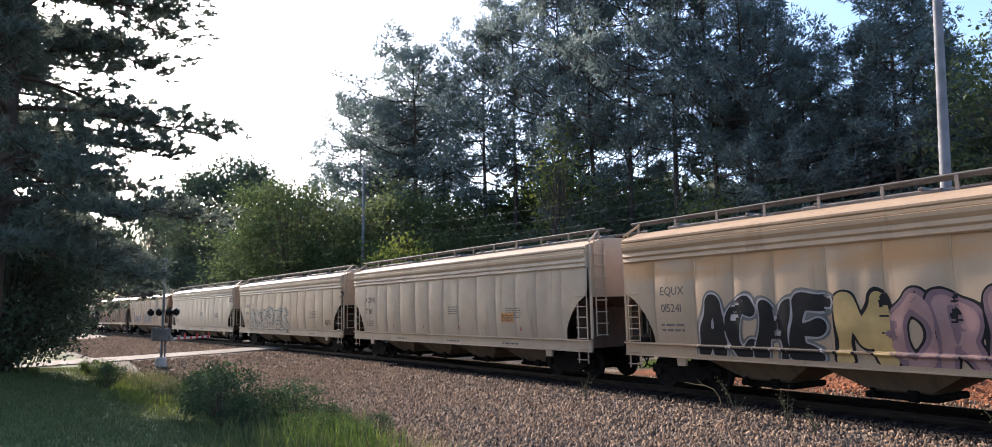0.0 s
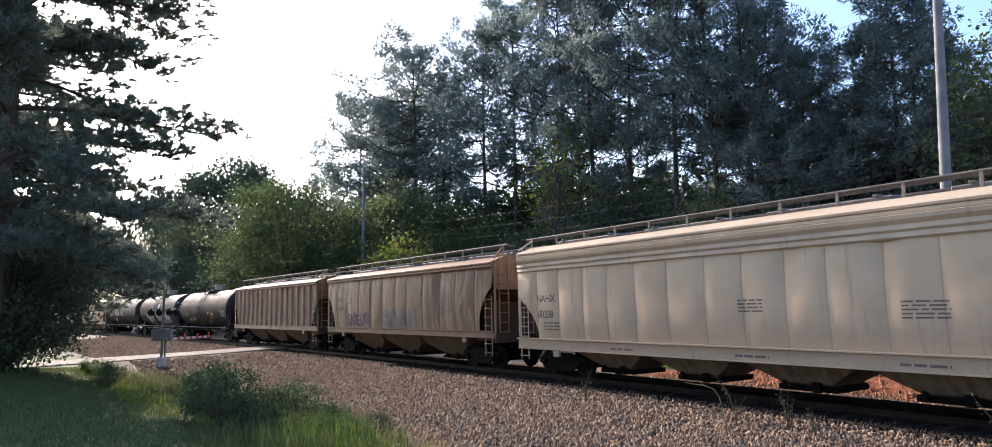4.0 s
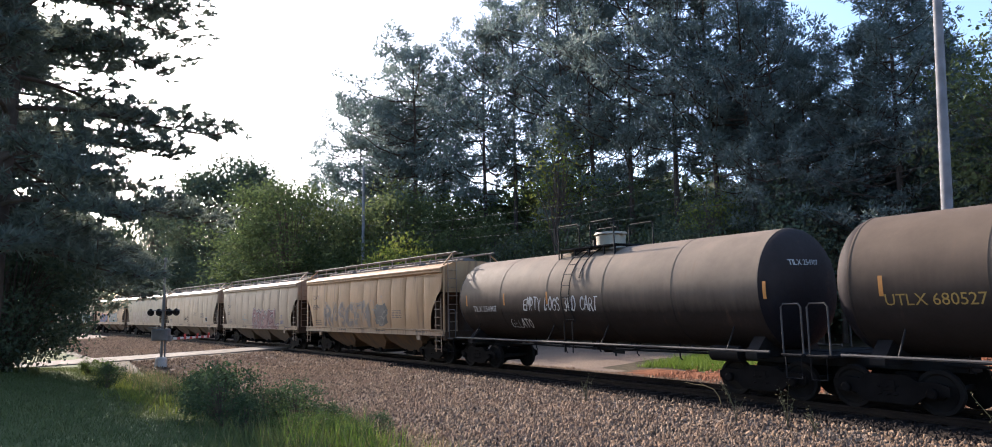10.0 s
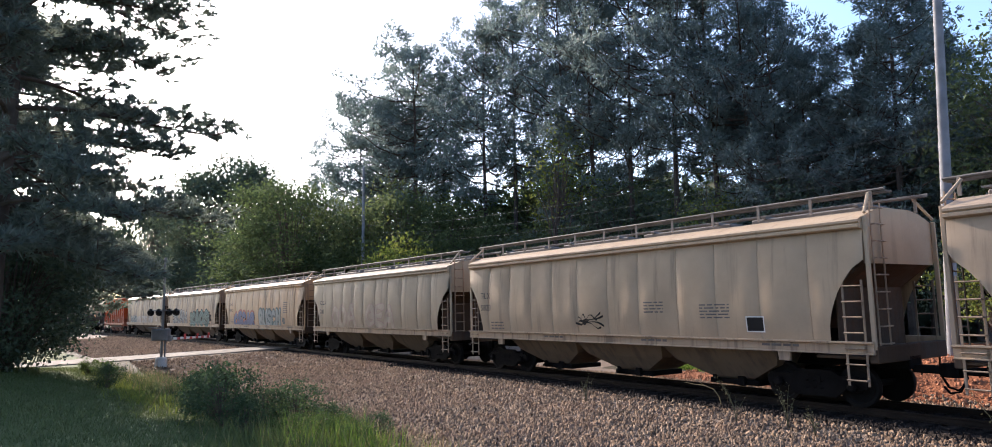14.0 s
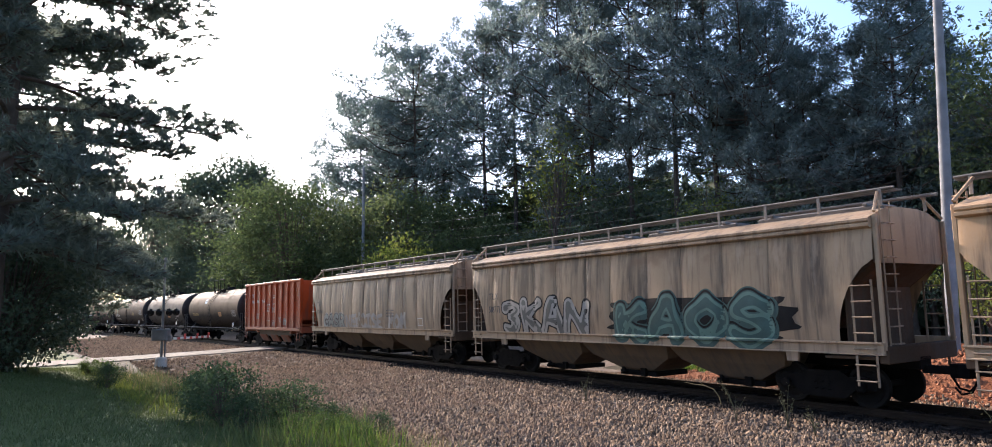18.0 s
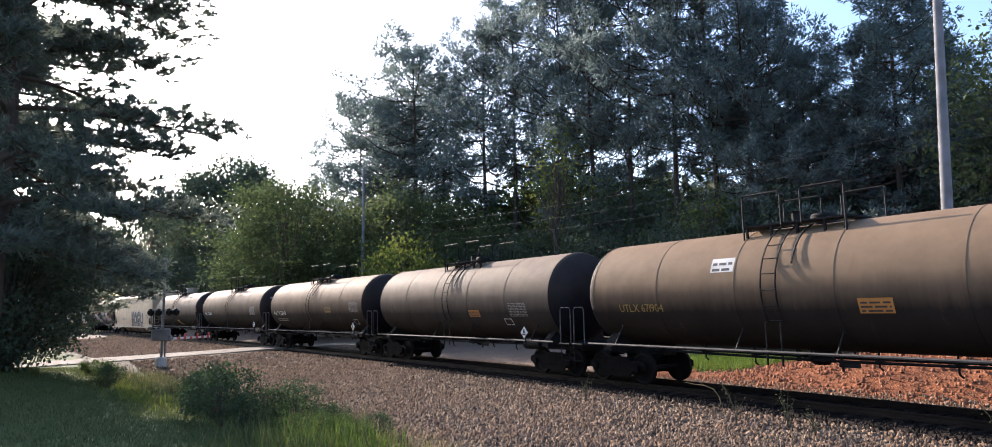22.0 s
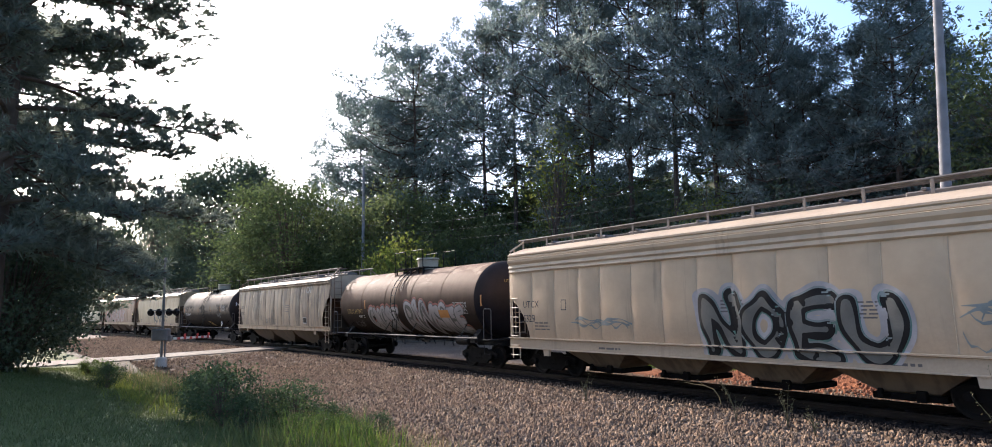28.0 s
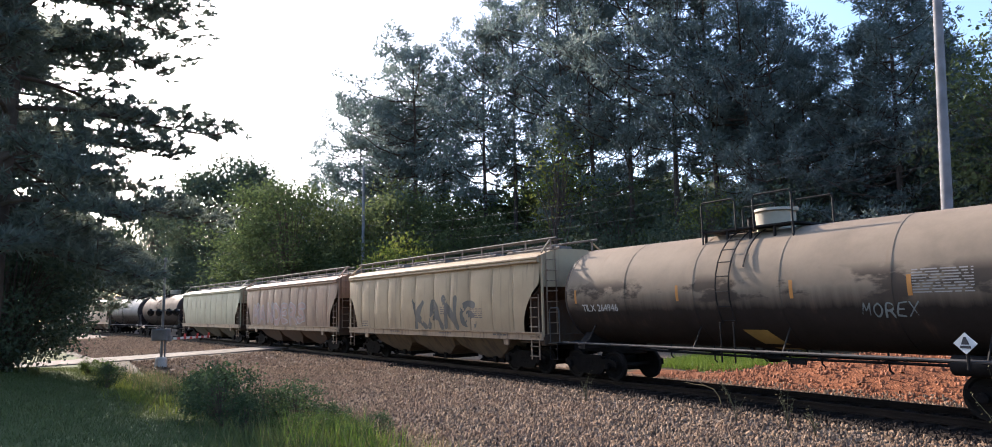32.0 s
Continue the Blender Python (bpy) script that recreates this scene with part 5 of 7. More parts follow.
scrawl(c, "Alfreighto", 15.6, 1.55, 0.26, SPRAY_BLACK, 0.9, 2)
wave_lines(c, 17.5, 18.2, 2.95, 3.5, 4, SPRAY_BLACK, 8)
service_print(c, 21)
c = hopper("d", -141.75, -122.7, "bright cream covered hopper with buckled panels", (0.68, 0.65, 0.56), 0.01, 0.04, PALE, panels=15, **LONG)
marks(c, ["NAHX", "610338"], 1.4, 2.47, 0.26)
wave_lines(c, 16.95, 17.8, 2.95, 3.5, 5, SPRAY_BLACK, 9)
service_print(c, 31)
c = hopper("e", -122.7, -105.3, "brown rusty covered hopper with dark streaks and small graffiti", (0.44, 0.37, 0.29), 0.75, 0.55, (0.34, 0.26, 0.19), panels=12, stains=[(RUST_RUN, 0.55, 4.0, 0.48, 0.62, 0.75, 1.6, 4.1), (GRIME_RUN, 0.4, 3.5, 0.55, 0.66, 0.75, 2.0, 4.1), (TAN_DUST, 0.5, 1.2, 0.58, 0.68, 0.5, 1.5, 3.8)])
marks(c, ["SHPX", "454839"], 1.52, 2.79, 0.24)
frame_box(c, 3.25, 2.65, 0.26, 0.3, INK, 0.025)
piece(c, "SNEUK", 2.8, 1.6, 2.9, 0.52, [(SPRAY_PALE, 0.03, 0.5, False, 0), (SPRAY_SLATE, 0.01, 0, True, 0), (SPRAY_PLUM, -0.02, 0.5, True, 0)], 0.15, 7, 0.15, 3.0)
piece(c, "SDAS", 6.9, 1.56, 3.4, 0.66, [(SPRAY_GHOST, 0.08, 0.3, False, 0), (SPRAY_MAUVE, 0.05, 0, False, 0), (SPRAY_FADED, 0.005, 0.1, True, 0)], 0.16, 8, 0.12)
small_print(c, 12.4, 2.2, 0.75, 0.8, 6)
c = hopper("f", -105.3, -88.5, "rust-brown covered hopper with vertical side ribs", (0.3, 0.21, 0.15), 0.6, 0.5, None, stains=[(CHALKY, 1.5, 1.0, 0.5, 0.7, 0.35, 1.8, 3.0), (GRIME_RUN, 0.9, 2.5, 0.46, 0.6, 0.75, 2.0, 3.9), (RUST_RUN, 0.9, 0.6, 0.42, 0.6, 0.7, 3.2, 4.1)], ribbed=True, rib=car_paint("rib_f", (0.62, 0.49, 0.38), 0.3, 0.1, seed=6))
marks(c, ["DR", "8924"], 1.97, 2.83, 0.23)
wave_lines(c, 6.5, 11.8, 1.6, 2.4, 4, SPRAY_TEAL, 12)
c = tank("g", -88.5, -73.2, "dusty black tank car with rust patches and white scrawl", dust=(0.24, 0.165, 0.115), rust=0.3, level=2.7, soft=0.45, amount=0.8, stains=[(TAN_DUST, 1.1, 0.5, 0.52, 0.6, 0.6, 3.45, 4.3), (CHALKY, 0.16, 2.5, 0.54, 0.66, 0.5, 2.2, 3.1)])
marks(c, ["UTLX 647941"], 0.95, 2.13, 0.24, YELLOW)
small_print(c, 11.6, 2.05, 1.1, 0.55, 6, CHALK)
label_panel(c, 9.1, 2.08, 0.6, 0.28, ORANGE, 2)
scrawl(c, "*ICE", 8.2, 2.1, 0.3, CHALK, 0.9, 4)
scrawl(c, "TEE", 8.6, 1.68, 0.3, STENCIL, 0.9, 5)
scrawl(c, "GORGUE", 7.6, 1.55, 0.22, STENCIL, 0.9, 6)
wave_lines(c, 2.2, 4.9, 1.6, 2.0, 3, STENCIL, 6)
heads(c, ["UTLX", "647941"])
c = tank("h", -73.2, -57.7, "dusty black tank car with white bubble graffiti", dust=(0.2, 0.145, 0.1), rust=0.12, level=2.75, soft=0.6, amount=0.75)
BUBBLE = [(SPRAY_RUSTY, 0.06, 0, False, 0.07), (SPRAY_SMOKE, 0.055, 0, False, 0), (SPRAY_WHITE, 0.02, 0.05, True, 0), (SPRAY_SMOKE, -0.138, 0, True, 0)]
piece(c, "SM", 3.05, 1.4, 1.95, 0.95, BUBBLE, 0.17, 12, -0.18)
piece(c, "I", 5.15, 1.75, 0.35, 0.35, BUBBLE, 0.3, 13, -0.1)
piece(c, "BAO", 6.75, 1.4, 2.5, 1.0, BUBBLE, 0.18, 14, -0.15)
piece(c, "SRE", 9.45, 1.48, 2.2, 0.9, BUBBLE, 0.17, 15, -0.15)
label_panel(c, 7.4, 2.9, 0.6, 0.38, WHITE, 2)
marks(c, ["UTLX 680527"], 0.8, 2.21, 0.24, YELLOW)
heads(c, ["ROOGS", "SPAIN", "POLKA"], CHALK, 3.25, 0.2, -0.8)
strips(c, (14.0, 0.7))
c = tank("i", -57.7, -41.8, "grey-brown tank car with a white hand-written message", dust=(0.271, 0.209, 0.152))
marks(c, ["TILX 254907"], 0.95, 2.18, 0.22, CHALK)
scrawl(c, "EMPTY DOGS 3RD CART", 4.2, 2.2, 0.42, CHALK, 0.66, 9)
scrawl(c, "gelato", 3.1, 1.6, 0.3, CHALK, 1.0, 3)
heads(c, ["TILX 254907"], CHALK, 3.2, 0.14, -0.45)
strips(c, (0.45, 3.0, 5.5, 13.8))
c = hopper("j", -41.8, -25.0, "tan covered hopper with faded white graffiti", (0.5, 0.38, 0.24), 0.3, 0.22, None, panels=10)
marks(c, ["SOXX", "475084"], 1.22, 2.95, 0.27)
piece(c, "RASCEM", 3.0, 1.6, 5.8, 0.95, [(SPRAY_GHOST, 0.06, 0.5, False, 0), (SPRAY_TAN, 0.025, 0, True, 0), (SPRAY_FADED, -0.02, 0.62, True, 0)], 0.15, 14, 0.05, 5.0)
cloud(c, 9.3, 1.6, 1.3, 1.0, SPRAY_SMOKE, 15)
wave_lines(c, 8.6, 10.8, 1.6, 2.9, 4, SPRAY_GHOST, 15)
service_print(c, 41)
c = hopper("k", -25.0, -8.5, "grey covered hopper with red graffiti", GREY, 0.05, 0.15, None, panels=10)
marks(c, ["CRDX", "12715"], 1.55, 2.66, 0.24)
piece(c, "ROSWEL", 7.3, 1.36, 4.7, 0.95, [(SPRAY_MAUVE, 0.15, 0.45, False, 0), (SPRAY_PALE, 0.1, 0.1, False, 0), (SPRAY_DUSKY, 0.055, 0.1, False, 0), (SPRAY_PLUM, 0.02, 0.2, True, 0), (SPRAY_DUSKY, -0.025, 0.1, True, 0)], 0.12, 21, 0.15, 7.0, low=1.47)
scrawl(c, "SCUR", 12.2, 1.85, 0.25, SPRAY_BLUE, 0.9, 2)
scrawl(c, "CANDOR", 12.3, 1.55, 0.22, SPRAY_BLUE, 0.8, 3)
wave_lines(c, 4.9, 6.2, 1.6, 2.2, 3, SPRAY_GREY, 17)
service_print(c, 51)
c = hopper("l", -8.5, 8.65, "cream-grey covered hopper with a small black tag", (0.5, 0.46, 0.38), 0.04, 0.12, None, panels=12, cut=0.85, knee=3.15)
marks(c, ["TILX", "518213"], 1.12, 2.66, 0.22)
wave_lines(c, 6.5, 7.8, 1.55, 2.2, 5, SPRAY_BLACK, 19)
label_panel(c, 12.85, 1.65, 0.44, 0.32, SPRAY_BLACK, 0)
frame_box(c, 12.82, 1.62, 0.5, 0.38, CHALK, 0.03)
service_print(c, 61)
c = hopper("m", 8.65, 24.95, "grey-green covered hopper with faded white graffiti", (0.44, 0.43, 0.37), 0.05, 0.15, None, panels=11)
piece(c, "ODA", 3.0, 1.62, 3.0, 0.9, [(SPRAY_BLUSH, 0.05, 0.2, False, 0), (SPRAY_SMOG, 0.015, 0, True, 0)], 0.13, 20, 0.1)
piece(c, "GEA", 7.2, 1.62, 3.0, 0.85, [(SPRAY_BLUSH, 0.05, 0.2, False, 0), (SPRAY_SMOG, 0.015, 0, True, 0)], 0.13, 21, 0.1)
marks(c, ["CRDX", "12618"], 1.3, 2.66, 0.24)
c = hopper("n", 24.95, 42.1, "rusty cream covered hopper with blue and grey graffiti", (0.55, 0.45, 0.33), 0.4, 0.3, None, panels=12, stains=[(ORANGE_RUST, 0.9, 2.0, 0.5, 0.66, 0.6, 1.8, 4.1), (GRIME_RUN, 0.4, 3.0, 0.56, 0.68, 0.6, 2.2, 4.1)])
marks(c, ["SHPX", "454826"], 1.58, 2.83, 0.23)
piece(c, "OSCAR", 2.75, 1.42, 4.5, 0.82, [(SPRAY_RUSTY, 0.05, 0.15, False, 0.14), (SPRAY_BLACK, 0.08, 0.1, False, -0.05), (SPRAY_LILAC, 0.05, 0, False, 0), (SPRAY_BLUE, 0.015, 0, True, 0)], 0.15, 22, 0.12)
piece(c, "BUSCH", 8.15, 1.42, 4.0, 0.95, [(SPRAY_SMOKE, 0.13, 0.3, False, 0), (SPRAY_TEAL, 0.06, 0, False, 0), (SPRAY_GREY, 0.02, 0.25, True, 0)], 0.14, 23, 0.05, 3.0)
cloud(c, 12.45, 1.55, 0.42, 0.4, SPRAY_SMOKE, 24)
small_print(c, 12.6, 2.25, 0.75, 0.75, 6)
service_print(c, 71)
c = hopper("o", 42.1, 59.25, "dark-streaked cream covered hopper with teal graffiti", (0.44, 0.38, 0.3), 0.3, 0.4, None, panels=12, stains=[(GRIME_RUN, 0.5, 3.5, 0.5, 0.64, 0.7, 1.9, 4.1), (TAN_DUST, 0.5, 1.6, 0.56, 0.66, 0.55, 1.8, 3.8), (RUST_RUN, 1.2, 0.8, 0.5, 0.66, 0.6, 3.3, 4.1)], cut=0.85, knee=3.15)
marks(c, ["TILX", "518771"], 1.44, 2.62, 0.24)
piece(c, "3KAN", 2.35, 1.5, 4.6, 0.95, [(SPRAY_BLACK, 0.09, 0, False, 0), (SPRAY_PALE, 0.04, 0.1, True, 0), (SPRAY_SMOKE, -0.07, 0.4, True, 0)], 0.15, 24, 0.08)
cloud(c, 7.9, 1.48, 6.0, 1.0, SPRAY_BLACK, 25)
piece(c, "KAOS", 8.2, 1.5, 5.3, 0.88, [(SPRAY_TEAL, 0.16, 0.1, False, 0), (SPRAY_BLACK, 0.07, 0, False, 0.05), (SPRAY_TEAL, 0.06, 0, False, 0), (SPRAY_SAGE, 0.03, 0.12, True, 0), (SPRAY_TEAL, -0.05, 0.45, True, 0)], 0.17, 25, 0.12, 5.0, low=1.47)
frame_box(c, 12.9, 1.6, 0.42, 0.34, CHALK, 0.03)
c = hopper("p", 59.25, 75.95, "dark-streaked grey covered hopper with white graffiti", (0.42, 0.38, 0.32), 0.3, 0.45, None, panels=11, stains=[(GRIME_RUN, 0.5, 3.5, 0.5, 0.64, 0.7, 1.9, 4.1), (TAN_DUST, 0.5, 1.6, 0.56, 0.66, 0.55, 1.8, 3.8), (RUST_RUN, 1.2, 0.8, 0.5, 0.66, 0.6, 3.3, 4.1)], cut=0.85, knee=3.15)
marks(c, ["TILX", "519063"], 1.1, 2.63, 0.22)
piece(c, "GASR", 2.05, 1.5, 2.8, 0.62, [(SPRAY_WHITE, 0.07, 0.1, False, 0), (SPRAY_BLACK, 0.03, 0, False, 0), (SPRAY_GREY, -0.01, 0.1, True, 0)], 0.15, 26, 0.15)
piece(c, "NEWCISE+MOM", 5.0, 1.5, 6.6, 0.6, [(SPRAY_PALE, 0.01, 0.45, False, 0)], 0.13, 27, 0.05, label="faded pale graffiti letters")
frame_box(c, 12.6, 1.6, 0.42, 0.34, CHALK, 0.03)
small_print(c, 9.6, 2.0, 0.8, 0.4, 3)
paint = car_paint("paint_orange", (0.42, 0.075, 0.014), 0.1, 0.3, rust_color=(0.2, 0.05, 0.02), seed=17)
car, surf = ballast_hopper(dict(L=11.4, label="orange open-topped ballast hopper with ribbed sides", paint=paint))
TRAIN.append((car, 77.1, 88.5))
c = (car, surf, 4.9)
marks(c, ["NS", "993"], 1.0, 3.36, 0.22, CHALK, 0.0)
marks(c, ["860"], 1.98, 2.95, 0.22, CHALK)
marks(c, ["MW"], 3.02, 2.95, 0.22, CHALK)
frame_box(c, 3.98, 2.33, 0.74, 0.5, CHALK, 0.02)
marks(c, ["DOORS TO BE", "CLOSED", "LOCKED FOR", "TRANSIT"], 4.03, 2.72, 0.05, CHALK)
frame_box(c, 4.97, 2.31, 0.78, 0.55, CHALK, 0.02)
marks(c, ["WARNING"], 5.14, 2.77, 0.055, CHALK)
small_print(c, 5.03, 2.36, 0.66, 0.34, 4, CHALK)
small_print(c, 1.92, 1.9, 0.72, 0.4, 3, CHALK)
marks(c, ["DO NOT", "TOP UNLOAD"], 5.06, 3.35, 0.075, CHALK)
marks(c, ["FOR BALLAST"], 4.0, 1.72, 0.075, CHALK)
marks(c, ["LOADING ONLY"], 4.96, 1.72, 0.07, CHALK)
scrawl(c, "RAC", 5.0, 1.4, 0.26, STENCIL, 0.9, 3)
scrawl(c, "TRON", 6.0, 1.62, 0.36, STENCIL, 0.8, 5)
scrawl(c, "NOLE", 7.0, 1.5, 0.4, STENCIL, 0.72, 8)
c = tank("r", 87.7, 103.0, "dusty black tank car with an orange label", dust=(0.295, 0.197, 0.119), housing=False)
marks(c, ["UTLX 671904"], 1.16, 2.12, 0.23, YELLOW)
label_panel(c, 8.35, 2.05, 0.73, 0.32, ORANGE, 3)
label_panel(c, 4.53, 3.1, 0.7, 0.35, CHALK, 2)
small_print(c, 11.6, 2.05, 1.0, 0.5, 6, CHALK)
placard(c, 12.6, 1.45)
heads(c, ["UTLX 671904"], YELLOW, 3.3, 0.16)
c = tank("s", 103.0, 117.9, "grey tank car with a dark lower half and an orange label", (0.04, 0.034, 0.03), dust=(0.312, 0.234, 0.164), housing=False)
label_panel(c, 7.66, 1.98, 0.75, 0.27, ORANGE, 3)
small_print(c, 10.35, 2.0, 1.05, 0.5, 6, CHALK)
frame_box(c, 9.88, 1.68, 0.46, 0.24, CHALK, 0.03)
placard(c, 11.5, 1.45)
c = tank("t", 117.9, 133.65, "dusty black tank car with large white lettering", dust=(0.312, 0.213, 0.135), housing=False)
marks(c, ["NATX 231348"], 0.6, 2.11, 0.27, CHALK)
small_print(c, 0.9, 1.75, 1.8, 0.2, 2, CHALK)
frame_box(c, 8.86, 2.24, 0.78, 0.3, YELLOW, 0.03)
small_print(c, 8.92, 2.28, 0.66, 0.22, 3, YELLOW)
small_print(c, 11.99, 2.24, 1.03, 0.55, 6, CHALK)
placard(c, 12.85, 1.5)
frame_box(c, 12.1, 1.6, 0.5, 0.25, CHALK, 0.025)
heads(c, ["NATX 231348"], CHALK, 3.25, 0.15, 0.05)
c = tank("u", 133.65, 149.55, "dusty black tank car with small white lettering", dust=(0.312, 0.213, 0.135), housing=False)
marks(c, ["MULX 700505"], 0.7, 2.17, 0.22, CHALK)
small_print(c, 11.6, 2.16, 0.98, 0.62, 6, CHALK)
placard(c, 13.0, 1.5)
heads(c, ["MULX 700505"], CHALK, 3.2, 0.16)
c = tank("v", 149.55, 165.3, "brown-grey tank car with white lettering", dust=(0.328, 0.238, 0.164))
marks(c, ["TILX 265438"], 1.33, 2.14, 0.24, CHALK)
small_print(c, 1.4, 1.85, 1.7, 0.12, 1, CHALK)
strips(c, (0.5, 3.1, 13.7))
label_panel(c, 6.8, 1.3, 0.8, 0.45, YELLOW, 0)
c = hopper("w", 165.3, 183.9, "pale cream covered hopper with black and white graffiti", (0.62, 0.57, 0.47), 0.04, 0.05, (0.62, 0.6, 0.53), panels=14, **LONG)
marks(c, ["UTCX", "53251"], 1.15, 2.3, 0.24)
piece(c, "NOEU", 8.9, 1.12, 5.0, 1.25, [(SPRAY_WHITE, 0.2, 0.1, False, 0), (SPRAY_SAGE, 0.09, 0.1, False, 0), (SPRAY_GREY, 0.06, 0, False, 0.03), (SPRAY_BLACK, 0.05, 0.15, True, 0), (SPRAY_SMOKE, -0.07, 0.35, True, 0)], 0.13, 28, -0.08, low=1.28)
wave_lines(c, 3.6, 6.4, 1.6, 2.0, 4, SPRAY_GREY, 29)
wave_lines(c, 14.8, 16.4, 1.3, 2.4, 6, SPRAY_GREY, 30)
frame_box(c, 3.2, 2.2, 0.26, 0.34, INK, 0.025)
service_print(c, 81)
c = tank("x", 183.9, 199.0, "brown tank car with pink and white bubble graffiti", (0.022, 0.015, 0.012), dust=(0.24, 0.145, 0.09), rust=0.22, level=2.8, soft=0.75, amount=0.85, stains=[(TAN_DUST, 1.2, 0.4, 0.54, 0.62, 0.5, 3.4, 4.3)])
marks(c, ["UTLX 647997"], 0.88, 2.16, 0.23, YELLOW)
marks(c, ["CERT 22"], 2.1, 1.95, 0.14, CHALK)
scrawl(c, "NDON", 1.3, 1.5, 0.26, STENCIL_DARK, 1.4, 6)
piece(c, "CNAST", 3.4, 1.48, 3.1, 0.92, BUBBLE, 0.17, 31, -0.12)
piece(c, "RVV", 7.25, 1.45, 2.4, 0.98, BUBBLE, 0.2, 32, -0.12)
piece(c, "SREE", 9.7, 1.46, 2.3, 0.88, BUBBLE, 0.17, 33, -0.12)
for text, u, v_, hh in (("Y", 8.2, 2.0, 0.3), ("Y", 8.85, 2.0, 0.3), ("W", 8.45, 1.5, 0.3), ("W", 9.1, 1.5, 0.3)):
    decal("graffiti", [word(text, -c[2] + u, v_, hh, -0.01, 0.02, 0.9, 0.5, 3)[:2]], c[1], 0.03, SPRAY_MAUVE, c[0], "thin sprayed line")
decal("label", [rect(-c[2] + 10.15, 1.95, 0.75, 0.32)], c[1], 0.036, ORANGE, c[0])
small_print(c, 11.3, 2.1, 1.0, 0.5, 6, CHALK)
strips(c, (13.3, 3.0))
heads(c, ["UTLX 647997"], YELLOW, 3.3, 0.13, 0.05)
c = hopper("y", 199.0, 216.7, "dark-streaked grey covered hopper with a rusty roof", (0.43, 0.4, 0.35), 0.25, 0.5, None, panels=11, stains=[(GRIME_RUN, 1.3, 4.5, 0.5, 0.58, 0.8, 1.7, 4.1), (CHALKY, 0.6, 2.0, 0.55, 0.66, 0.5, 1.6, 3.8), (RUST_RUN, 1.0, 0.5, 0.45, 0.6, 0.6, 3.6, 4.4)], endp=car_paint("end_y", (0.6, 0.57, 0.5), 0.1, 0.1, seed=5))
marks(c, ["GACX", "54042"], 0.98, 2.57, 0.21)
label_panel(c, 12.65, 1.65, 0.47, 0.3, SPRAY_BLACK, 0)
frame_box(c, 12.62, 1.62, 0.53, 0.36, CHALK, 0.03)
scrawl(c, "usertable", 6.1, 1.58, 0.3, SPRAY_SMOKE, 1.0, 4)
marks(c, ["CAI"], 13.0, 3.4, 0.36, STENCIL, 0.03)
small_print(c, 9.5, 2.3, 0.8, 0.5, 4)
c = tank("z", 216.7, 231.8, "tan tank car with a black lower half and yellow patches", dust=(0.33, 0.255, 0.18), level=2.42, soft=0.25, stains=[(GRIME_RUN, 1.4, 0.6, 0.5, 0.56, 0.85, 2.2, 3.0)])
marks(c, ["TILX 264946"], 0.72, 2.15, 0.22, CHALK)
car, surf, half = c
decal("label", [([(-half + 6.4, 1.66), (-half + 7.1, 1.66), (-half + 7.5, 1.15), (-half + 6.8, 1.15)], [(0, 1, 2, 3)])], surf, 0.008, YELLOW, car)
scrawl(c, "MOREX", 9.6, 1.98, 0.3, SPRAY_GREY, 1.1, 3)
strips(c, (0.4, 4.6, 8.0, 10.6))
placard(c, 11.6, 1.5)
small_print(c, 10.7, 2.45, 1.1, 0.5, 6, CHALK)
heads(c, ["TILX 264946"], CHALK, 3.05, 0.13, 0.45)
heads(c, ["NEST"], CHALK, 2.85, 0.26, -0.75)
heads(c, ["POOG", "SR"], STENCIL, 2.2, 0.16, -0.35)
c = hopper("aa", 231.8, 249.2, "cream covered hopper with dark graffiti letters", (0.52, 0.49, 0.38), 0.1, 0.2, None, panels=11)
piece(c, "KANG", 7.2, 1.6, 5.0, 1.0, [(SPRAY_SMOKE, 0.0, 0.48, False, 0)], 0.13, 34, -0.2, 5.0)
service_print(c, 91)
c = hopper("ab", 249.2, 266.2, "pinkish brown covered hopper with white graffiti", (0.36, 0.28, 0.24), 0.3, 0.3, None, panels=11)
piece(c, "MANDERS", 1.8, 1.7, 9.5, 1.05, [(SPRAY_WHITE, 0.05, 0.2, False, 0), (SPRAY_BLUSH, -0.02, 0, True, 0)], 0.13, 35, 0.1)
c = hopper("ac", 266.2, 283.2, "mint-green covered hopper with curved sides", MINT, 0.05, 0.1, None, panels=11)
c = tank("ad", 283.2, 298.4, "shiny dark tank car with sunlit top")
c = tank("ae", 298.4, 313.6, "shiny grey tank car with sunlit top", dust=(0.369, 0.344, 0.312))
c = hopper("af", 313.6, 330.8, "grey covered hopper coupled behind the tank cars", GREY, 0.1, 0.2, None, panels=11)
c = hopper("ag", 330.8, 348.0, "pale covered hopper coupled behind a grey one", (0.55, 0.52, 0.45), 0.1, 0.2, None, panels=11)

# ------------------------------------------------------------------ trees


def leaves(rng, centres, size):
    """Small four-cornered leaves, turned at random."""
    k = len(centres)
    a = rng.normal(size=(k, 3))
    a /= np.linalg.norm(a, axis=1, keepdims=True)
    b = np.cross(a, rng.normal(size=(k, 3)))
    b /= np.linalg.norm(b, axis=1, keepdims=True) + 1e-9
    s = size * rng.uniform(0.6, 1.2, (k, 1))
    v = np.stack([centres - a * s, centres - b * s * 0.55, centres + a * s, centres + b * s * 0.55], 1).reshape(-1, 3)
    return v, np.arange(len(v)).reshape(-1, 4)


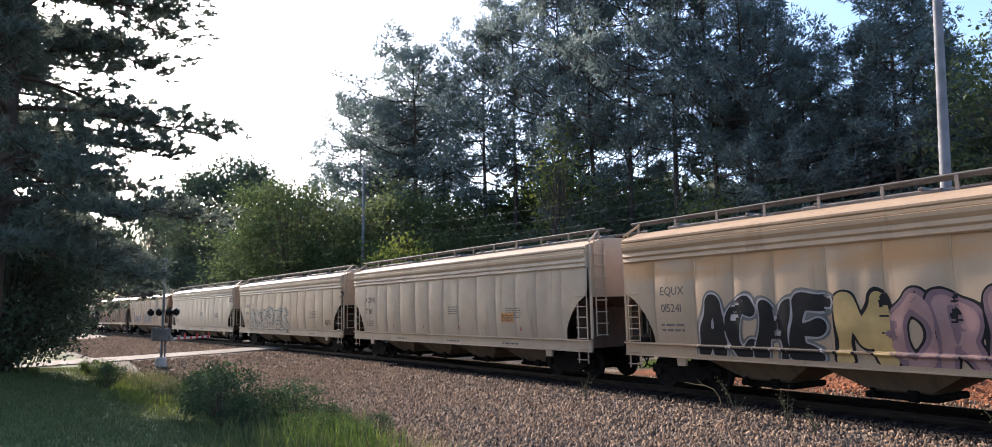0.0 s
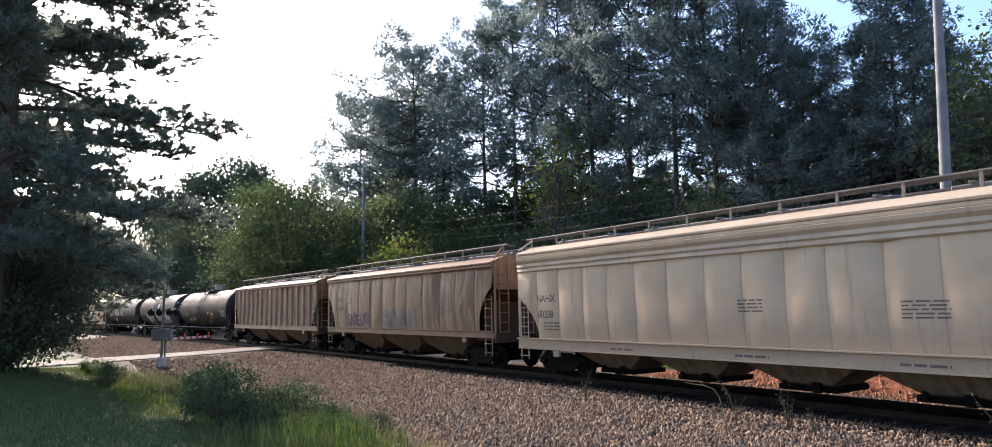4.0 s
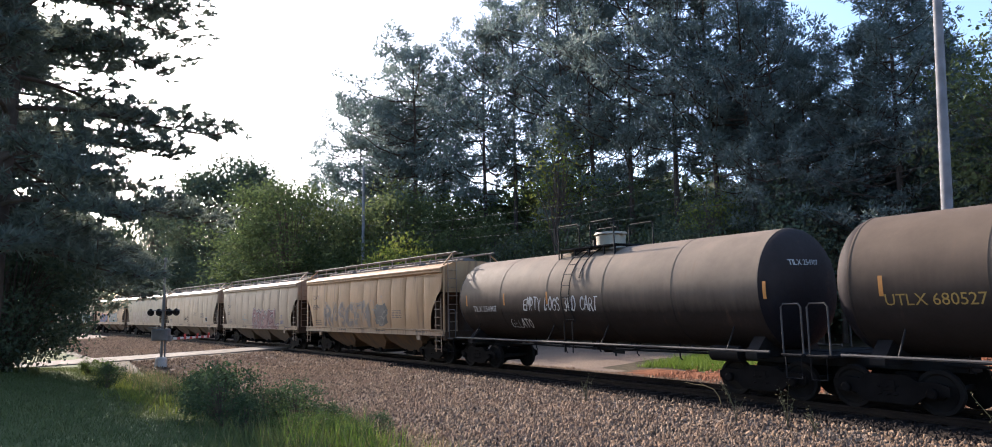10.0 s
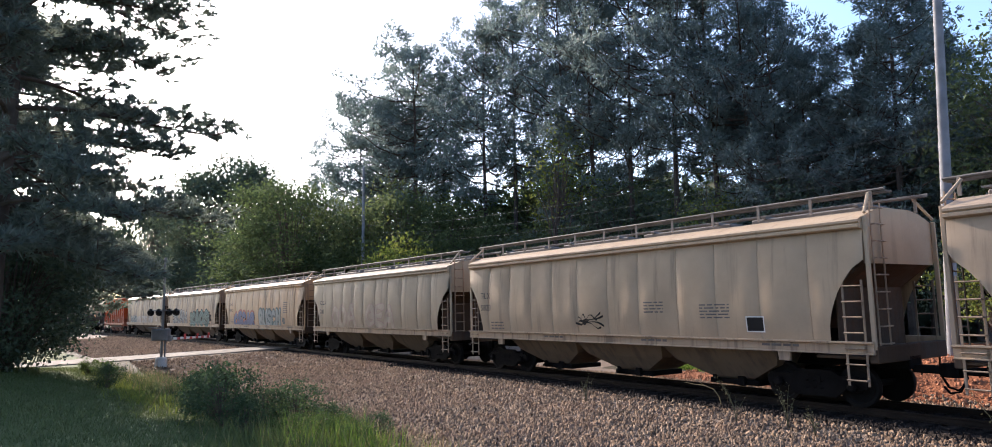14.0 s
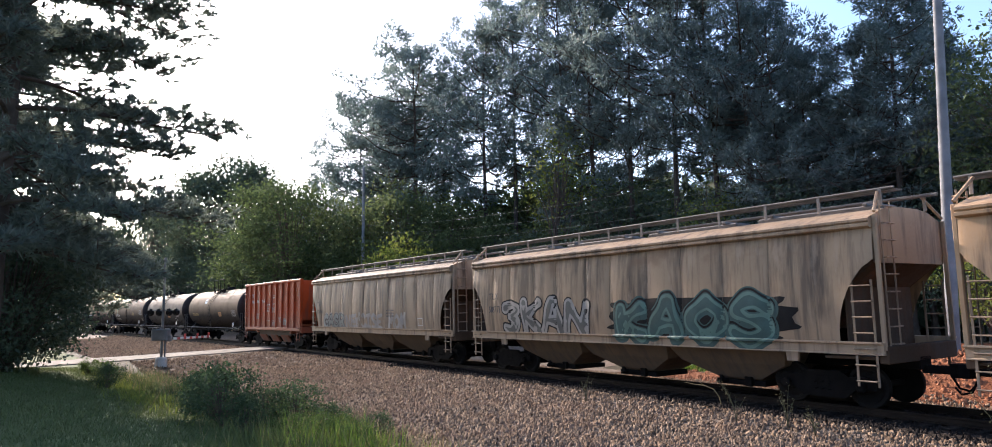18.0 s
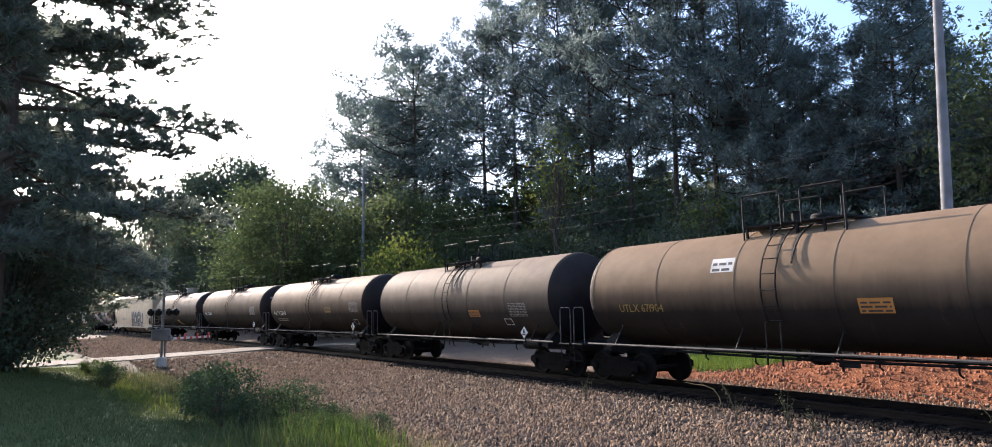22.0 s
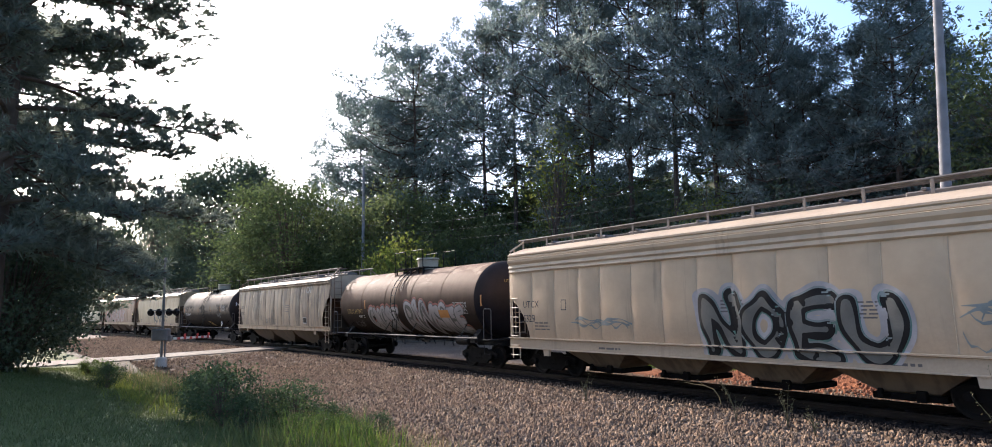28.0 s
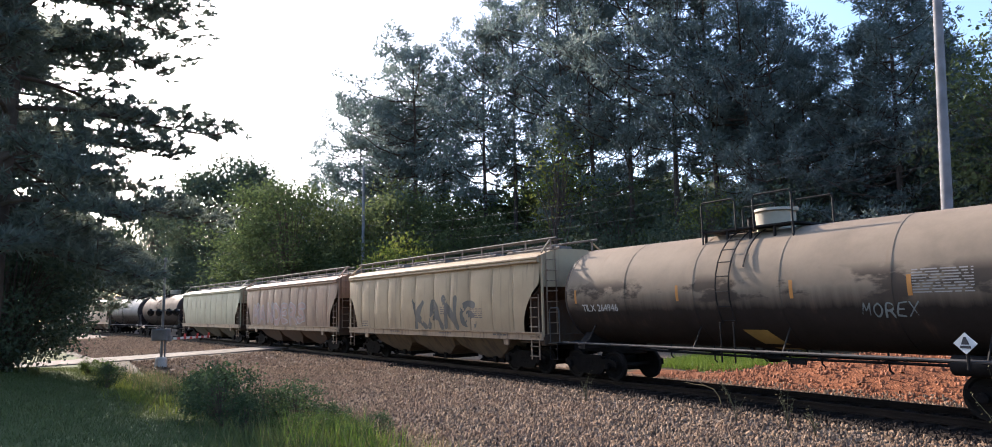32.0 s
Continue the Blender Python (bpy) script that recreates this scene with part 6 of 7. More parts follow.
def tufts(rng, centres, radius, per, length, width, flat=0.8):
    """Round tufts of needles: blades that stand out from each centre all round."""
    k = len(centres)
    d = rng.normal(size=(k, per, 3))
    d /= np.linalg.norm(d, axis=-1, keepdims=True)
    r = (np.reshape(radius, (-1, 1)) * rng.uniform(0.15, 1, (k, per)) ** 0.55)[..., None]
    c = centres[:, None, :] + d * r * np.array([1, 1, flat])
    way = d + rng.normal(size=d.shape) * 0.45
    way[..., 2] += 0.25
    way /= np.linalg.norm(way, axis=-1, keepdims=True)
    side = np.cross(way, rng.normal(size=d.shape))
    side /= np.linalg.norm(side, axis=-1, keepdims=True) + 1e-9
    ln = length * rng.uniform(0.6, 1.2, (k, per, 1))
    v = np.stack([c - side * width / 2, c + side * width / 2, c + way * ln], 2).reshape(-1, 3)
    return v, np.arange(len(v)).reshape(-1, 3)


def pine(name, seed, h, bare, spread, limbs, clumps, per, needle_mat, cone=0.0, lean=0.0, label="", size=0.62):
    """A tall pine: bent tapered trunk, dead stubs, rising limbs, and a crown of round needle tufts. cone: how far the crown narrows upwards."""
    rng = np.random.default_rng(seed)
    root = tagged(new(name), label, "tree")
    wob = rng.uniform(0, 6, 4)

    def axis(z):
        k = z / h
        return np.array([lean * k * h + 0.35 * math.sin(k * 4 + wob[0]) * k, 0.35 * math.sin(k * 3 + wob[1]) * k, z])

    r0 = 0.010 * h + 0.03
    zs = np.linspace(-0.3, h * 0.96, 14)
    m = Mesh().tube([axis(z) for z in zs], [r0 * (1 - 0.88 * max(0, z) / h) * (1.25 if z < 0.2 else 1) for z in zs], 8)
    tips = []
    for i in range(limbs):
        q = (i + rng.uniform(0, 0.9)) / limbs
        k = bare + (0.97 - bare) * q
        full = math.sin(math.pi * min(1, 0.2 + 0.7 * q)) ** 0.7
        reach = spread * ((1 - cone) * full + cone * (1.05 - 0.85 * q)) * rng.uniform(0.62, 1.12)
        az = i * 2.4 + rng.uniform(-0.7, 0.7)
        b = axis(k * h)
        d = np.array([math.cos(az), math.sin(az), 0.0])
        rise = rng.uniform(-0.1, 0.25) + 0.5 * q * q
        pts = [b + d * reach * u + np.array([0, 0, reach * (rise * u + 0.2 * u * u - 0.12 * math.sin(3 * u))]) for u in (0, 0.3, 0.6, 0.85, 1.0)]
        rl = 0.02 + 0.011 * reach
        m.tube(pts, [rl, rl * 0.75, rl * 0.5, rl * 0.3, rl * 0.15], 5, False)
        for j in range(clumps):
            u = 0.4 + 0.62 * (j + rng.uniform(0, 0.9)) / clumps
            at = pts[0] + (pts[-1] - pts[0]) * u
            p = at + np.array([rng.normal() * 0.2, rng.normal() * 0.2, 0.08 + rng.normal() * 0.09]) * reach * 0.6
            m.tube([pts[0] + (pts[-1] - pts[0]) * max(0, u - 0.25), p], [rl * 0.4, rl * 0.12], 3, False)
            tips.append(p)
    for i in range(int(16 * bare)):
        z, az = h * rng.uniform(0.12, bare + 0.05), rng.uniform(0, 6.28)
        m.tube([axis(z), axis(z) + np.array([math.cos(az), math.sin(az), rng.uniform(-0.2, 0.3)]) * rng.uniform(0.4, 1.4)], [0.025, 0.008], 3, False)
    for i in range(5):
        tips.append(axis(h * rng.uniform(0.93, 0.985)) + rng.normal(size=3) * 0.35)
    part("trunk", m, BARK, root, smooth=True)
    tips = np.array(tips)
    v, f = tufts(rng, tips, size * rng.uniform(0.6, 1.25, len(tips)), per, 0.34, 0.125)
    part("crown", arrays("crown", v, f, needle_mat), None, root)
    return root


def hanging_pine(name, seed, h, low, spread, limbs, label):
    """A near pine in full detail: long boughs that droop and turn up at their ends, forked twigs, and brushes of long needles."""
    rng = np.random.default_rng(seed)
    root = tagged(new(name), label, "tree")
    m = Mesh().tube([(0, 0, -0.3), (0.05, 0.1, h * 0.4), (-0.1, 0, h * 0.75), (0, 0, h)], [0.24, 0.19, 0.11, 0.03], 10)
    brushes, ways = [], []
    for i in range(limbs):
        q = (i + rng.uniform(0, 0.9)) / limbs
        z0 = low + (h * 0.98 - low) * q
        reach = spread * (1.0 - 1.2 * max(0, q - 0.5)) * rng.uniform(0.62, 1.0)
        az = i * 2.4 + rng.uniform(-0.5, 0.5)
        d = np.array([math.cos(az), math.sin(az), 0.0])
        n = np.array([-d[1], d[0], 0.0])
        sway = rng.uniform(-0.18, 0.18)
        droop = rng.uniform(0.28, 0.55) * (1 - 0.75 * q)

        def bough(u):
            return np.array([0, 0, z0]) + d * reach * u + n * reach * sway * math.sin(2.6 * u) + np.array([0, 0, reach * (0.22 * u * (0.5 + q) - droop * u * u * (1.55 - 0.75 * u))])

        us = np.linspace(0, 1, 9)
        rl = 0.028 + 0.0085 * reach
        m.tube([bough(u) for u in us], [rl * (1 - 0.86 * u) for u in us], 6, False)
        for j in range(15):
            u = 0.22 + 0.78 * (j + rng.uniform(0, 0.8)) / 15
            side = (1 if j % 2 else -1) * rng.uniform(0.35, 1.0)
            ln = reach * rng.uniform(0.16, 0.3) * (1.25 - 0.6 * u)
            a = bough(u)
            w = d * rng.uniform(0.45, 0.9) + n * side + np.array([0, 0, rng.uniform(-0.22, 0.32)])
            w /= np.linalg.norm(w)
            ts = [a + w * ln * t + np.array([0, 0, ln * 0.22 * t * t]) for t in (0, 0.35, 0.7, 1.0)]
            m.tube(ts, [rl * 0.38, rl * 0.3, rl * 0.2, rl * 0.12], 4, False)
            for t in (0.35, 0.55, 0.7, 0.85, 1.0):
                p = a + w * ln * t + np.array([0, 0, ln * 0.22 * t * t])
                e = p + rng.normal(size=3) * np.array([0.2, 0.2, 0.1])
                m.tube([p, e], [0.009, 0.006], 3, False)
                brushes += [e, e + rng.normal(size=3) * np.array([0.2, 0.2, 0.1])]
                ways += [w, w]
        brushes.append(bough(1.0))
        ways.append(d)
    part("trunk", m, BARK, root, smooth=True)
    k, per = len(brushes), 16
    c, w = np.array(brushes)[:, None, :], np.array(ways)[:, None, :]
    back = rng.uniform(0, 0.24, (k, per, 1))
    dd = rng.normal(size=(k, per, 3)) * 0.75 + w * 0.8 + np.array([0, 0, 0.25])
    dd /= np.linalg.norm(dd, axis=-1, keepdims=True)
    side = np.cross(dd, rng.normal(size=dd.shape))
    side /= np.linalg.norm(side, axis=-1, keepdims=True) + 1e-9
    ln = rng.uniform(0.18, 0.34, (k, per, 1))
    base = c - w * back
    v = np.stack([base - side * 0.028, base + side * 0.028, base + dd * ln], 2).reshape(-1, 3)
    part("crown", arrays("crown", v, np.arange(len(v)).reshape(-1, 3), NEEDLES_NEAR), None, root)
    return root


def broadleaf(name, seed, h, width, clumps, per, size, mat, label, trunk_h=0.3, category="tree"):
    """A leafy tree or shrub: trunk, limbs, and clumps of small leaves with gaps between them."""
    rng = np.random.default_rng(seed)
    root = tagged(new(name), label, category)
    m = Mesh()
    r0 = 0.012 * h + 0.02
    m.tube([(0, 0, -0.2), (0.05 * h * rng.normal() * 0.3, 0, h * trunk_h), (0.04 * h * rng.normal(), 0.03 * h * rng.normal(), h * 0.75)], [r0, r0 * 0.8, r0 * 0.25], 7)
    cs = []
    for i in range(clumps):
        d = rng.normal(size=3)
        d /= np.linalg.norm(d)
        rad = rng.uniform(0.45, 1.0) ** 0.5
        p = np.array([d[0] * width / 2 * rad, d[1] * width / 2 * rad, h * (trunk_h + (1 - trunk_h) / 2) + d[2] * h * (1 - trunk_h) / 2 * rad])
        p[:2] *= 1 + 0.25 * math.sin(5 * math.atan2(d[1], d[0]) + seed)
        cs.append(p)
        m.tube([(0, 0, h * trunk_h * rng.uniform(0.6, 1.6)), tuple(p * np.array([0.5, 0.5, 0.85])), tuple(p)], [r0 * 0.35, r0 * 0.2, r0 * 0.06], 4, False)
    part("trunk", m, BARK, root)
    cs = np.array(cs)
    base = np.repeat(cs, per, 0)
    cl = (width * width * h / clumps) ** (1 / 3) * 0.42
    pts = base + rng.normal(size=base.shape) * cl * np.array([1, 1, 0.75]) * rng.uniform(0.5, 1.1, (len(base), 1))
    pts[:, 2] = np.maximum(pts[:, 2], 0.05)
    v, f = leaves(rng, pts, size)
    part("crown", arrays("crown", v, f, mat), None, root)
    return root


def plant(ob, x, y, turn, scale=1.0, sink=0.0, tall=1.0):
    z = on_ground(x, y)[0]
    ob.matrix_basis = pose(x, y, z - sink, 0, 0, turn) @ Matrix.Diagonal((scale, scale, scale * tall, 1))
    return ob


def copy_plant(ob, x, y, turn, scale=1.0, tall=1.0):
    z = on_ground(x, y)[0]
    sc = ob.scale.copy()
    ob.scale = (1, 1, 1)
    made = copy_thing(ob, pose(x, y, z, 0, 0, turn) @ Matrix.Diagonal((scale, scale, scale * tall, 1)))
    ob.scale = sc
    return made


PINE_LABEL = "tall pine with a bare trunk and dark green needle clumps"
PINES = [pine("pine_tree", 11 + i, 25, b, 5.9, limbs, 7, 58, NEEDLES, cone, lean, PINE_LABEL, size)
         for i, (b, limbs, cone, lean, size) in enumerate(((0.4, 40, 0.0, 0.0, 0.62), (0.44, 40, 0.1, 0.02, 0.64), (0.14, 54, 0.7, -0.01, 0.6), (0.44, 42, 0.1, 0.01, 0.62), (0.16, 50, 0.25, 0.0, 0.66)))]
for p in PINES:
    tagged(p, group="pines behind the railway")
# x, y, height of the top, reach of the boughs, kind: the front row, then the trees that stand behind it
WOOD = [(-16.15, 80, 27.6, 5.0, 3), (-8.6, 72, 31.4, 6.0, 0), (-11.3, 75, 26.8, 5.0, 1), (-5.6, 77, 29.4, 5.4, 1), (-0.8, 64, 29.8, 4.4, 0), (1.6, 62, 31.2, 4.6, 1), (5.5, 56, 30.8, 4.6, 0),
        (7.6, 52, 29.6, 4.3, 1), (9.8, 49, 27.6, 4.2, 0), (12.1, 46, 27.6, 4.2, 1), (14.0, 43.5, 26.6, 4.0, 0), (15.4, 41.5, 24.6, 3.6, 1), (16.6, 40, 21.0, 2.8, 4),
        (17.8, 39, 17.4, 2.6, 2), (18.9, 38.5, 14.6, 2.6, 4), (20.9, 35.5, 20.9, 3.9, 2), (22.9, 37, 18.4, 3.2, 4), (20.0, 37, 17.4, 2.8, 4), (24.2, 35.5, 16.0, 2.8, 4), (27.6, 33.5, 17.4, 3.2, 0),
        (31, 31, 17.8, 3.6, 4), (35, 27, 18.0, 3.6, 1), (-12.6, 79, 25.5, 4.4, 4), (7.5, 60, 25.0, 4.4, 4),
        (17.2, 46.5, 19.5, 3.8, 4), (19.6, 44, 15.0, 3.4, 4), (23.2, 43, 14.5, 3.4, 4), (27.5, 40, 14.5, 3.6, 4), (32, 37, 15.0, 3.6, 4), (-10, 88, 26, 4.6, 4),
        (14, 63, 23, 4.6, 4), (20, 55, 19.0, 4.4, 4), (26, 51, 16.5, 4.2, 4), (33, 47, 16.5, 4.2, 4), (-22.4, 92, 21.5, 4.0, 4), (-27, 104, 20, 4.4, 2)]
used = set()
for i, (x, y, top, reach, kind) in enumerate(WOOD):
    h = top - on_ground(x, y)[0]
    wide, tall = reach / 4.5, h / 25
    if kind in used:
        copy_plant(PINES[kind], x, y, i * 67 % 360, wide, tall / wide)
    else:
        used.add(kind)
for kind in used:
    i = next(j for j, q in enumerate(WOOD) if q[4] == kind)
    x, y, top, reach, _ = WOOD[i]
    plant(PINES[kind], x, y, i * 67 % 360, reach / 4.5, 0, (top - on_ground(x, y)[0]) / 25 / (reach / 4.5))

# leafy trees and undergrowth
oak = broadleaf("leafy_tree", 31, 26, 20, 220, 210, 0.27, LEAVES_DARK, "broad hazy leafy tree beyond the road", 0.06)
plant(oak, -40, 106, 0)
copy_plant(oak, -64, 132, 80, 0.95)
copy_plant(oak, -92, 150, 140, 1.0)
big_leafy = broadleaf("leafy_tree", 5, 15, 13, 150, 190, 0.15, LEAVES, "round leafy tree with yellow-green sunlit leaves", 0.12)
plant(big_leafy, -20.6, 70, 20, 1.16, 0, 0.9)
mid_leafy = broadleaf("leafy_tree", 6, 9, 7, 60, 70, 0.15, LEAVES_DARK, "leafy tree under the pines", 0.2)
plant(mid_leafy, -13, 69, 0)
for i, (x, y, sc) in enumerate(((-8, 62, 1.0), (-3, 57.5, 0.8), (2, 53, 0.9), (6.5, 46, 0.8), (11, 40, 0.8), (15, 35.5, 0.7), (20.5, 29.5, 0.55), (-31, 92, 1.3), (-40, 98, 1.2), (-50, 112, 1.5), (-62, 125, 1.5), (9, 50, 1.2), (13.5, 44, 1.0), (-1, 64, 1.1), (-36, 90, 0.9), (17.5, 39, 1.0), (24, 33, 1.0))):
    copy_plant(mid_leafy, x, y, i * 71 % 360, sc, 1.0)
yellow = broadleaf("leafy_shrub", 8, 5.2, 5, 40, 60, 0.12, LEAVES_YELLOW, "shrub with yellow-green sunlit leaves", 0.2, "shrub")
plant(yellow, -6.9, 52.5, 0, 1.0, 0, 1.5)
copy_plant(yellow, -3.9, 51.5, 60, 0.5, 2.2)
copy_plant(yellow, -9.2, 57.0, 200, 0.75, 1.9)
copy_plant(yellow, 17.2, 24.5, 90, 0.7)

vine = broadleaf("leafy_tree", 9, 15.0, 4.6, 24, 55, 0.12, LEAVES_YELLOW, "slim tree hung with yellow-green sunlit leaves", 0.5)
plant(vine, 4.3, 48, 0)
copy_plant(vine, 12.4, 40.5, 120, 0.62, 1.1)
edge_tree = broadleaf("leafy_tree", 14, 13.5, 7, 90, 70, 0.12, LEAVES_HALF_LIT, "green leafy tree at the edge of the wood", 0.35)
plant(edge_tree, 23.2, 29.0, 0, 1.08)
under = broadleaf("leafy_tree", 17, 13, 9, 110, 95, 0.17, LEAVES_HALF_LIT, "leafy tree at the foot of the pines, one edge sunlit", 0.1)
plant(under, -12.5, 66, 0)
for i, (x, y, sc) in enumerate(((-8.6, 64.5, 1.1), (-4.6, 62, 0.95), (-0.6, 58.5, 0.8), (4.6, 53.5, 0.7), (-17.5, 72, 1.0), (2.5, 67, 1.15), (7.8, 66, 1.2), (12.5, 58, 1.05), (-2.5, 70, 1.1), (9.5, 46.5, 0.55), (13.6, 41, 0.5), (-27, 84, 1.1))):
    copy_plant(under, x, y, i * 83 % 360, sc)

rng = np.random.default_rng(4)
k = 52000
ws = rng.uniform(8, 150, k)
wo = rng.uniform(24, 52, k)
px, py, pz = ground_z(ws, wo)
hgt = (10 + 5 * np.abs(np.sin(ws * 0.21)) * np.abs(np.cos(ws * 0.083 + 1)) + 2 * np.sin(ws * 0.9) - 4 * np.clip((30 - ws) / 14, 0, 1)) * rng.uniform(0.02, 1, k)
v, f = leaves(rng, np.stack([px, py, pz + np.maximum(0.2, hgt)], 1), 0.62)
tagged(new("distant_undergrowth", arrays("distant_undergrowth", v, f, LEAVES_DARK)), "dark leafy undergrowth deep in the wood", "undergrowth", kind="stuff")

# the near pine
near_pine = hanging_pine("pine_tree", 77, 21, 3.4, 6.1, 64, "near pine whose long boughs hang over the lawn")
plant(near_pine, -14.0, 19.4, 0)
copy_plant(near_pine, -19.8, 28.0, 75, 0.9)
copy_plant(near_pine, -25.8, 32.5, 160, 0.85)
cedar = broadleaf("dark_shrub", 21, 6.0, 5.6, 110, 170, 0.09, LEAVES_DARK, "dark evergreen shrub under the pine", 0.02, "shrub")
plant(cedar, -17.0, 24.5, 0, 0.95)
copy_plant(cedar, -19.5, 27, 100, 1.1)

# ------------------------------------------------------------------ poles and wires


def utility_pole(x, y, h, r, lean):
    z = on_ground(x, y)[0]
    ob = tagged(new("utility_pole"), "grey weathered wooden utility pole", "utility pole", "utility poles")
    ob.matrix_basis = pose(x, y, z, 0, lean, 0)
    part("shaft", Mesh().tube([(0, 0, -0.4), (0, 0, h * 0.4), (0, 0, h)], [r, r * 0.88, r * 0.68], 14), WOODPOLE, ob, smooth=True)
    part("insulator", Mesh().tube([(0, 0, h), (0, 0, h + 0.12), (0, 0, h + 0.2)], [0.05, 0.08, 0.04], 8), GALV, ob)
    part("bracket", Mesh().box(0.18, -0.05, h - 0.45, 0.3, 0.06, 0.08), GALV, ob)
    return ob


utility_pole(14.87, 23.2, 13.4, 0.2, 3.3)
utility_pole(-11.7, 61, 15.3, 0.17, 0.0)
utility_pole(45, -20, 13.4, 0.2, 0)


def wire(a, b, sag, r=0.006):
    a, b = Vector(a), Vector(b)
    pts = [a.lerp(b, i / 24) - Vector((0, 0, 4 * sag * (i / 24) * (1 - i / 24))) for i in range(25)]
    tagged(new("overhead_wire", Mesh().tube(pts, r, 4).mesh("overhead_wire", WIRE)), "thin dark overhead wire between poles", "wire", "overhead wires")


for za, zb, sag in ((13.3, 15.2, 0.7), (8.6, 10.6, 0.8), (8.0, 10.0, 0.9), (7.3, 9.2, 0.8)):
    wire((15.6, 23.2, za), (-11.7, 61, zb), sag)
    wire((15.6, 23.2, za), (45, -20, za), sag)
    wire((-11.7, 61, zb), (-60, 122, zb + 1), sag)

for ax, az, bx, bz in ((13.2, 22.4, -15.5, 25.6), (13.6, 19.0, -15.1, 22.3), (13.9, 16.0, -14.7, 19.2)):
    wire((ax, 20.0, az), (bx, 66, bz), 0.5, 0.014)

# ------------------------------------------------------------------ crossing signal
sx, sy = -16.35, 34.4
sz = on_ground(sx, sy)[0]
SIGNAL_GREY = plain("dull_signal_paint", (0.16, 0.16, 0.16), 0.7, 0.1, 0.3, 8)
signal = tagged(new("crossing_signal"), "railway crossing signal with flashing lamps and a lowered striped gate", "crossing signal")
signal.matrix_basis = pose(sx, sy, sz)
part("base", Mesh().tube([(0, 0, -0.2), (0, 0, 0.38), (0, 0, 0.48)], [0.3, 0.28, 0.2], 14), CONCRETE, signal)
part("mast", Mesh().tube([(0, 0, 0.4), (0, 0, 5.2)], 0.065, 10).tube([(0, 0, 5.2), (0, 0, 5.26), (0, 0, 5.32)], [0.09, 0.08, 0.03], 10), SIGNAL_GREY, signal, smooth=True)
part("brace_pole", Mesh().tube([(0.16, 0, 0.4), (0.16, 0, 1.3)], 0.045, 8), SIGNAL_GREY, signal, smooth=True)
part("gate_box", Mesh().box(-0.02, -0.08, 1.55, 0.78, 0.46, 0.58, 0.05).box(-0.02, -0.32, 1.55, 0.58, 0.03, 0.42, 0.02).box(-0.3, -0.1, 1.9, 0.5, 0.4, 0.05, 0.02), SIGNAL_GREY, signal)
part("counterweight", Mesh().box(0.36, -0.1, 1.36, 0.3, 0.26, 0.28, 0.04), SIGNAL_GREY, signal)
lamp_bar = part("lamp_bar", Mesh().tube([(-0.72, 0, 2.72), (0.8, 0, 2.72)], 0.035, 8), SIGNAL_GREY, signal)
for x in (-0.6, -0.2, 0.3, 0.64):
    lamp = part("lamp", Mesh().disc_y(x, 0, 2.62, [(-0.18, 0.09), (-0.03, 0.11), (-0.02, 0.17), (0.0, 0.17), (0.01, 0.11), (0.12, 0.06)], 20), BLACK, lamp_bar)
    part("hood", Mesh().tube([(x, -0.04, 2.76), (x, -0.22, 2.74)], [0.06, 0.03], 8), BLACK, lamp)
gate = part("gate_arm", Mesh().box(0.58, 2.1, 1.35, 0.05, 4.3, 0.11), WHITE, signal)
for i in range(6):
    part("red_stripe", Mesh().box(0.58, 0.45 + i * 0.7, 1.35, 0.056, 0.34, 0.116), RED, gate)
for y in (1.2, 2.7, 4.1):
    part("gate_lamp", Mesh().tube([(0.58, y, 1.4), (0.58, y, 1.48), (0.58, y, 1.56)], [0.03, 0.06, 0.05], 8), RED, gate)

# ------------------------------------------------------------------ ballast stones, weeds and lawn


def stones(name, count, s0, s1, o0, o1, lo, hi, seed, label, power=1.0):
    """Loose ballast: many small uneven stones lying on the ground."""
    rng = np.random.default_rng(seed)
    s = s0 + (s1 - s0) * rng.uniform(0, 1, count) ** power
    o = rng.uniform(o0, o1, count)
    x, y, z = ground_z(s, o)
    keep = road_distance(x, y) > 2.5
    x, y, z = x[keep], y[keep], z[keep]
    k = len(x)
    base = np.array([(1, 0, -0.7), (0.1, 1, -0.7), (-1, 0.1, -0.7), (0, -1, -0.7), (0.45, 0.3, 0.85), (-0.4, -0.25, 0.8)], float)
    tri = np.array([(0, 1, 4), (1, 2, 4), (2, 5, 4), (2, 3, 5), (3, 0, 5), (0, 4, 5)])
    v = base[None] * rng.uniform(0.55, 1.25, (k, 6, 1)) + rng.normal(size=(k, 6, 3)) * 0.16
    w = rng.uniform(0, 2 * math.pi, k)
    c, d, o = np.cos(w), np.sin(w), np.zeros(k)
    q = np.stack([np.stack([c, -d, o], -1), np.stack([d, c, o], -1), np.stack([rng.normal(size=k) * 0.3, rng.normal(size=k) * 0.3, o + 1], -1)], 1)
    v = np.einsum("kij,knj->kni", q, v * rng.uniform(0.65, 1.2, (k, 1, 3)))
    r = rng.uniform(lo, hi, (k, 1, 1))
    v = v * r + np.stack([x, y, z + r[:, 0, 0] * rng.uniform(0.1, 0.6, k)], -1)[:, None, :]
    f = (tri[None] + 6 * np.arange(k)[:, None, None]).reshape(-1, 3)
    return tagged(new(name, arrays(name, v.reshape(-1, 3), f, STONE)), label, "gravel", kind="stuff")


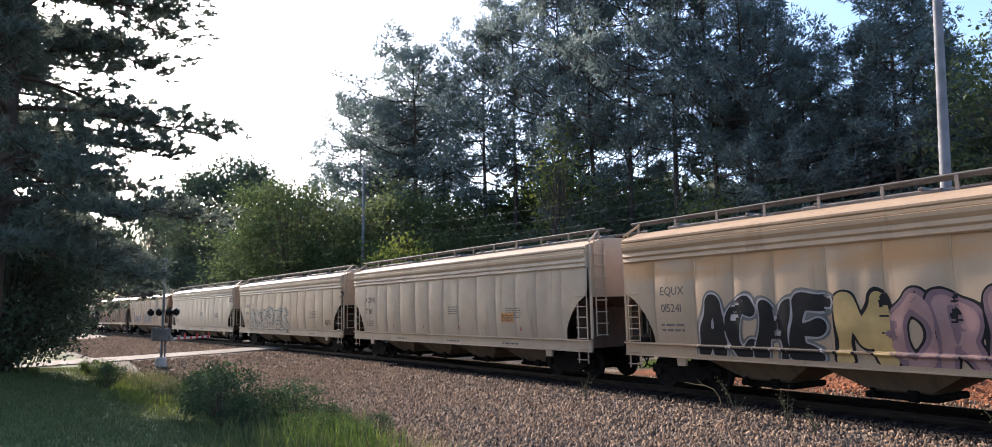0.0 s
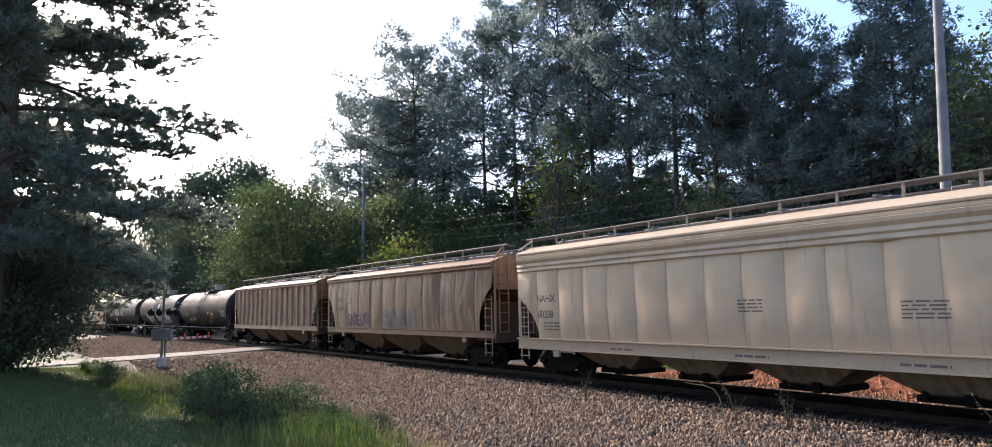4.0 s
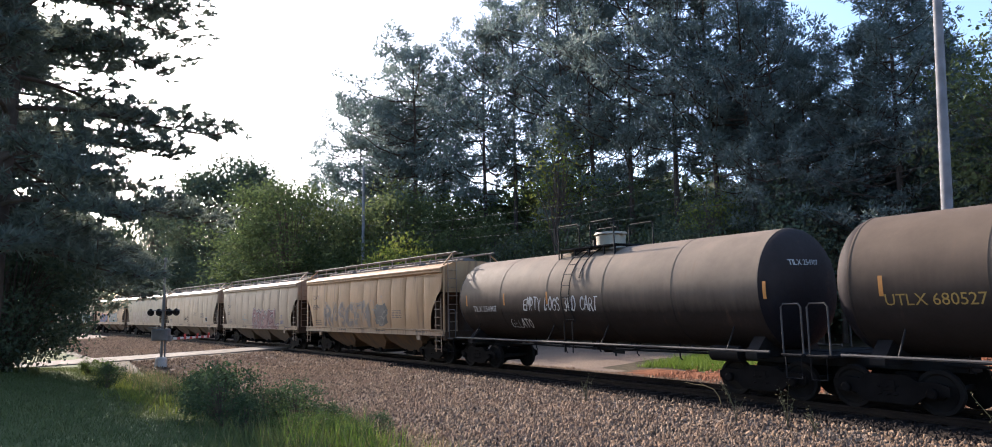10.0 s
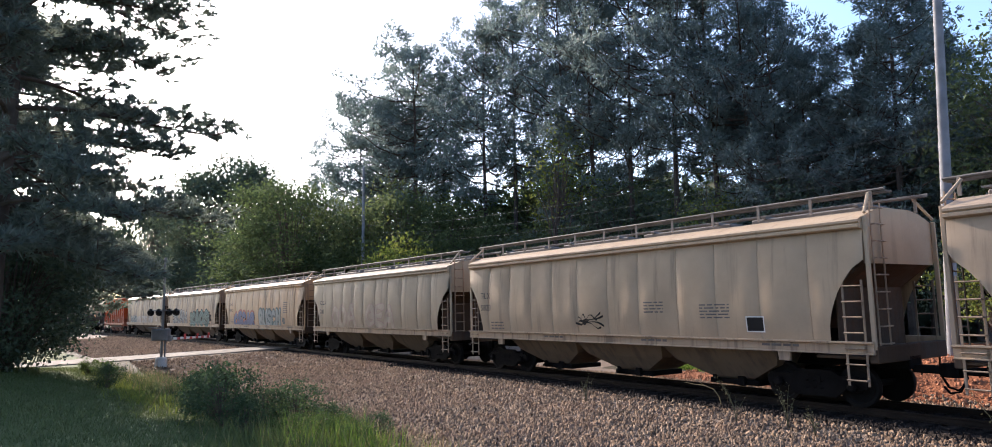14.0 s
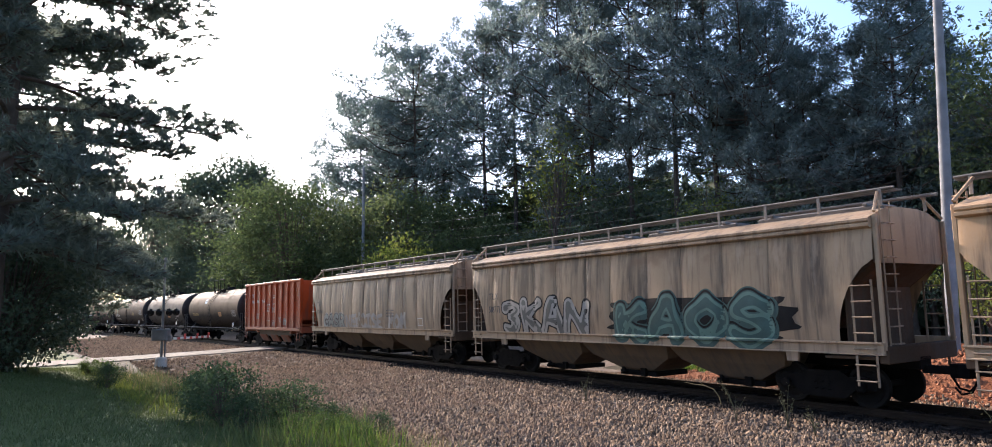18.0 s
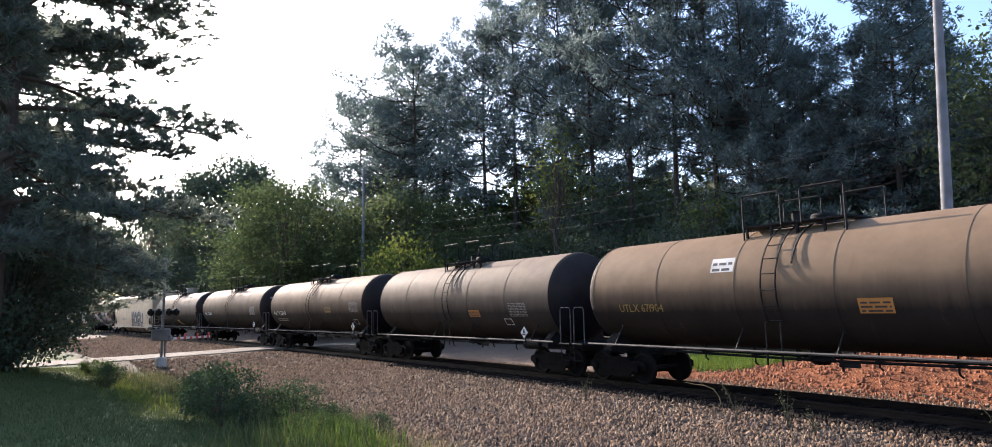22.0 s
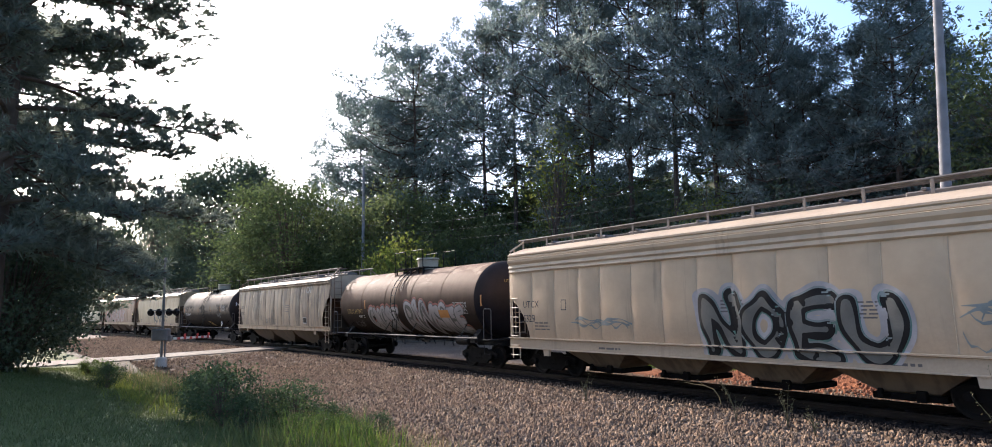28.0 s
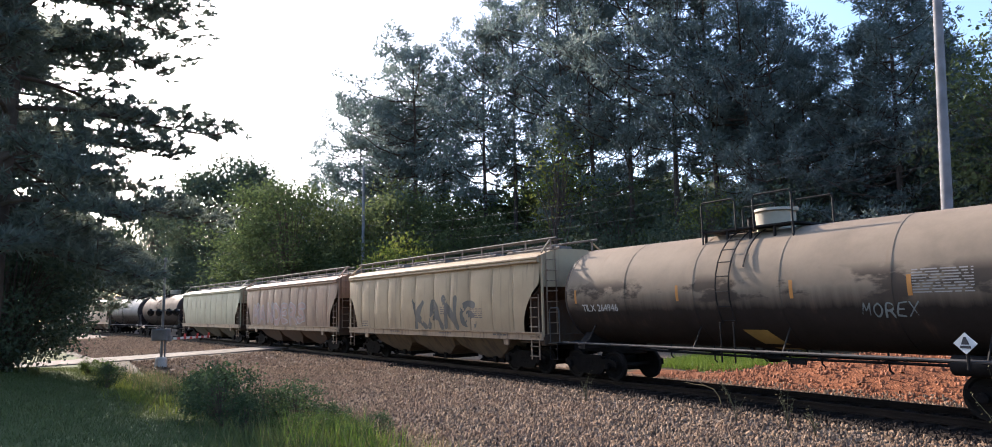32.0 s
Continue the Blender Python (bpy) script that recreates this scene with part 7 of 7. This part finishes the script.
stones("ballast_stones", 62000, 12.5, 44, -11.2, -2.3, 0.028, 0.06, 1, "grey and brown crushed ballast stones beside the track", 1.35)
stones("ballast_stones", 26000, 40, 75, -11.0, -1.45, 0.04, 0.08, 2, "grey and brown crushed ballast stones beside the track")
stones("ballast_stones", 14000, 62, 105, -10.5, -1.6, 0.06, 0.12, 7, "grey crushed ballast stones beyond the road")
# these stones carry the shade below the cars in their colour
stones("shaded_ballast", 11000, 13, 50, -2.35, 1.7, 0.03, 0.06, 3, "ballast stones under the train, coloured near-black for its shade").data.materials[0] = STONE_SHADED
stones("ballast_stones", 12000, 13, 60, 1.6, 5.2, 0.03, 0.06, 4, "grey and brown crushed ballast stones beyond the track")
stones("clay_clods", 3600, 12, 31, 4.2, 11, 0.02, 0.1, 5, "loose red clay clods on the bank").data.materials[0] = plain("clay_clod", (0.27, 0.1, 0.042), 0.95, 0, 0.4)


def grass(name, count, place, length, width, mat, label, seed, lean=0.5):
    rng = np.random.default_rng(seed)
    x, y, z, scale = place(rng, count)
    k = len(x)
    base = np.stack([x, y, z], 1)
    a = rng.uniform(0, 2 * math.pi, k)
    side = np.stack([np.cos(a), np.sin(a), 0 * a], 1) * (width * scale)[:, None]
    tip = np.stack([rng.normal(size=k) * lean, rng.normal(size=k) * lean, np.ones(k)], 1)
    tip /= np.linalg.norm(tip, axis=1, keepdims=True)
    ln = (length * scale * rng.uniform(0.5, 1.2, k))[:, None]
    v = np.stack([base - side, base + side, base + tip * ln], 1).reshape(-1, 3)
    return tagged(new(name, arrays(name, v, np.arange(len(v)).reshape(-1, 3), mat)), label, "grass", kind="stuff")


def lawn_place(rng, k):
    s, o = rng.uniform(18, 48, k), rng.uniform(-20, -11.5, k)
    x, y, z = ground_z(s, o)
    return x, y, z, rng.uniform(0.6, 1.3, k)


def verge_place(rng, k):
    s, o = rng.uniform(17, 46, k), -11.6 + rng.normal(size=k) * 0.7
    patch = np.sin(s * 1.7) * np.sin(s * 0.61 + 2) + rng.normal(size=k) * 0.3
    s, o = s[patch > -0.05], o[patch > -0.05]
    x, y, z = ground_z(s, o)
    return x, y, z, rng.uniform(0.4, 1.4, len(x))


def bank_place(rng, k):
    s, o = rng.uniform(28.5, 34, k), rng.uniform(7.6, 13, k)
    x, y, z = ground_z(s, o)
    return x, y, z, rng.uniform(0.5, 1.3, k)


grass("lawn_grass", 90000, lawn_place, 0.09, 0.008, GRASSM, "short mown lawn grass in the shade", 1)
grass("verge_grass", 7000, verge_place, 0.4, 0.009, GRASSM, "long green grass along the lawn's edge", 2, 0.35)
grass("dry_grass", 2600, verge_place, 0.5, 0.006, DRYM, "pale dry grass stems along the lawn's edge", 3, 0.3)
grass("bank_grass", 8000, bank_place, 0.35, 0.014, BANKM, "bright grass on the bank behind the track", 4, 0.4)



def patch(s0, o0, ds, do):
    """Grass that grows in a loose patch round one spot beside the track."""
    def place(rng, k):
        x, y, z = ground_z(s0 + rng.normal(size=k) * ds, o0 + rng.normal(size=k) * do)
        return x, y, z, rng.uniform(0.4, 1.4, k)
    return place


grass("tall_grass", 1500, patch(23.4, -11.0, 1.0, 0.5), 0.5, 0.011, BANKM, "bright tall grass clump at the edge of the gravel", 6, 0.4)
grass("tall_grass", 1600, patch(27.0, -10.3, 1.6, 0.6), 0.45, 0.01, GRASSM, "tall grass clump at the edge of the gravel", 7, 0.4)
grass("tall_grass", 2600, patch(24.2, -11.6, 1.8, 0.7), 0.5, 0.011, GRASSM, "tall grass clump at the edge of the lawn", 10, 0.45)
grass("sunny_weeds", 1500, patch(35.0, -13.0, 2.8, 0.4), 0.24, 0.014, LEAVES_YELLOW, "low yellow-green weeds between the lawn and the gravel", 8, 0.6)
grass("dry_grass", 1100, patch(21.8, -10.3, 1.2, 0.6), 0.45, 0.005, DRYM, "thin dry grass standing in the gravel", 9, 0.35)

BUSH = leaf_mat("weed_leaves", (0.04, 0.075, 0.018), (0.1, 0.14, 0.035), 0.35)
BUSH_DARK = leaf_mat("dark_weed_leaves", (0.034, 0.058, 0.026), (0.075, 0.105, 0.045), 0.4)
bush = broadleaf("weedy_bush", 41, 1.7, 2.2, 46, 70, 0.06, BUSH, "weedy green bush at the edge of the lawn", 0.02, "bush")
plant(bush, -8.9, 21.2, 0, 0.5)
for x, y, sc in ((-5.1, 17.6, 0.36), (-3.5, 14.2, 0.36), (-2.7, 13.7, 0.3), (-4.3, 14.7, 0.34), (-15.6, 28.2, 0.4), (-16.6, 28.8, 0.35), (-3.4, 15.6, 0.3)):
    tagged(copy_plant(bush, x, y, x * 91 % 360, sc), group="weedy bushes")
tagged(bush, group="weedy bushes")
dark_bush = broadleaf("weedy_bush", 47, 1.9, 2.0, 40, 58, 0.06, BUSH_DARK, "dark green weedy bush at the edge of the lawn", 0.02, "bush")
plant(dark_bush, -6.15, 15.9, 0, 0.74)
for x, y, sc in ((-6.9, 17.2, 0.66), (-5.3, 16.2, 0.5), (-4.6, 16.2, 0.58), (-5.4, 15.3, 0.42), (-3.7, 16.0, 0.36), (-7.9, 19.4, 0.55), (-12.4, 22.6, 0.42), (-2.6, 15.5, 0.3)):
    tagged(copy_plant(dark_bush, x, y, x * 77 % 360, sc), group="weedy bushes")
tagged(dark_bush, group="weedy bushes")


def weed(x, y, h, seed):
    """A tall thin weed: a few bent stems with small leaves."""
    rng = np.random.default_rng(seed)
    z = on_ground(x, y)[0]
    root = tagged(new("tall_weed"), "tall thin dry weed growing in the gravel", "weed", "tall weeds")
    root.matrix_basis = pose(x, y, z)
    tips = []
    for i in range(6):
        a, ln, bend = rng.uniform(0, 6.3), h * rng.uniform(0.5, 1), rng.uniform(0.1, 0.45)
        pts = [(math.cos(a) * bend * ln * u * u, math.sin(a) * bend * ln * u * u, ln * u) for u in (0, 0.35, 0.7, 1)]
        part("stem", Mesh().tube(pts, [0.008, 0.006, 0.005, 0.002], 4, False), WEEDM, root)
        tips += [np.array(pts[2]) + rng.normal(size=3) * 0.03, np.array(pts[3])]
        tips += [np.array(pts[1]) * (1 - u) + np.array(pts[3]) * u + rng.normal(size=3) * 0.02 for u in (0.2, 0.4, 0.6, 0.8)]
    v, f = leaves(rng, np.repeat(np.array(tips), 2, 0) + rng.normal(size=(len(tips) * 2, 3)) * 0.03, 0.022)
    part("leaves", arrays("leaves", v, f, WEEDM), None, root)


for i, (s, o, h) in enumerate(((25.5, -3.1, 0.95), (20.6, -3.0, 1.0), (19.4, -2.9, 0.9), (15.4, -3.0, 1.5), (30, -9.6, 1.3), (29, -10.2, 1.0), (27, -9.8, 0.9), (25, -9.9, 0.8), (23.5, -10, 0.7), (18.6, -3.2, 0.6))):
    q = track(s, o)
    weed(q.x, q.y, h, 60 + i)

q = track(22.0, -1.75)
stalk = tagged(new("dry_stalk"), "pale dry stalk bent over beside the rail", "weed", "tall weeds")
stalk.matrix_basis = pose(q.x, q.y, on_ground(q.x, q.y)[0])
along = (track(24.0, -1.75) - q).normalized()
part("stem", Mesh().tube([(along.x * d, along.y * d, z) for d, z in ((0, -0.03), (0.05, 0.2), (0.2, 0.38), (0.5, 0.46), (0.85, 0.47), (1.15, 0.5))], [0.013, 0.012, 0.011, 0.01, 0.008, 0.005], 6), DRYM, stalk)
part("twig", Mesh().tube([(along.x * d, along.y * d, z) for d, z in ((0.5, 0.46), (0.65, 0.54), (0.72, 0.6))], [0.007, 0.005, 0.003], 5), DRYM, stalk)

# ------------------------------------------------------------------ movement of the train


def car_pose(mid, gauge_b):
    a, b = track(mid - gauge_b / 2), track(mid + gauge_b / 2)
    x = (a - b).normalized()
    y = Vector((0, 0, 1)).cross(x).normalized()
    z = x.cross(y)
    rot = Matrix((x, y, z)).transposed().to_4x4()
    return Matrix.Translation((a + b) / 2) @ rot @ Matrix.Rotation(0.0124, 4, "X")


def motions():
    for car, front, rear in TRAIN:
        mid, base = (front + rear) / 2, (rear - front) - 4.6
        walk(car, [(t, car_pose(mid - advance(t), base)) for t in range(0, 33)])
    seen = {car: (front, rear) for car, front, rear in TRAIN}
    for car, wheels, dx in WHEELS:
        # the wheels roll while their car is in the stretch before the viewer
        front, rear = seen[car]
        mid = (front + rear) / 2
        ts = [k / 30 for k in range(0, 961) if 8 < mid - advance(k / 30) < 42]
        rows = []
        for t in ts:
            a = (mid - advance(t)) / 0.457
            rows.append((t, pose(dx, 0, 0.457, 0, -math.degrees(a) % 360, 0)))
        if rows:
            if ts[0] > 0:
                rows.insert(0, (0, rows[0][1]))
            if ts[-1] < 32:
                rows.append((32, rows[-1][1]))
            walk(wheels, rows)


motions()
